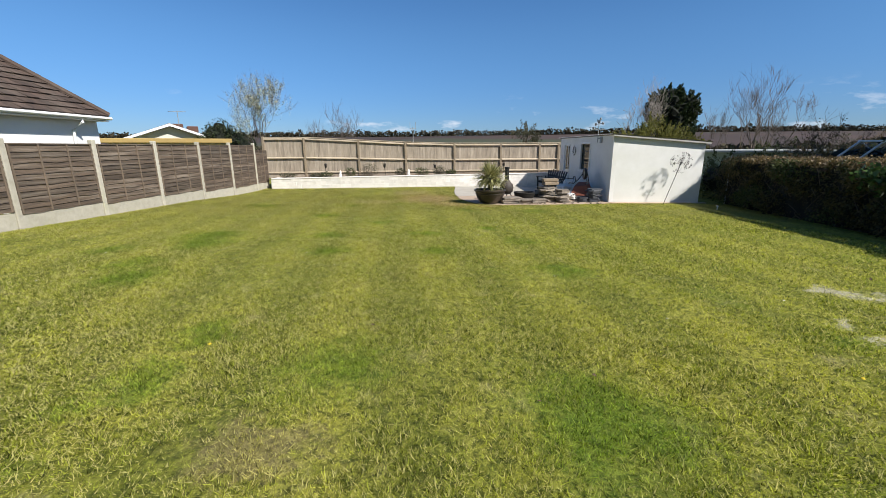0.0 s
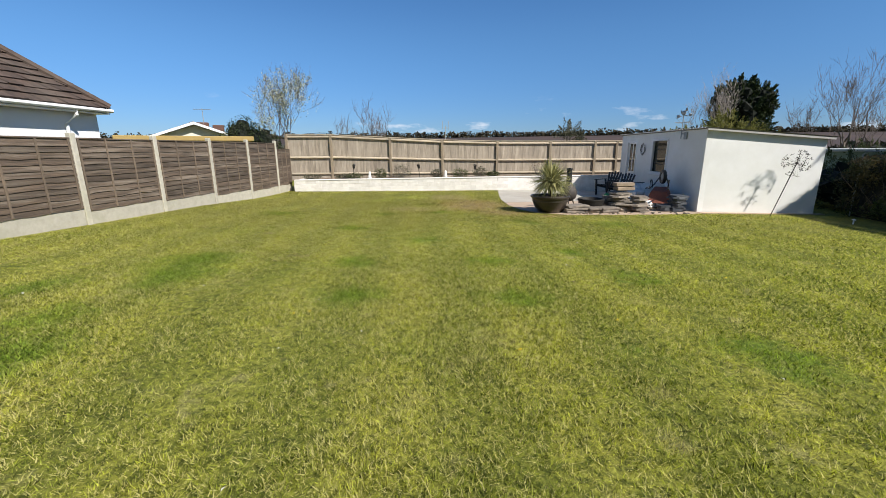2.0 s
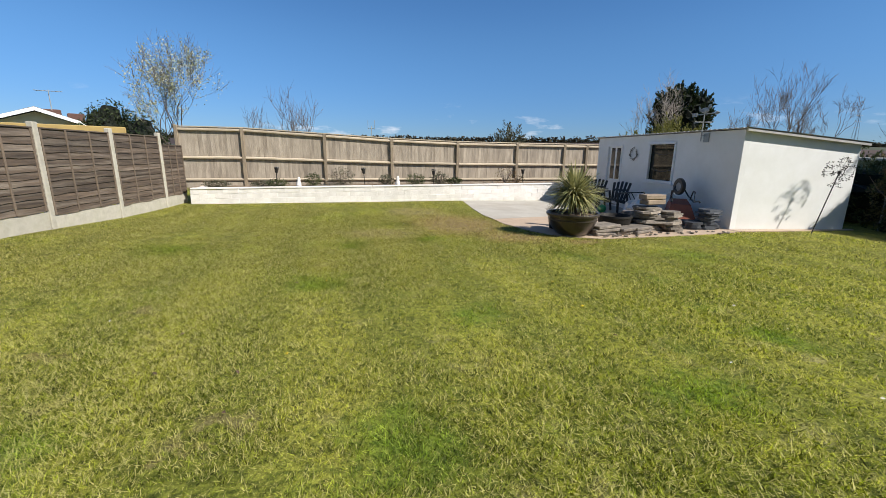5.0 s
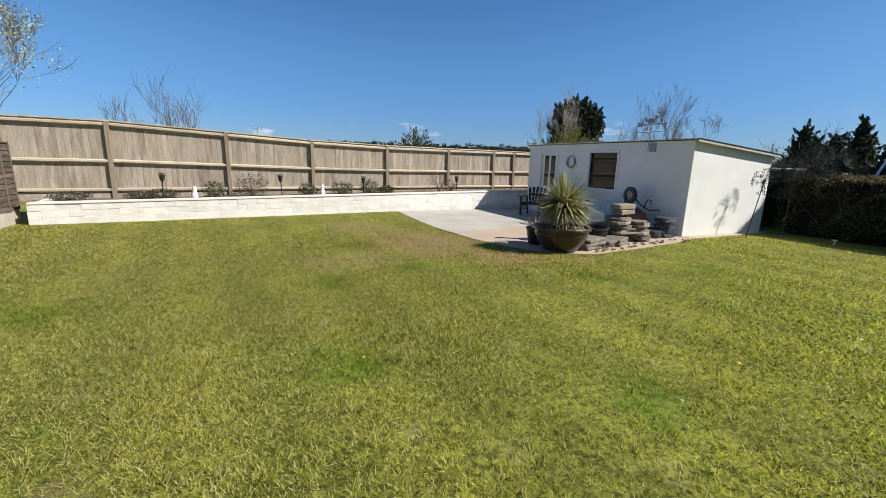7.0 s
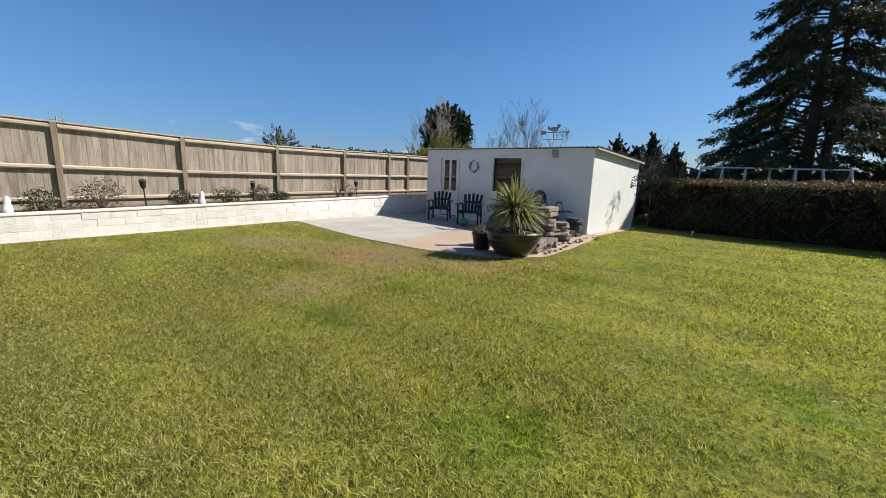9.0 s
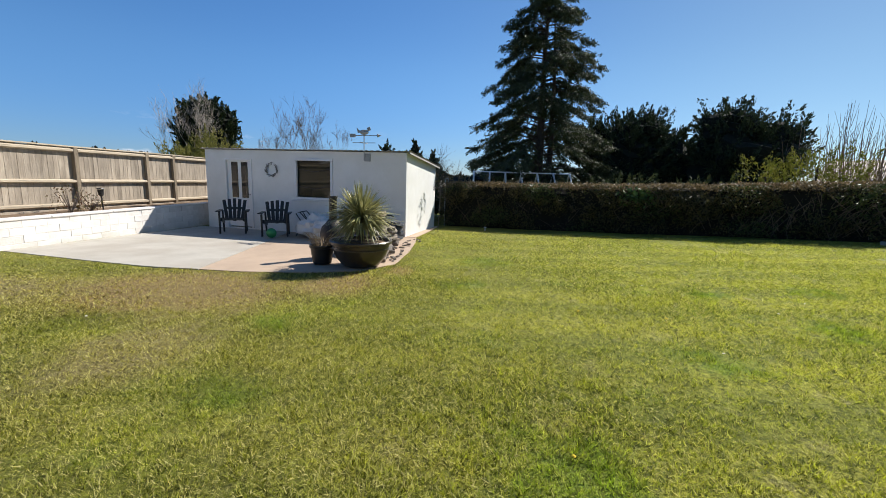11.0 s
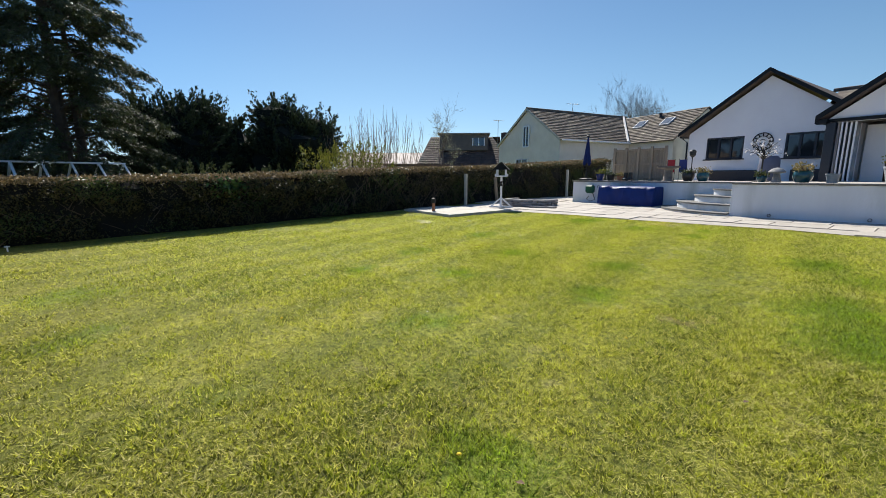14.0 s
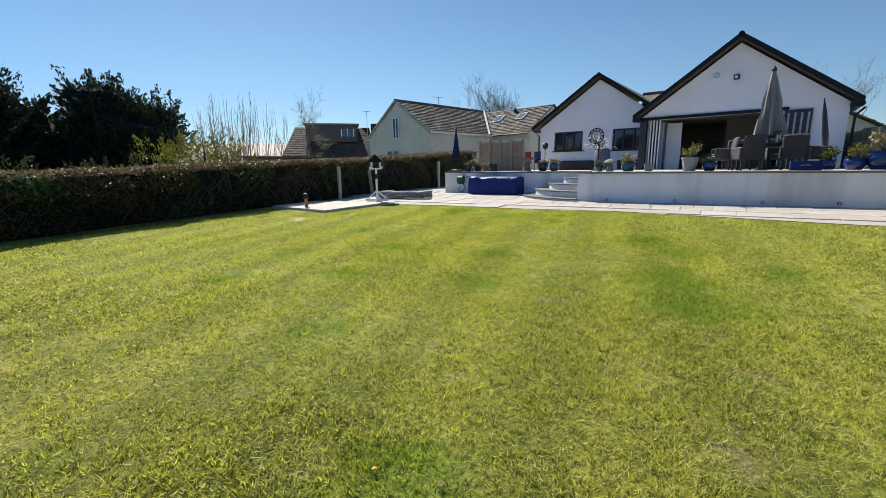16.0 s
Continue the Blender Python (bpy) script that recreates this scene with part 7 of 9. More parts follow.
def yucca_pot():
    x, y = 1.50, 13.08
    p = thing("planter", pose(x, y, pz(x, y)), "wide dark glazed bowl planter with raised rings, on the patio edge", "planter")
    prof = [(0.26, 0), (0.30, 0.02), (0.40, 0.15), (0.45, 0.28), (0.462, 0.285), (0.462, 0.30), (0.452, 0.305), (0.465, 0.36), (0.50, 0.375), (0.505, 0.41), (0.49, 0.425), (0.455, 0.42), (0.44, 0.36)]
    part("bowl", MB().lathe(prof, 40, None, False), M_POT, p, smooth=True)
    part("base", MB().lathe([(0.0, 0.004), (0.27, 0.004)], 32, None, False), M_POT, p)
    part("soil", MB().lathe([(0.45, 0.37), (0.2, 0.39), (0.001, 0.40)], 24, None, False), M_SOIL, p)
    yc = thing("yucca", pose(x, y, pz(x, y) + 0.38), "spiky round yucca with yellow-green narrow leaves in the bowl", "plant")
    part("stem", MB().lathe([(0.06, -0.02), (0.05, 0.12), (0.055, 0.30), (0.02, 0.4)], 10), M_BARK, yc)
    r = np.random.default_rng(5)
    n = 720
    el = np.arcsin(r.uniform(-0.42, 1.0, n))
    az = r.uniform(0, 6.283, n)
    d = np.stack([np.cos(el) * np.cos(az), np.cos(el) * np.sin(az), np.sin(el)], 1)
    L = r.uniform(0.50, 0.72, n) * (1 - 0.18 * (el < 0))
    c0 = np.array([0, 0, 0.36])
    s = np.cross(d, [0, 0, 1.0] + r.normal(0, 0.2, (n, 3)))
    s /= np.linalg.norm(s, axis=1)[:, None]
    w = r.uniform(0.011, 0.018, n)[:, None]
    sag = np.stack([np.zeros(n), np.zeros(n), -0.16 * np.cos(el) * r.uniform(0.3, 1.4, n)], 1)
    a, m, t = c0 + d * 0.05, c0 + d * (L * 0.55)[:, None], c0 + d * L[:, None] + sag
    up = np.cross(s, d) * 0.004
    q1 = np.stack([a - s * w * 0.6, a + s * w * 0.6, m + s * w, m - s * w], 1)
    q2 = np.stack([m - s * w, m + s * w, t + s * 0.0012, t - s * 0.0012], 1)
    raw_mesh("leaf_head", np.concatenate([q1, q2], 1).reshape(-1, 3), 4, L_YUCCA, yc)
    # litter on the soil
    li = MB()
    rng = random.Random(3)
    for k in range(40):
        a0, rr = rng.uniform(0, 6.28), rng.uniform(0.08, 0.4)
        b = Vector((rr * math.cos(a0), rr * math.sin(a0), 0.03))
        li.tube([b, b + Vector((rng.uniform(-.1, .1), rng.uniform(-.1, .1), rng.uniform(-.01, .06)))], 0.005, 3)
    tagged(part("leaf_litter", li, M_TWIG, yc), kind="stuff")
    # small black pot with a dry plant
    sx, sy = 1.50, 13.78
    q = thing("flower_pot", pose(sx, sy, pz(sx, sy)), "small black pot with a dried grassy plant", "pot")
    part("pot", MB().lathe([(0.0, 0.003), (0.15, 0.003), (0.19, 0.26), (0.205, 0.27), (0.205, 0.31), (0.185, 0.31), (0.18, 0.25), (0.0, 0.25)], 28, None, False), M_BLACK, q, smooth=True)
    st = MB()
    for k in range(60):
        a0 = rng.uniform(0, 6.28)
        rr = rng.uniform(0, 0.14)
        b = Vector((rr * math.cos(a0), rr * math.sin(a0), 0.25))
        st.tube([b, b + Vector((math.cos(a0) * 0.06, math.sin(a0) * 0.06, rng.uniform(0.08, 0.16))), b + Vector((math.cos(a0) * 0.14, math.sin(a0) * 0.14, rng.uniform(0.10, 0.26)))], [0.005, 0.004, 0.002], 3, False)
    part("stems", st, mat("dry_stem", (0.30, 0.22, 0.13), rough=0.9), q)


yucca_pot()


def chiminea():
    x, y = 2.15, 13.92
    c = thing("chiminea", pose(x, y, pz(x, y)), "black iron chiminea with a pot belly and tall stovepipe", "chiminea")
    part("belly", MB().lathe([(0.001, 0.20), (0.12, 0.21), (0.21, 0.30), (0.235, 0.42), (0.20, 0.55), (0.12, 0.63), (0.085, 0.68)], 24, None, False), mat("sooty_clay", (0.07, 0.055, 0.045), (0.035, 0.03, 0.027), scale=6, rough=0.7), c, "dark sooty clay belly", smooth=True)
    part("pipe", MB().lathe([(0.075, 0.64), (0.072, 1.06), (0.085, 1.065), (0.085, 1.10), (0.065, 1.10), (0.065, 0.70)], 16, None, False), M_BLACK, c, smooth=True)
    for k in range(3):
        a = k * 2.094 + 0.4
        part("leg", MB().tube([(0.15 * math.cos(a), 0.15 * math.sin(a), 0.26), (0.24 * math.cos(a), 0.24 * math.sin(a), 0.0)], 0.016, 6), M_IRON, c)


chiminea()


def adirondack():
    """Black plastic garden chair with a fanned slatted back; faces +x before it is turned."""
    c = thing("garden_chair", pose(0, 0, 0), "black plastic slatted garden armchair before the white wall", "chair", "garden chairs on the patio")
    for k in range(5):
        f = (k - 2) / 2
        part("back_slat", MB().box((0, 0, 0.29), (0.022, 0.082, 0.62 - 0.07 * abs(f)), pose(-0.20, f * 0.175, 0.30, 0, -18, 0) @ pose(0, 0, 0, -f * 8, 0, 0), 0.01), M_BLACK, c)
    part("back_rail", MB().box((0, 0, 0), (0.03, 0.46, 0.06), pose(-0.315, 0, 0.62, 0, -18, 0), 0.01), M_BLACK, c)
    for k in range(5):
        part("seat_slat", MB().box((0, 0, 0), (0.095, 0.50, 0.022), pose(-0.16 + 0.108 * k, 0, 0.315 + 0.022 * k, 0, -11, 0), 0.008), M_BLACK, c)
    for s in (-1, 1):
        part("arm", MB().box((0.02, s * 0.325, 0.575), (0.58, 0.105, 0.028), None, 0.012).box((0.24, s * 0.325, 0.575), (0.16, 0.13, 0.027), None, 0.012), M_BLACK, c)
        part("front_leg", MB().box((0, 0, 0), (0.085, 0.04, 0.565), pose(0.27, s * 0.295, 0.28, 0, 4, 0), 0.01), M_BLACK, c)
        part("rear_leg", MB().box((0, 0, 0), (0.075, 0.04, 0.60), pose(-0.26, s * 0.275, 0.28, 0, 14, 0), 0.01), M_BLACK, c)
        part("side_rail", MB().box((0, 0, 0), (0.60, 0.035, 0.085), pose(0.02, s * 0.255, 0.32, 0, -11, 0), 0.01), M_BLACK, c)
    return c


ch = adirondack()
ch.matrix_basis = pose(4.55, 18.05, pz(4.55, 18.05) + 0.006, 0, 0, 214)
copy_thing(ch, pose(4.55, 16.80, pz(4.55, 16.8) + 0.006, 0, 0, 208))


def ball():
    x, y = 4.10, 16.62
    b = part("garden_ball", MB().lathe([(0.001, 0)] + [(0.12 * math.sin(a), 0.12 - 0.12 * math.cos(a)) for a in [i * math.pi / 14 for i in range(1, 14)]] + [(0.001, 0.24)], 24, None, False), mat("green_ball", (0.02, 0.20, 0.05), (0.03, 0.28, 0.10), scale=8, rough=0.3, bump=0), smooth=True)
    b.matrix_basis = pose(x, y, pz(x, y))
    tagged(b, "green plastic ball below the garden chair", "ball")


ball()


def stones():
    rng = random.Random(17)

    def flag(name, x, y, z, sx, sy, sz, rz, material, label, group, tilt=0.0):
        mb = MB()
        n = 9
        base = [(math.cos(i * 6.28319 / n), math.sin(i * 6.28319 / n)) for i in range(n)]
        k = [rng.uniform(0.82, 1.12) for _ in range(n)]
        poly = [(max(-0.5, min(0.5, c * 0.62 * q)) * sx, max(-0.5, min(0.5, s * 0.62 * q)) * sy) for (c, s), q in zip(base, k)]
        top = [(a * rng.uniform(0.93, 1.0), b * rng.uniform(0.93, 1.0)) for a, b in poly]
        vs = [(a, b, 0) for a, b in poly] + [(a, b, sz * rng.uniform(0.9, 1.05)) for a, b in top]
        mb.add(vs, [tuple(range(n))[::-1], tuple(range(n, 2 * n))] + [(i, (i + 1) % n, n + (i + 1) % n, n + i) for i in range(n)])
        ob = part(name, mb, material)
        ob.matrix_basis = pose(x, y, z, rng.uniform(-tilt, tilt), rng.uniform(-tilt, tilt), rz)
        tagged(ob, label, "stone", group)

    def pile(x, y, n, sx, sy, th, material, name, label, group, jit=0.05):
        z = pz(x, y)
        for i in range(n):
            t = th * rng.uniform(0.75, 1.2)
            flag(name, x + rng.uniform(-jit, jit), y + rng.uniform(-jit, jit), z, sx * rng.uniform(0.85, 1.1), sy * rng.uniform(0.85, 1.1), t, rng.uniform(-25, 25), material, label, group, 1.8)
            z += t * 1.02

    lab = "rough flat buff walling stone in a dry stack"
    pile(3.46, 13.60, 12, 0.62, 0.46, 0.043, M_STONE, "walling_stone", lab, "stacked walling stones", 0.07)
    pile(3.92, 13.52, 9, 0.44, 0.40, 0.045, M_STONE, "walling_stone", lab, "stacked walling stones")
    pile(3.30, 13.95, 6, 0.40, 0.40, 0.06, M_STONE, "walling_stone", lab, "stacked walling stones")
    z = pz(3.5, 13.6) + 0.54
    for k, (dx, dz) in enumerate(((0.02, 0), (0.0, 0.11))):
        ob = part("building_block", MB().box((0, 0, 0.05), (0.50, 0.24, 0.10), None, 0.015), mat("tan_block", (0.33, 0.255, 0.185), (0.22, 0.17, 0.125), scale=7, rough=0.9, bump=0.4))
        ob.matrix_basis = pose(3.52 + dx, 13.62, z + dz, 0, 0, 12 - 7 * k)
        tagged(ob, "tan rectangular walling block on top of the stone stack", "stone", "tan blocks")
    pile(5.02, 13.78, 10, 0.44, 0.38, 0.043, M_SLATE, "slate", "dark grey slate in a leaning stack by the corner", "stacked slates", 0.04)
    pile(4.68, 13.72, 3, 0.30, 0.30, 0.05, M_SLATE, "slate", "dark grey slate in a leaning stack by the corner", "stacked slates", 0.04)
    for x, y, n, s in ((2.12, 13.12, 3, 0.62), (2.62, 13.20, 2, 0.5), (3.00, 13.28, 2, 0.55)):
        zz = pz(x, y)
        for i in range(n):
            ob = part("paving_slab", MB().box((0, 0, 0.03), (s, 0.42, 0.06), None, 0.012), M_STONE)
            ob.matrix_basis = pose(x + rng.uniform(-.04, .04), y + rng.uniform(-.03, .03), zz + i * 0.064, 0, 0, 20 + rng.uniform(-9, 9))
            tagged(ob, "loose weathered paving slab lying in a low pile", "paving slab", "loose slabs")
    # crumbs of stone at the grass edge
    cr = MB()
    for k in range(45):
        x = rng.uniform(1.2, 5.2)
        y = 12.72 + 0.12 * (x - 1.2) + rng.uniform(-0.12, 0.2)
        cr.blob((x, y, gz(x, y) + 0.03), (rng.uniform(.015, .05), rng.uniform(.015, .05), rng.uniform(.01, .02)), k, 0.5, 6, 4)
    tagged(part("rubble", cr, M_STONE), "small stone chips along the patio edge", "rubble", kind="stuff")
    x, y = 2.70, 13.62
    fb = thing("garden_tub", pose(x, y, pz(x, y)), "deep black round tub behind the loose slabs", "tub")
    part("bowl", MB().lathe([(0.001, 0.02), (0.24, 0.03), (0.31, 0.12), (0.335, 0.26), (0.35, 0.27), (0.35, 0.31), (0.32, 0.31), (0.30, 0.24), (0.001, 0.22)], 32, None, False), M_IRON, fb, smooth=True)
    part("foot", MB().lathe([(0.15, 0), (0.13, 0.05)], 20), M_IRON, fb)


stones()


def sacks_and_barrow():
    rng = random.Random(9)
    M_SACK = mat("white_woven_sack", (0.70, 0.69, 0.66), (0.60, 0.58, 0.55), scale=4, rough=0.8, bump=0.6, bump_scale=10)
    for k, (x, y, sx, sy, sz) in enumerate(((4.75, 15.75, 0.5, 0.42, 0.30), (4.55, 15.35, 0.42, 0.38, 0.26), (4.62, 14.55, 0.36, 0.30, 0.15), (4.35, 14.35, 0.30, 0.26, 0.11), (5.0, 15.2, 0.4, 0.4, 0.34))):
        mb = MB().blob((0, 0, sz * 0.86), (sx, sy, sz), 90 + k, 0.55, 22, 14, 2.0)
        mb.v = [(a, b, max(0.0, c)) for a, b, c in mb.v]
        ob = part("sack", mb, M_SACK, smooth=True)
        ob.matrix_basis = pose(x, y, pz(x, y), 0, 0, rng.uniform(0, 180))
        tagged(ob, "slumped white woven rubble sack", "sack", "rubble sacks")
    x, y = 4.92, 14.58
    w = thing("wheelbarrow", pose(x, y, pz(x, y), 0, 0, 60), "rusty red wheelbarrow tipped over with its black tyre up", "wheelbarrow")
    M_RUST = mat("rusty_red", (0.30, 0.09, 0.055), (0.20, 0.075, 0.05), scale=9, rough=0.8, bump=0.3)
    tray = MB().add([(-0.42, -0.32, 0.0), (0.42, -0.27, 0.0), (0.42, 0.27, 0.0), (-0.42, 0.32, 0.0), (-0.24, -0.2, 0.30), (0.28, -0.18, 0.32), (0.28, 0.18, 0.32), (-0.24, 0.2, 0.30),
                     (-0.40, -0.30, 0.0), (0.40, -0.25, 0.0), (0.40, 0.25, 0.0), (-0.40, 0.30, 0.0), (-0.22, -0.19, 0.28), (0.26, -0.17, 0.30), (0.26, 0.17, 0.30), (-0.22, 0.19, 0.28)],
                    [(4, 5, 6, 7), (0, 1, 5, 4), (1, 2, 6, 5), (2, 3, 7, 6), (3, 0, 4, 7), (15, 14, 13, 12), (12, 13, 9, 8), (13, 14, 10, 9), (14, 15, 11, 10), (15, 12, 8, 11), (0, 8, 9, 1), (1, 9, 10, 2), (2, 10, 11, 3), (3, 11, 8, 0)])
    tray.v = [tuple(pose(0, 0, 0.22, 0, -8, 0) @ Vector(p)) for p in tray.v]
    part("tray", tray, M_RUST, w)
    wh = part("wheel", MB().lathe([(0.10, -0.03), (0.13, -0.045), (0.185, -0.045), (0.205, -0.02), (0.205, 0.02), (0.185, 0.045), (0.13, 0.045), (0.10, 0.03)], 28, pose(0.30, 0, 0.86, 90, 0, 25), False), M_BLACK, w, "black rubber tyre", smooth=True)
    part("hub", MB().lathe([(0.10, -0.025), (0.10, 0.025)], 20, pose(0.30, 0, 0.86, 90, 0, 25)), M_GREYPOT, wh)
    for s in (-1, 1):
        part("handle", MB().tube([(0.34, s * 0.08, 0.86), (0.1, s * 0.18, 0.66), (-0.35, s * 0.24, 0.56), (-0.75, s * 0.27, 0.62), (-0.85, s * 0.27, 0.60)], 0.017, 8), M_BLACK, w)
        part("leg", MB().tube([(-0.1, s * 0.2, 0.58), (-0.25, s * 0.22, 0.80), (-0.45, s * 0.22, 0.80), (-0.52, s * 0.22, 0.58)], 0.015, 8), M_IRON, w)
    # folded tubular frame chair beside the sacks
    f = thing("folding_chair", pose(4.95, 16.05, pz(4.95, 16.05), 0, 0, 100), "black tubular frame of a folding chair on the sacks", "chair")
    for s in (-1, 1):
        part("frame", MB().tube([(-0.25, s * 0.22, 0.0), (-0.05, s * 0.22, 0.35), (0.2, s * 0.22, 0.62), (0.3, s * 0.22, 0.58), (0.12, s * 0.22, 0.3), (0.32, s * 0.22, 0.0)], 0.013, 7), M_IRON, f)
    part("crossbar", MB().tube([(0.2, -0.22, 0.62), (0.2, 0.22, 0.62)], 0.013, 6), M_IRON, f)


sacks_and_barrow()


def dandelion():
    bx, by_ = 7.08, 13.18
    hx, hy, hz = 7.54, 13.24, 0.80
    g = gz(bx, by_)
    d = thing("garden_ornament", pose(bx, by_, g), "black metal dandelion clock ornament on a leaning stake", "ornament")
    part("stake", MB().tube([(0, 0, -0.05), (hx - bx, hy - by_, hz - g)], 0.011, 8), M_IRON, d)
    rng = random.Random(12)
    R = 0.34
    for k in range(38):
        a, e = rng.uniform(0, 6.283), math.asin(rng.uniform(-1, 1))
        v = Vector((math.cos(a) * math.cos(e), math.sin(a) * math.cos(e) * 0.55, math.sin(e)))
        o = Vector((hx - bx, hy - by_, hz - g))
        mb = MB().tube([o, o + v * R * 0.93], 0.0014, 3)
        q = v.to_track_quat("Z", "Y").to_matrix().to_4x4()
        for j in range(4):
            b = j * 1.571
            mb.add([(0, 0, 0), (0.050 * math.cos(b), 0.050 * math.sin(b), 0.02), (0.046 * math.cos(b + 0.6), 0.046 * math.sin(b + 0.6), 0.022), (0.0, 0.0, 0.006)], [(0, 1, 2), (3, 2, 1)], Matrix.Translation(o + v * R * 0.93) @ q)
        part("seed_head", mb, M_IRON, d)
    part("hub", MB().blob((hx - bx, hy - by_, hz - g), (0.035, 0.035, 0.035), 1, 0.0), M_IRON, d)
    # two small terracotta feet and a white tap stake by the hedge
    x, y = 8.0, 11.9
    t = thing("standpipe", pose(x, y, gz(x, y)) @ Matrix.Diagonal((0.6, 0.6, 0.6, 1)), "short white plastic standpipe at the foot of the hedge", "standpipe")
    part("pipe", MB().tube([(0, 0, -0.05), (0, 0, 0.20)], 0.022, 8), M_WPAINT, t)
    part("tee", MB().tube([(0, -0.07, 0.17), (0, 0.07, 0.17)], 0.022, 8), M_WPAINT, t)


dandelion()


# ---- border behind the low wall ----
def border():
    rng = random.Random(23)

    def bz(x):
        return wall_top(x) - 0.01

    def torch(x, yo, h):
        t = thing("garden_torch", pose(x, wy(x) + yo, bz(x), rng.uniform(-3, 3), rng.uniform(-4, 4), 0), "black solar torch on a stake in the border", "torch", "torches in the border")
        part("stake", MB().tube([(0, 0, -0.05), (0, 0, h)], 0.014, 6), M_IRON, t)
        part("cup", MB().lathe([(0.02, h - 0.02), (0.05, h + 0.02), (0.062, h + 0.14), (0.05, h + 0.14), (0.03, h + 0.04)], 10, None, False), M_IRON, t)
        part("cap", MB().lathe([(0.075, h + 0.16), (0.06, h + 0.18), (0.01, h + 0.19)], 10), M_BLACK, t)
        for k in range(4):
            a = k * 1.571
            part("cage_bar", MB().tube([(0.055 * math.cos(a), 0.055 * math.sin(a), h + 0.10), (0.068 * math.cos(a), 0.068 * math.sin(a), h + 0.165)], 0.006, 4), M_IRON, t)

    for x, h in ((-5.45, 0.46), (-2.70, 0.42), (-0.36, 0.36), (2.98, 0.36)):
        torch(x, 0.42, h)
    for x in (-4.78, -1.62):
        st = part("statue", MB().lathe([(0.0, 0), (0.075, 0.0), (0.085, 0.06), (0.07, 0.14), (0.05, 0.2), (0.055, 0.25), (0.03, 0.31), (0.0, 0.33)], 14, None, False), M_WHITEBRICK, smooth=True)
        st.matrix_basis = pose(x, wy(x) + 0.36, bz(x), 0, 4, 0)
        tagged(st, "small white weathered garden figure in the border", "statue", "white figures")
    r = np.random.default_rng(31)
    for x, w, h, lf, nm in ((-7.2, 0.42, 0.16, L_GREY, "low_plant"), (-5.9, 0.35, 0.14, L_GREY, "low_plant"), (-5.45, 0.38, 0.18, L_SHRUB, "low_plant"), (-4.35, 0.30, 0.30, L_SHRUB, "shrub"), (-3.45, 0.46, 0.42, L_GREY, "lavender"), (-2.0, 0.28, 0.25, L_GREY, "lavender"), (-1.0, 0.38, 0.26, L_SHRUB, "shrub"), (-0.15, 0.34, 0.30, L_GREY, "lavender"), (0.4, 0.3, 0.18, L_SHRUB, "low_plant"), (2.3, 0.45, 0.42, L_TWIGGY, "rose_bush"), (2.75, 0.35, 0.3, L_TWIGGY, "rose_bush")):
        t = thing(nm, pose(x, wy(x) + 0.5, bz(x)), "small grey-green border plant behind the low wall" if lf is not L_TWIGGY else "sparse brown rose stems with young leaves", "plant", "border plants")
        h *= 1.4
        st = MB()
        for k in range(16):
            a = rng.uniform(0, 6.28)
            q = Vector((math.cos(a) * w * rng.uniform(.3, .9), math.sin(a) * w * 0.5, h * rng.uniform(0.6, 1.0)))
            st.tube([(0, 0, -0.02), q * 0.5, q], [0.008, 0.006, 0.002], 4, False)
        part("stems", st, M_TWIG, t)
        n = 700 if lf is not L_TWIGGY else 160
        d = r.normal(size=(n, 3))
        d /= np.linalg.norm(d, axis=1)[:, None]
        c = d * np.array([w, w * 0.7, h * 0.62]) * r.uniform(0.5, 1.0, n)[:, None] + np.array([0, 0, h * 0.5])
        c[:, 2] = np.maximum(c[:, 2], 0.01)
        leaves(r, c, 0.055, lf, "foliage", t, aspect=2.6)


L_TWIGGY = leaf_mat("rose_leaf", (0.14, 0.06, 0.035), (0.12, 0.12, 0.04), 0.3)
border()


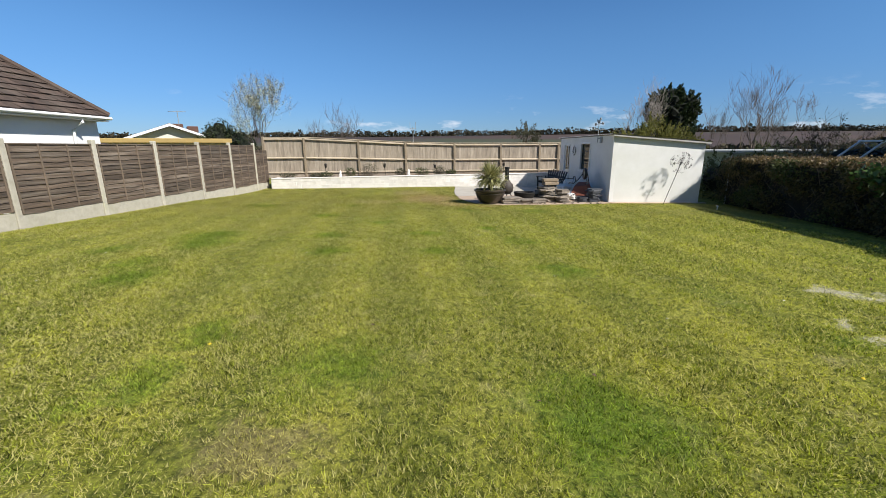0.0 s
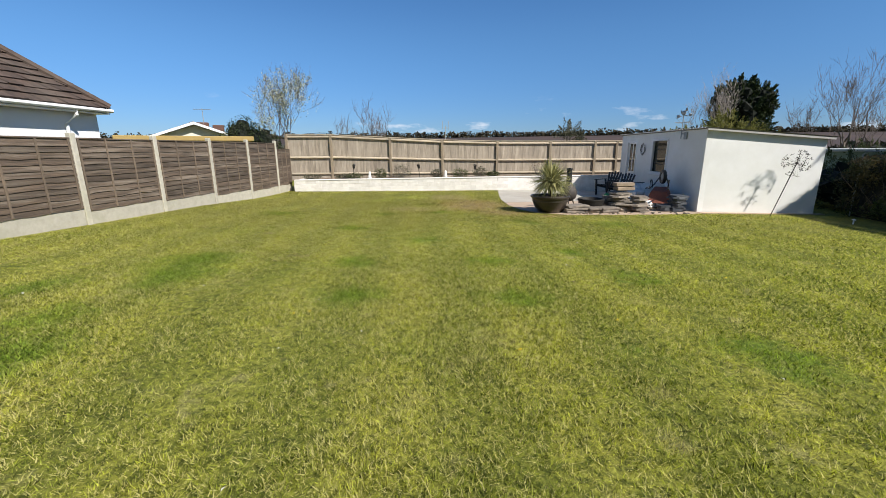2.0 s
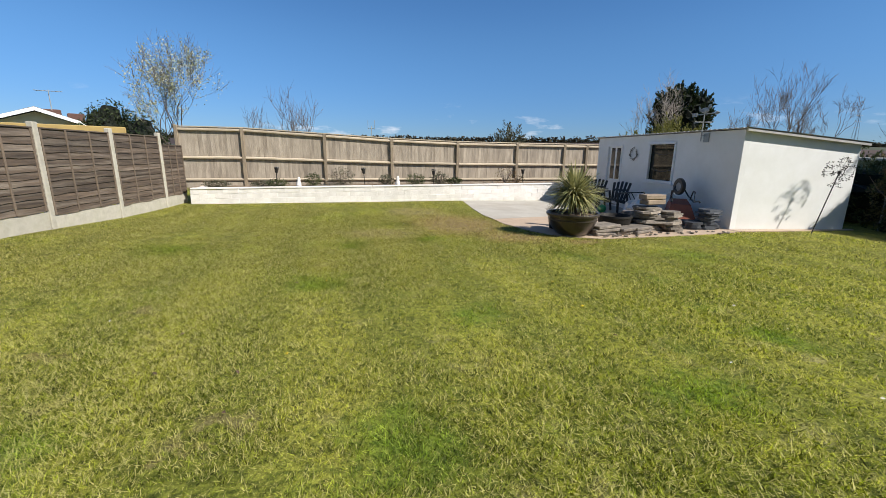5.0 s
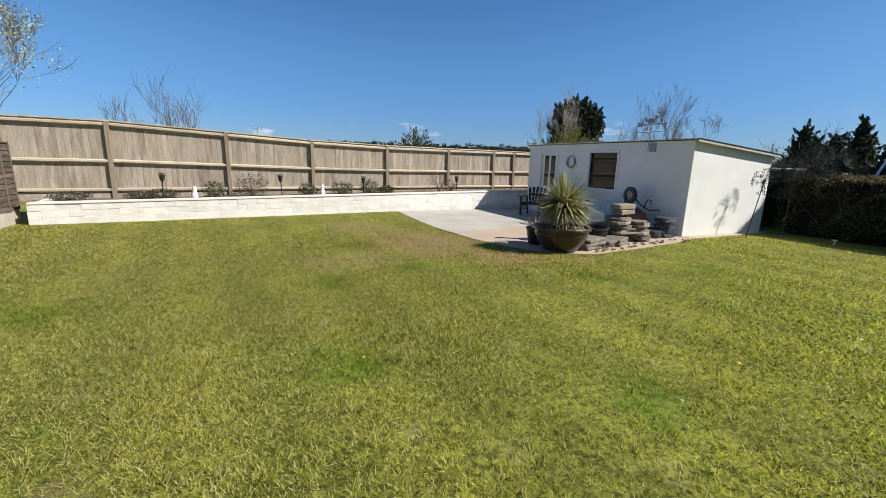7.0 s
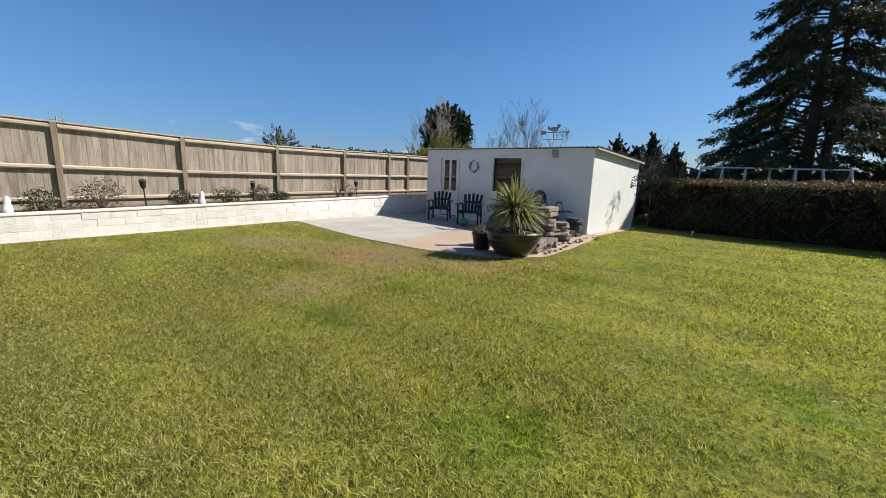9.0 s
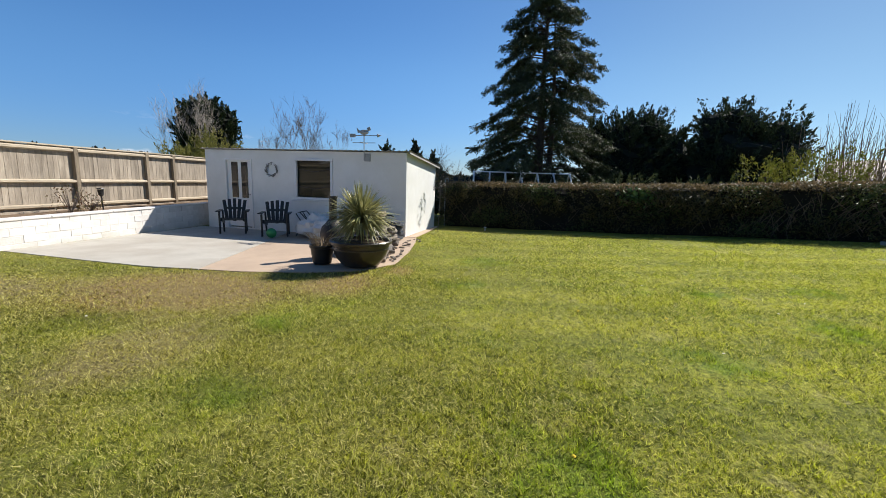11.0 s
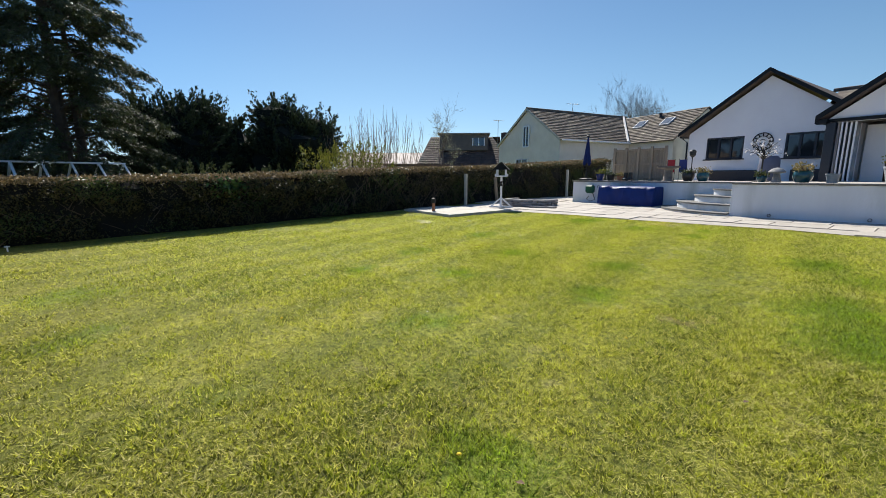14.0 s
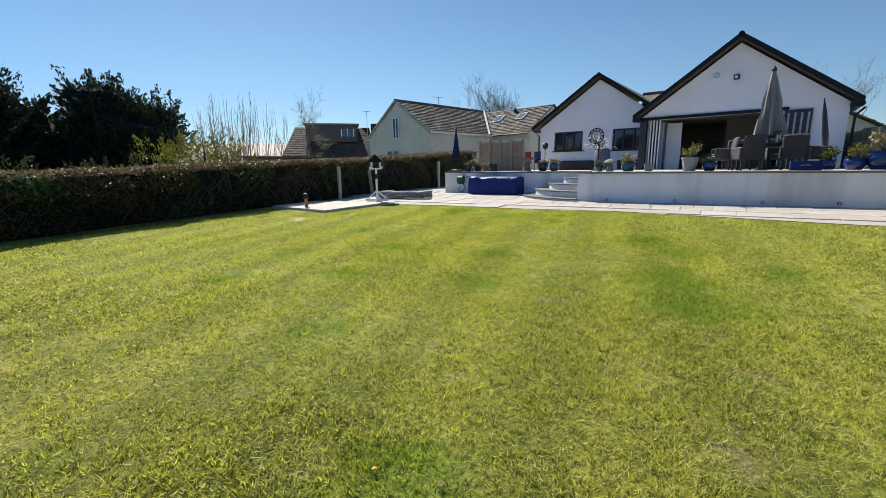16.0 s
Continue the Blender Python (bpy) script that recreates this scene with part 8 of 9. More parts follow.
# ---- by the hedge and the pad ----
def hedge_side():
    for x, y, h, lean in ((6.62, -0.15, 1.18, 0), (6.35, -1.7, 1.0, 9), (6.30, -7.0, 1.3, 0)):
        g = gz(x, y)
        ob = part("hedge_post", MB().box((0, 0, h / 2 - 0.05), (0.10, 0.10, h + 0.1), None, 0.012), M_POST if lean == 0 else M_FPOST)
        ob.matrix_basis = pose(x, y, g, -lean, 0, 0)
        tagged(ob, "weathered concrete post against the hedge" if lean == 0 else "leaning weathered timber stake against the hedge", "post", "posts along the hedge")
    x, y = 4.70, 0.18
    z = gz(x, y) + 0.03
    b = thing("bird_table", pose(x, y, z, 0, 0, 122), "white bird table with a dark pitched roof on a cross foot", "bird table")
    for k in range(4):
        a = k * math.pi / 2
        part("foot", MB().box((0, 0, 0), (0.40, 0.05, 0.05), pose(0.19 * math.cos(a), 0.19 * math.sin(a), 0.03, 0, 0, math.degrees(a)), 0.006), M_WPAINT, b)
        part("brace", MB().box((0, 0, 0), (0.46, 0.035, 0.045), pose(0.17 * math.cos(a), 0.17 * math.sin(a), 0.19, 0, 42, math.degrees(a)), 0.006), M_WPAINT, b)
    part("post", MB().box((0, 0, 0.52), (0.065, 0.065, 1.04), None, 0.006), M_WPAINT, b)
    part("tray", MB().box((0, 0, 1.05), (0.46, 0.38, 0.04), None, 0.008).box((0, 0.19, 1.09), (0.46, 0.025, 0.06)).box((0, -0.19, 1.09), (0.46, 0.025, 0.06)), M_WPAINT, b)
    for sx in (-1, 1):
        for sy in (-1, 1):
            part("roof_post", MB().box((sx * 0.17, sy * 0.14, 1.17), (0.035, 0.035, 0.22), None, 0.004), M_WPAINT, b)
    for s in (-1, 1):
        part("roof_panel", MB().box((0, 0, 0), (0.50, 0.36, 0.03), pose(0, s * 0.13, 1.37, -s * 45, 0, 0), 0.005), M_DARKROOF, b, "dark pitched roof panel")
        part("gable", MB().add([(s * 0.2, -0.2, 1.26), (s * 0.2, 0.2, 1.26), (s * 0.2, 0, 1.47), (s * 0.175, -0.2, 1.26), (s * 0.175, 0.2, 1.26), (s * 0.175, 0, 1.47)], [(0, 1, 2), (5, 4, 3), (0, 3, 4, 1), (1, 4, 5, 2), (2, 5, 3, 0)]), M_DARKROOF, b)
    fd = part("feeder", MB().lathe([(0.03, 0.72), (0.035, 0.74), (0.035, 0.86), (0.02, 0.88)], 10, pose(0.06, 0.0, 0)), M_IRON, b, "dark hanging seed feeder")
    x, y = 5.65, 2.40
    l = thing("garden_light", pose(x, y, gz(x, y) + 0.075), "short terracotta bollard with a dark top on the pad", "bollard")
    part("body", MB().lathe([(0.05, 0), (0.055, 0.02), (0.05, 0.04), (0.05, 0.24), (0.055, 0.25)], 14), M_TERRACOTTA, l, smooth=True)
    part("cap", MB().lathe([(0.05, 0.25), (0.075, 0.26), (0.075, 0.34), (0.06, 0.36), (0.06, 0.40), (0.0, 0.41)], 14), M_IRON, l)
    # stone trough with dry plants
    x, y = 4.25, -0.75
    t = thing("stone_trough", pose(x, y, gz(x, y) + 0.03, 0, 0, 5), "low bed of grey stacked stones beside the paving", "trough")
    rng = random.Random(4)
    for i in range(3):
        for k in range(7):
            part("stone", MB().box((0, 0, 0), (0.24 * rng.uniform(.8, 1.1), 0.22, 0.075), pose(-0.72 + 0.235 * k + 0.05 * (i % 2), 0.26, 0.04 + 0.078 * i, rng.uniform(-4, 4), rng.uniform(-3, 3), rng.uniform(-8, 8)), 0.02), M_STONE_G, t)
        for k in range(3):
            for sx in (-1, 1):
                part("stone", MB().box((0, 0, 0), (0.2, 0.24, 0.075), pose(sx * 0.75, 0.05 - 0.24 * k, 0.04 + 0.078 * i, rng.uniform(-4, 4), rng.uniform(-3, 3), rng.uniform(-8, 8)), 0.02), M_STONE_G, t)
    part("fill", MB().box((0, -0.2, 0.10), (1.35, 0.75, 0.18), None, 0.02), M_SOIL, t)
    part("edging_slab", MB().box((-0.75, 0.5, 0.02), (0.9, 0.2, 0.05), pose(0, 0, 0, 0, 0, 4), 0.01), M_STONE_G, t)


M_DARKROOF = mat("dark_roof_felt", (0.016, 0.018, 0.024), (0.010, 0.011, 0.014), scale=8, rough=0.9, spec=0.2)
M_STONE_G = mat("grey_stone", (0.30, 0.285, 0.27), (0.19, 0.18, 0.175), scale=6, rough=0.9, bump=0.6, bump_scale=22, per=0.25)
hedge_side()


# ---- things on and before the terrace ----
def pot(name, x, y, z, r, h, material, label, plant=None, belly=True, ph=0.25, seed=1, cat="pot"):
    r, h, ph = r * 0.8, h * 0.82, ph * 0.85
    t = thing(name, pose(x, y, z), label, cat, "pots on the terrace")
    prof = [(0.0, 0.003), (r * 0.62, 0.003), (r * 0.85, h * 0.22), (r, h * 0.55), (r * 0.93, h * 0.85), (r * 0.86, h * 0.92), (r * 0.97, h), (r * 0.80, h), (r * 0.75, h * 0.85), (0, h * 0.85)] if belly else \
        [(0.0, 0.003), (r * 0.68, 0.003), (r * 0.93, h * 0.88), (r, h * 0.88), (r, h), (r * 0.88, h), (r * 0.85, h * 0.85), (0, h * 0.85)]
    part("body", MB().lathe(prof, 26, None, False), material, t, smooth=True)
    if plant:
        rg, q = random.Random(seed), np.random.default_rng(seed)
        st, tips = MB(), []
        for k in range(14):
            a = rg.uniform(0, 6.28)
            e = Vector((math.cos(a) * r * rg.uniform(.3, 1.3), math.sin(a) * r * rg.uniform(.3, 1.3), h * 0.85 + ph * rg.uniform(0.5, 1.0)))
            st.tube([(0, 0, h * 0.84), (e.x * 0.4, e.y * 0.4, h * 0.85 + ph * 0.4), e], [0.009, 0.007, 0.003], 4, False)
            tips.append(tuple(e))
        part("stems", st, M_TWIG, t)
        c = np.array(tips)[q.integers(0, len(tips), 260)] * q.uniform(0.75, 1.05, (260, 1)) + q.normal(0, 0.035, (260, 3))
        c[:, 2] = np.maximum(c[:, 2], h * 0.86)
        leaves(q, c, 0.06, plant, "foliage", t, aspect=2.0)
    return t


def terrace_things():
    TF = TZ + 0.024
    def edge(x, d):
        return ty(x) - d
    pot("flower_pot", -4.25, edge(-4.25, .34), TF, 0.24, 0.40, M_GREYPOT, "tall grey pot with a budding shrub on the terrace", L_FRESH, False, 0.42, 3)
    pot("flower_pot", -4.66, edge(-4.66, .32), TF, 0.20, 0.28, M_BLUEGLAZE, "round blue glazed pot with a small plant", L_SHRUB, True, 0.16, 4)
    pot("flower_pot", -3.35, edge(-3.35, .33), TF, 0.16, 0.24, M_GREYPOT, "small empty grey pot at the terrace edge", None, False)
    pot("flower_pot", -2.86, edge(-2.86, .36), TF, 0.23, 0.32, M_TEAL, "round teal glazed pot with dry yellow grass", L_DRYGRASS, True, 0.20, 5)
    pot("flower_pot", -2.10, edge(-2.1, .55), TF, 0.13, 0.20, M_TEAL, "small dark teal pot beside the staddle stone", L_SHRUB, True, 0.10, 6)
    pot("flower_pot", -7.25, edge(-7.25, .62), TF, 0.24, 0.30, M_BLUEGLAZE, "wide blue glazed pot with a yellow-green bush", L_FRESH, True, 0.40, 7)
    pot("flower_pot", -7.62, edge(-7.62, .55), TF, 0.30, 0.46, M_BLUEGLAZE, "large blue glazed pot with a bushy plant", L_DRYGRASS, True, 0.55, 8)
    pot("flower_pot", -6.98, edge(-6.98, 1.2), TF, 0.20, 0.28, M_BLUEGLAZE, "blue glazed pot near the garden fence", L_FRESH, True, 0.30, 9)
    pot("flower_pot", 3.02, tl(3.02) - .5, TF, 0.20, 0.30, M_BLUEGLAZE, "blue pot with a leafy plant on the terrace", L_FRESH, False, 0.22, 10)
    pot("flower_pot", 2.60, tl(2.6) - .5, TF, 0.20, 0.26, M_BLACK, "black pot with a low plant on the terrace", L_SHRUB, False, 0.10, 11)
    pot("flower_pot", 2.25, tl(2.25) - .5, TF, 0.15, 0.20, M_TERRACOTTA, "small terracotta pot with dry stems", L_DRYGRASS, False, 0.12, 12)
    pot("flower_pot", 0.04, tl(.04) - .5, TF, 0.22, 0.34, M_POT, "brown glazed pot with a low plant on the terrace", L_SHRUB, True, 0.12, 13)
    pot("flower_pot", -0.39, tl(-.39) - .4, TF, 0.21, 0.32, M_TEAL, "teal glazed pot with dry yellow grass near the steps", L_DRYGRASS, True, 0.2, 14)
    # pair of boots turned into planters
    for dx in (0, 0.16):
        bt = part("boot", MB().lathe([(0.0, 0), (0.085, 0), (0.08, 0.06), (0.065, 0.12), (0.07, 0.28), (0.06, 0.28), (0.05, 0.14), (0, 0.12)], 14, None, False).box((0, 0.09, 0.05), (0.13, 0.16, 0.09), None, 0.03), M_BLACK, smooth=False)
        bt.matrix_basis = pose(1.86 + dx, tl(1.86) - 0.45, TF)
        tagged(bt, "black boot used as a planter on the terrace wall", "boot", "boots")
    # staddle stone
    x = -2.38
    s = thing("staddle_stone", pose(x, edge(x, .5), TF) @ Matrix.Diagonal((0.78, 0.78, 0.78, 1)), "grey stone staddle mushroom on the terrace", "staddle stone")
    part("stem", MB().lathe([(0.13, 0), (0.10, 0.12), (0.075, 0.28)], 16), M_STONE_G, s, smooth=True)
    part("cap", MB().lathe([(0.06, 0.26), (0.20, 0.29), (0.215, 0.32), (0.14, 0.40), (0.0, 0.44)], 20), M_STONE_G, s, smooth=True)
    # white blossom light tree
    r, rng = np.random.default_rng(8), random.Random(8)
    b = thing("light_tree", pose(-1.78, -3.05, TF), "slim black stemmed ornamental tree with white blossoms", "ornament")
    st, tips = MB(), []
    st.tube([(0, 0, 0), (0, 0, 0.85)], 0.02, 6)
    for k in range(30):
        a, e = rng.uniform(0, 6.28), rng.uniform(-0.2, 1.3)
        p = Vector((math.cos(a) * math.cos(e), math.sin(a) * math.cos(e), math.sin(e))) * rng.uniform(0.3, 0.5) + Vector((0, 0, 0.78))
        st.tube([(0, 0, 0.6), p * 0.5 + Vector((0, 0, 0.38)), p], [0.01, 0.006, 0.003], 4, False)
        tips += [tuple(p), tuple(p * 0.8 + Vector((0, 0, 0.15)))]
    part("stems", st, M_IRON, b)
    c = np.array(tips)[r.integers(0, len(tips), 240)] + r.normal(0, 0.03, (240, 3))
    leaves(r, c, 0.036, leaf_mat("white_petal", (0.8, 0.78, 0.78), (0.7, 0.68, 0.7), 0.3), "blossom", b, aspect=1.2)
    part("base", MB().lathe([(0.2, 0), (0.2, 0.03), (0.03, 0.05)], 16), M_IRON, b)
    wb = part("water_butt", MB().lathe([(0.0, 0), (0.28, 0), (0.32, 0.3), (0.30, 0.75), (0.22, 0.85), (0, 0.86)], 20), mat("slate_blue", (0.10, 0.11, 0.16), rough=0.6), smooth=True)
    wb.matrix_basis = pose(-1.35, -7.2, TF)
    tagged(wb, "dull slate-blue covered object against the house wall", "cover")
    # dining set
    M_WICKER = mat("grey_wicker", (0.070, 0.068, 0.066), (0.035, 0.034, 0.034), scale=60, rough=0.75, bump=0.8, bump_scale=120)

    def wicker(x, y, rz):
        c = thing("wicker_chair", pose(x, y, TF, 0, 0, rz) @ Matrix.Diagonal((0.84, 0.84, 0.86, 1)), "dark grey woven rattan armchair at the dining table", "chair", "rattan dining chairs")
        part("back", MB().box((0, 0, 0), (0.09, 0.58, 0.62), pose(-0.28, 0, 0.66, 0, -10, 0), 0.04), M_WICKER, c)
        part("seat", MB().box((0.0, 0, 0.36), (0.58, 0.56, 0.14), None, 0.03), M_WICKER, c)
        part("cushion", MB().box((0.02, 0, 0.455), (0.48, 0.46, 0.06), None, 0.025), mat("grey_cushion", (0.16, 0.16, 0.16), rough=0.9), c)
        for s in (-1, 1):
            part("arm", MB().box((0.0, s * 0.30, 0.47), (0.56, 0.07, 0.36), None, 0.03), M_WICKER, c)
            for fx in (-0.24, 0.24):
                part("leg", MB().box((fx, s * 0.25, 0.15), (0.045, 0.045, 0.30), None, 0.005), M_BLACK, c)

    wicker(-5.02, -1.85, 5)
    wicker(-5.48, -1.42, -70)
    wicker(-6.42, -1.52, -105)
    wicker(-6.95, -2.25, 185)
    wicker(-5.40, -3.1, 70)
    wicker(-6.35, -3.1, 100)
    t = thing("dining_table", pose(-5.95, -2.25, TF, 0, 0, -6) @ Matrix.Diagonal((0.85, 0.85, 0.9, 1)), "dark rectangular rattan table with a glass top", "table")
    part("tabletop", MB().box((0, 0, 0.72), (1.45, 0.95, 0.035), None, 0.012), mat("dark_glass_top", (0.02, 0.022, 0.025), rough=0.1, bump=0), t)
    part("apron", MB().box((0, 0, 0.66), (1.36, 0.86, 0.08), None, 0.01), M_WICKER, t)
    for sx in (-1, 1):
        for sy in (-1, 1):
            part("leg", MB().box((sx * 0.62, sy * 0.38, 0.31), (0.09, 0.09, 0.62), None, 0.01), M_WICKER, t)
    for k, (dx, dy, rr, hh, m) in enumerate(((-0.2, 0.1, 0.03, 0.22, M_WPAINT), (0.0, 0.0, 0.05, 0.12, M_WPAINT), (0.25, 0.15, 0.04, 0.16, M_GREYPOT))):
        j = part("jar", MB().lathe([(0, 0), (rr, 0), (rr, hh * 0.7), (rr * 0.5, hh), (0, hh)], 12, None, False), m, smooth=True)
        j.matrix_basis = pose(-5.95 + dx, -2.25 + dy, TF + 0.666)
        tagged(j, "small pale jar standing on the dining table", "jar", "jars on the table")

    def parasol(x, y, h, rr, material, label, lean, name="parasol"):
        p = thing(name, pose(x, y, TF, lean[0], lean[1], 0), label, "parasol")
        part("pole", MB().tube([(0, 0, 0.05), (0, 0, h)], 0.022, 8), M_IRON, p)
        part("base", MB().lathe([(0.26, 0), (0.26, 0.06), (0.05, 0.10), (0.035, 0.3)], 18), M_IRON, p)
        cl, n, m = MB(), 32, 12
        vs, fs = [], []
        for i in range(m + 1):
            f = i / m
            z = h * (0.985 - 0.62 * f)
            r0 = rr * (0.12 + 0.88 * f ** 0.85)
            for k in range(n):
                a = 6.28319 * k / n
                q = r0 * (1 + 0.28 * math.cos(8 * a + f * 1.2) * min(1, f * 2)) * (1 - 0.12 * math.exp(-((f - 0.62) / 0.07) ** 2))
                vs.append((q * math.cos(a), q * math.sin(a), z + 0.05 * math.sin(4 * a) * f))
        for i in range(m):
            for k in range(n):
                fs.append((i * n + k, (i + 1) * n + k, (i + 1) * n + (k + 1) % n, i * n + (k + 1) % n))
        part("canopy", cl.add(vs, fs), material, p, smooth=True)
        part("finial", MB().lathe([(0.05, h * 0.975), (0.06, h * 1.0), (0.02, h * 1.02), (0.0, h * 1.04)], 10), M_IRON, p)

    parasol(-6.04, -2.16, 2.46, 0.28, mat("grey_canvas", (0.24, 0.225, 0.215), (0.19, 0.18, 0.17), scale=5, rough=0.9, bump=0.3), "tall closed grey-brown parasol through the dining table", (0, 3))
    M_NAVYCLOTH = mat("navy_cloth", (0.006, 0.022, 0.125), (0.004, 0.013, 0.08), scale=5, rough=0.85, bump=0.3)
    parasol(3.62, -3.60, 1.64, 0.125, M_NAVYCLOTH, "closed blue parasol standing on the terrace corner", (0, 0))
    bx = thing("storage_box", pose(-6.42, edge(-6.42, .42), TF, 0, 0, -6) @ Matrix.Diagonal((0.68, 0.8, 0.72, 1)), "low blue metal crate with tools on the terrace edge", "box")
    part("body", MB().box((0, 0, 0.13), (0.78, 0.32, 0.26), None, 0.015), M_BLUE, bx)
    part("rim", MB().box((0, 0, 0.265), (0.80, 0.34, 0.03), None, 0.01), M_NAVY, bx)
    part("handle", MB().tube([(-0.1, 0.17, 0.14), (-0.08, 0.22, 0.16), (0.12, 0.22, 0.16), (0.14, 0.17, 0.14)], 0.012, 6), M_GREYPOT, bx)
    pr = thing("closed_parasol", pose(-7.55, -3.6, TF, 0, 8, 0), "tall thin closed dark parasol leaning at the wall", "parasol")
    part("pole", MB().tube([(0, 0, 0), (0, 0, 1.85)], 0.016, 6), M_IRON, pr)
    part("canopy", MB().lathe([(0.02, 1.75), (0.05, 1.5), (0.075, 0.9), (0.06, 0.55), (0.02, 0.5)], 12), M_NAVY, pr, smooth=True)
    # blue tarpaulin over stored furniture before the wall
    x0, x1 = 0.58, 2.44
    g = gz(1.5, -2.4) + 0.03
    xm, w = (x0 + x1) / 2, x1 - x0
    vs, fs, nu, nv = [], [], 34, 12
    rg = random.Random(19)
    for i in range(nu + 1):
        u = i / nu
        prof = [(0.34, 0.0), (0.35, 0.14), (0.34, 0.28), (0.33, 0.42), (0.31, 0.54), (0.26, 0.585), (0.15, 0.595), (0.0, 0.60), (-0.15, 0.595), (-0.27, 0.58), (-0.31, 0.5), (-0.31, 0.25), (-0.31, 0.0)]
        for k, (d, z) in enumerate(prof):
            n0 = noise.noise((u * 9, k * 0.35, 4)) * 0.035 + noise.noise((u * 26, k * 0.5, 8)) * 0.016
            vs.append(((u - 0.5) * w, d + n0 * (1.4 if z < 0.55 else 0.3), max(0.0, z + (noise.noise((u * 5, 1, 2)) * 0.025 if z > 0.5 else 0))))
    K = 13
    for i in range(nu):
        for k in range(K - 1):
            fs.append((i * K + k, i * K + k + 1, (i + 1) * K + k + 1, (i + 1) * K + k))
    fs += [tuple(range(K))[::-1], tuple(nu * K + k for k in range(K))]
    ta = part("tarpaulin", MB().add(vs, fs), M_BLUE, smooth=True)
    ta.matrix_basis = pose(xm, tl(xm) + 0.36, g, 0, 0, -6.7)
    tagged(ta, "creased bright blue tarpaulin over stored furniture by the wall", "tarpaulin")
    h = thing("hose_reel", pose(3.08, tl(3.08) + 0.0, 0.56, 0, 0, -6.7), "green plastic hose reel box on the white wall", "hose reel")
    part("case", MB().box((0, 0.10, 0), (0.34, 0.18, 0.30), None, 0.06), mat("green_plastic", (0.01, 0.10, 0.045), (0.008, 0.07, 0.03), scale=5, rough=0.4, bump=0), h)
    part("hose", MB().tube([(-0.12, 0.1, -0.15), (-0.2, 0.08, -0.36), (-0.02, 0.07, -0.44), (0.15, 0.07, -0.36), (0.05, 0.07, -0.25)], 0.013, 6), M_BLACK, h)
    part("tap", MB().tube([(-0.30, 0.0, 0.12), (-0.30, 0.10, 0.12), (-0.30, 0.10, 0.05)], 0.018, 6), M_GREYPOT, h)
    # bird bath table, red and blue chairs, torch
    q = thing("bird_bath", pose(0.66, tl(.66) - 0.55, TF), "stone bird bath with a wide shallow bowl", "bird bath")
    part("pedestal", MB().lathe([(0.17, 0), (0.13, 0.06), (0.12, 0.34), (0.16, 0.38)], 16), M_STONE, q, smooth=True)
    part("bowl", MB().lathe([(0.12, 0.37), (0.33, 0.42), (0.34, 0.47), (0.30, 0.47), (0.1, 0.43), (0, 0.43)], 22), M_STONE, q, smooth=True)
    tt = thing("garden_torch", pose(0.10, tl(0.1) - 0.95, TF), "black solar torch standing on the terrace", "torch")
    part("stake", MB().tube([(0, 0, 0), (0, 0, 0.75)], 0.014, 6), M_IRON, tt)
    part("lamp_head", MB().lathe([(0.03, 0.74), (0.09, 0.80), (0.10, 0.92), (0.06, 0.97), (0, 0.98)], 12), M_BLACK, tt)
    for x, m, lab in ((1.35, mat("red_canvas", (0.30, 0.02, 0.03), rough=0.8), "folded red canvas chair by the fence panels"), (0.95, M_BLUE, "folded blue canvas chair by the fence panels")):
        cc = thing("folding_chair", pose(x, -5.7, TF, 0, 0, 20) @ Matrix.Diagonal((0.55, 0.7, 0.85, 1)), lab, "chair")
        part("canvas", MB().box((0, 0, 0), (0.42, 0.04, 0.55), pose(0, 0, 0.62, -14, 0, 0), 0.015), m, cc)
        part("seat", MB().box((0, 0.2, 0.38), (0.42, 0.40, 0.03), None, 0.01), m, cc)
        for s in (-1, 1):
            part("frame", MB().tube([(s * 0.22, -0.1, 0.92), (s * 0.22, 0.05, 0.4), (s * 0.22, 0.3, 0.0)], 0.014, 6).tube([(s * 0.22, 0.38, 0.40), (s * 0.22, -0.08, 0.0)], 0.014, 6), M_IRON, cc)
    # tan fence panels at the terrace's far corner
    fp = thing("fence_run", pose(0, 0, 0), "pale tan timber fence panels with posts beside the house", "fence", kind="structure")
    pts = [Vector((4.10, -7.14, 0)), Vector((3.05, -7.05, 0)), Vector((1.95, -6.95, 0))]
    M_TAN = mat("tan_board", (0.37, 0.30, 0.21), (0.25, 0.20, 0.14), scale=3, rough=0.9, bump=0.4, stretch=(8, 8, 0.6), per=0.1)
    for a, b in zip(pts, pts[1:]):
        d = b - a
        for i in range(9):
            c = a + d * ((i + 0.5) / 9)
            part("board", MB().box((0, 0, 0), (d.length / 9 - 0.006, 0.018, 1.28), pose(c.x, c.y, 1.47, 0, 0, math.degrees(math.atan2(d.y, d.x))), 0.003), M_TAN, fp)
    for a in (pts[0], (pts[0] + pts[1]) / 2, pts[1], (pts[1] + pts[2]) / 2, pts[2]):
        part("fence_post", MB().box((a.x, a.y + 0.05, 1.5), (0.10, 0.11, 1.44), None, 0.008), M_TAN, fp)
    d = pts[2] - pts[0]
    c = (pts[0] + pts[2]) / 2
    for z in (0.98, 1.52, 2.1):
        part("rail", MB().box((0, 0.04, 0), (d.length, 0.05, 0.09), pose(c.x, c.y, z, 0, 0, math.degrees(math.atan2(-d.y, -d.x))), 0.006), M_TAN, fp)
    # tan fence west of the house
    fw = thing("fence_run", pose(0, 0, 0), "tan close-boarded fence beside the bungalow", "fence", kind="structure")
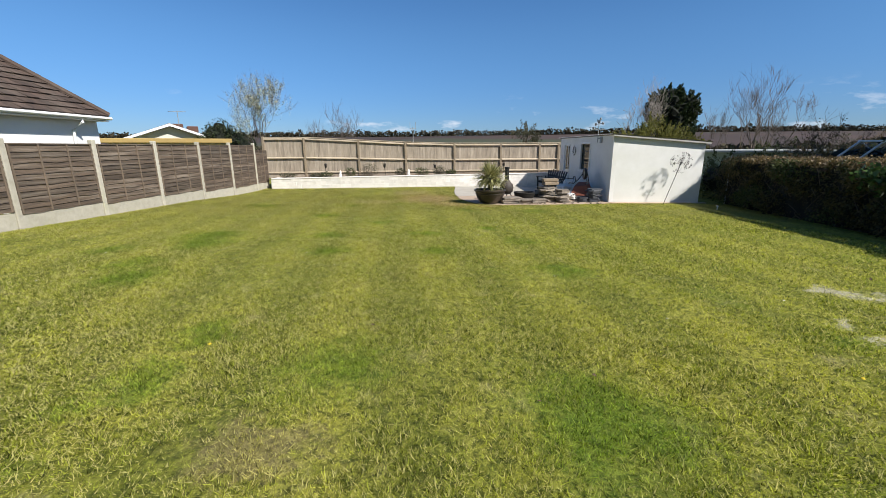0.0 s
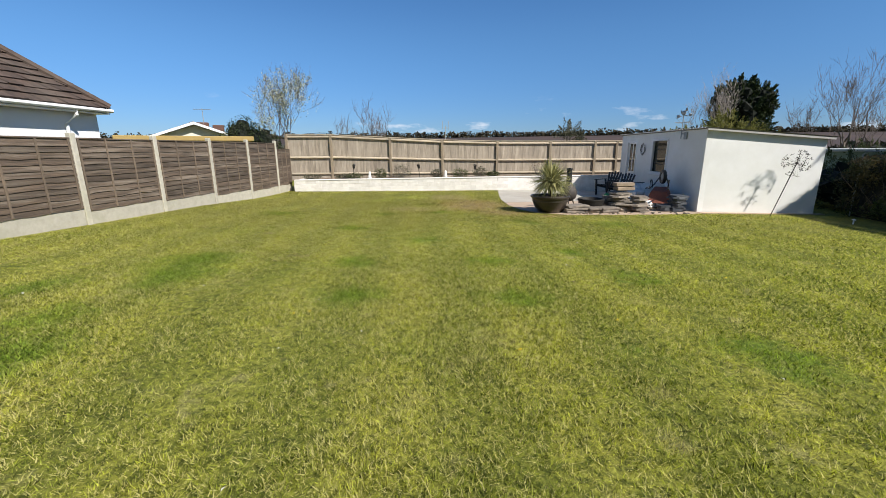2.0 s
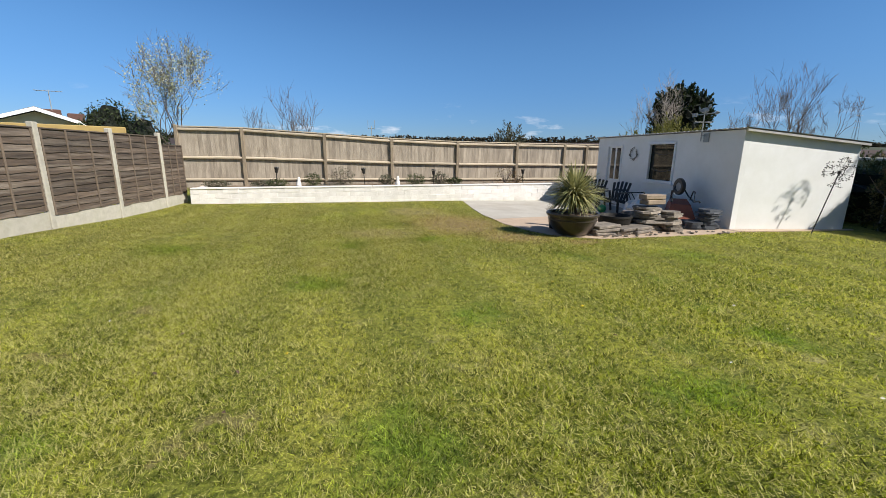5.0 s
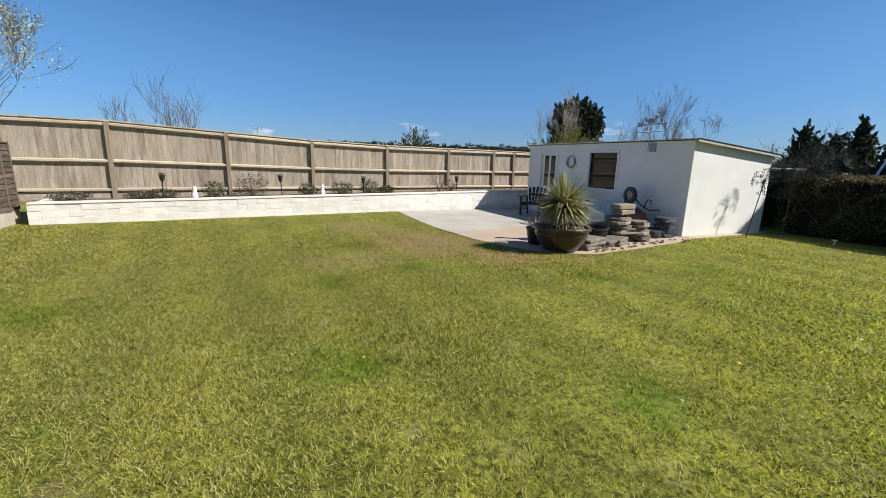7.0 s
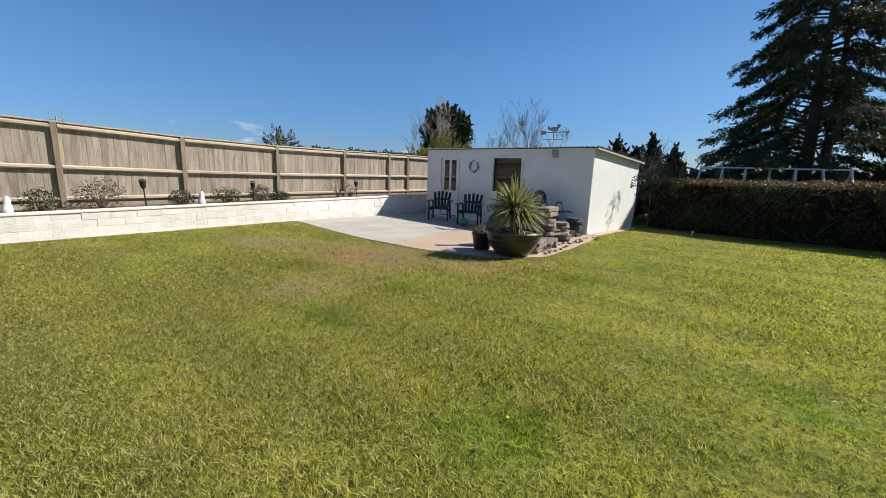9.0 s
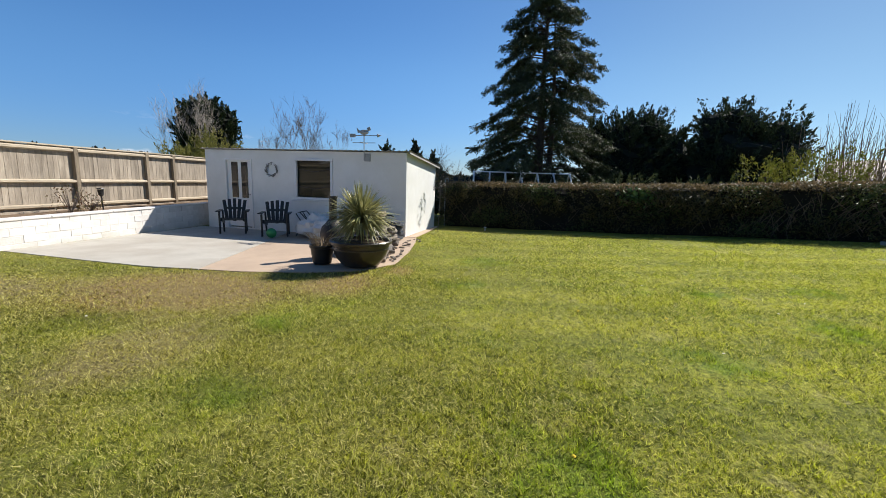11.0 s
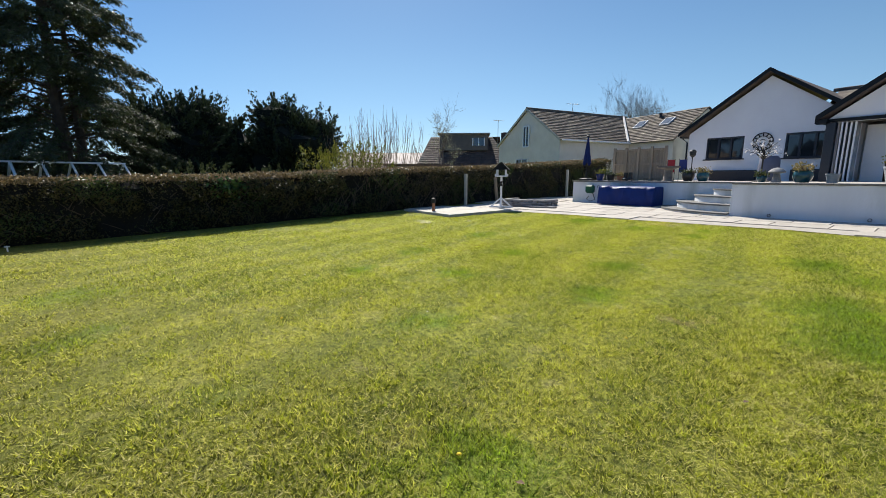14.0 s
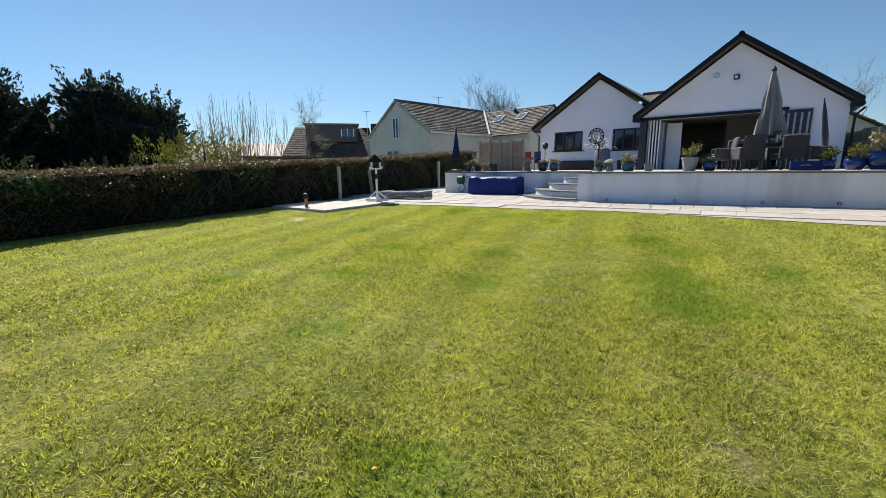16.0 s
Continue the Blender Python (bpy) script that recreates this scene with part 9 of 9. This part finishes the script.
    for i in range(-28, 40):
        y = -7.0 + 0.2 * i
        top = 1.96 + 0.12 * max(0, (i + 28) // 9) / 3 + 0.006 * (i % 3)
        part("board", MB().box((-9.35 - 0.02 * max(0, i), y, (top + 0.55) / 2), (0.02, 0.19, top - 0.55), None, 0.003), M_TAN, fw)
    for i in range(-28, 40, 9):
        part("fence_post", MB().box((-9.29 - 0.02 * max(0, i), -7.1 + 0.2 * i, 1.3), (0.09, 0.09, 1.6), None, 0.008), M_TAN, fw)
    nh = thing("house", pose(-11.5, -21.5, -0.85, 0, 0, 88), "neighbouring brown roofed house beyond the tan fence", "house")
    part("wall", MB().box((0, 0, 1.2), (7, 6, 3.2)), M_CREAM, nh)
    for s in (1, -1):
        courses(nh, [(-3.8, s * 3.3, 2.7), (3.8, s * 3.3, 2.7), (3.8, 0, 4.6), (-3.8, 0, 4.6)], 10, M_TILE2)
    for s in (1, -1):
        part("gable", MB().add([(s * 3.5, -3, 2.75), (s * 3.5, 3, 2.75), (s * 3.5, 0, 4.5), (s * 3.3, -3, 2.75), (s * 3.3, 3, 2.75), (s * 3.3, 0, 4.5)], [(0, 1, 2), (5, 4, 3), (0, 3, 4, 1), (1, 4, 5, 2), (2, 5, 3, 0)]), M_CREAM, nh)


    for v in (-1.6, -0.5, 0.6):
        w = part("window", MB().box((3.53, v, 2.75), (0.05, 0.75, 0.8), None, 0.006), M_GLASS, nh, "dark gable window")
        part("window_frame", MB().box((3.56, v, 2.33), (0.08, 0.85, 0.06), None, 0.006), M_WPAINT, w)


L_DRYGRASS = leaf_mat("dry_grass", (0.30, 0.22, 0.10), (0.22, 0.20, 0.07), 0.3)
terrace_things()



# ---- specks on the lawn ----
def lawn_specks():
    rng = random.Random(41)
    fl, pt, lf = MB(), MB(), MB()
    for k in range(150):
        x, y = rng.uniform(-6.5, 5.5), rng.uniform(1.8, 17.5)
        if x > 0.3 and y > 12:
            continue
        z = gz(x, y) + 0.024
        r = rng.uniform(0.008, 0.016)
        a = rng.uniform(0, 6.28)
        m = Matrix.Translation((x, y, z)) @ pose(0, 0, 0, rng.uniform(-25, 25), rng.uniform(-25, 25), math.degrees(a))
        if k % 5 == 0:
            fl.lathe([(0.001, 0.0), (r * 1.1, 0.006), (r * 0.6, 0.011), (0.001, 0.012)], 8, m, False)
        elif k % 5 < 3:
            pt.add([(-r, 0, 0), (0, -r * 0.7, 0.003), (r, 0, 0), (0, r * 0.7, 0.004)], [(0, 1, 2, 3)], m)
        else:
            lf.add([(-r * 1.6, 0, 0), (0, -r, 0.006), (r * 1.6, 0, 0), (0, r, 0.004)], [(0, 1, 2, 3)], m)
    tagged(part("dandelion_flowers", fl, mat("yellow_flower", (0.75, 0.55, 0.02), (0.6, 0.42, 0.02), scale=40, rough=0.8)), "small yellow dandelion flowers in the lawn", "flowers", kind="stuff")
    tagged(part("petals", pt, mat("white_petal_litter", (0.75, 0.72, 0.62), rough=0.8)), "scattered white petals on the grass", "petals", kind="stuff")
    tagged(part("dead_leaves", lf, mat("dead_leaf", (0.16, 0.10, 0.06), (0.10, 0.07, 0.04), scale=30, rough=0.9)), "scattered brown dead leaves on the grass", "leaves", kind="stuff")


lawn_specks()
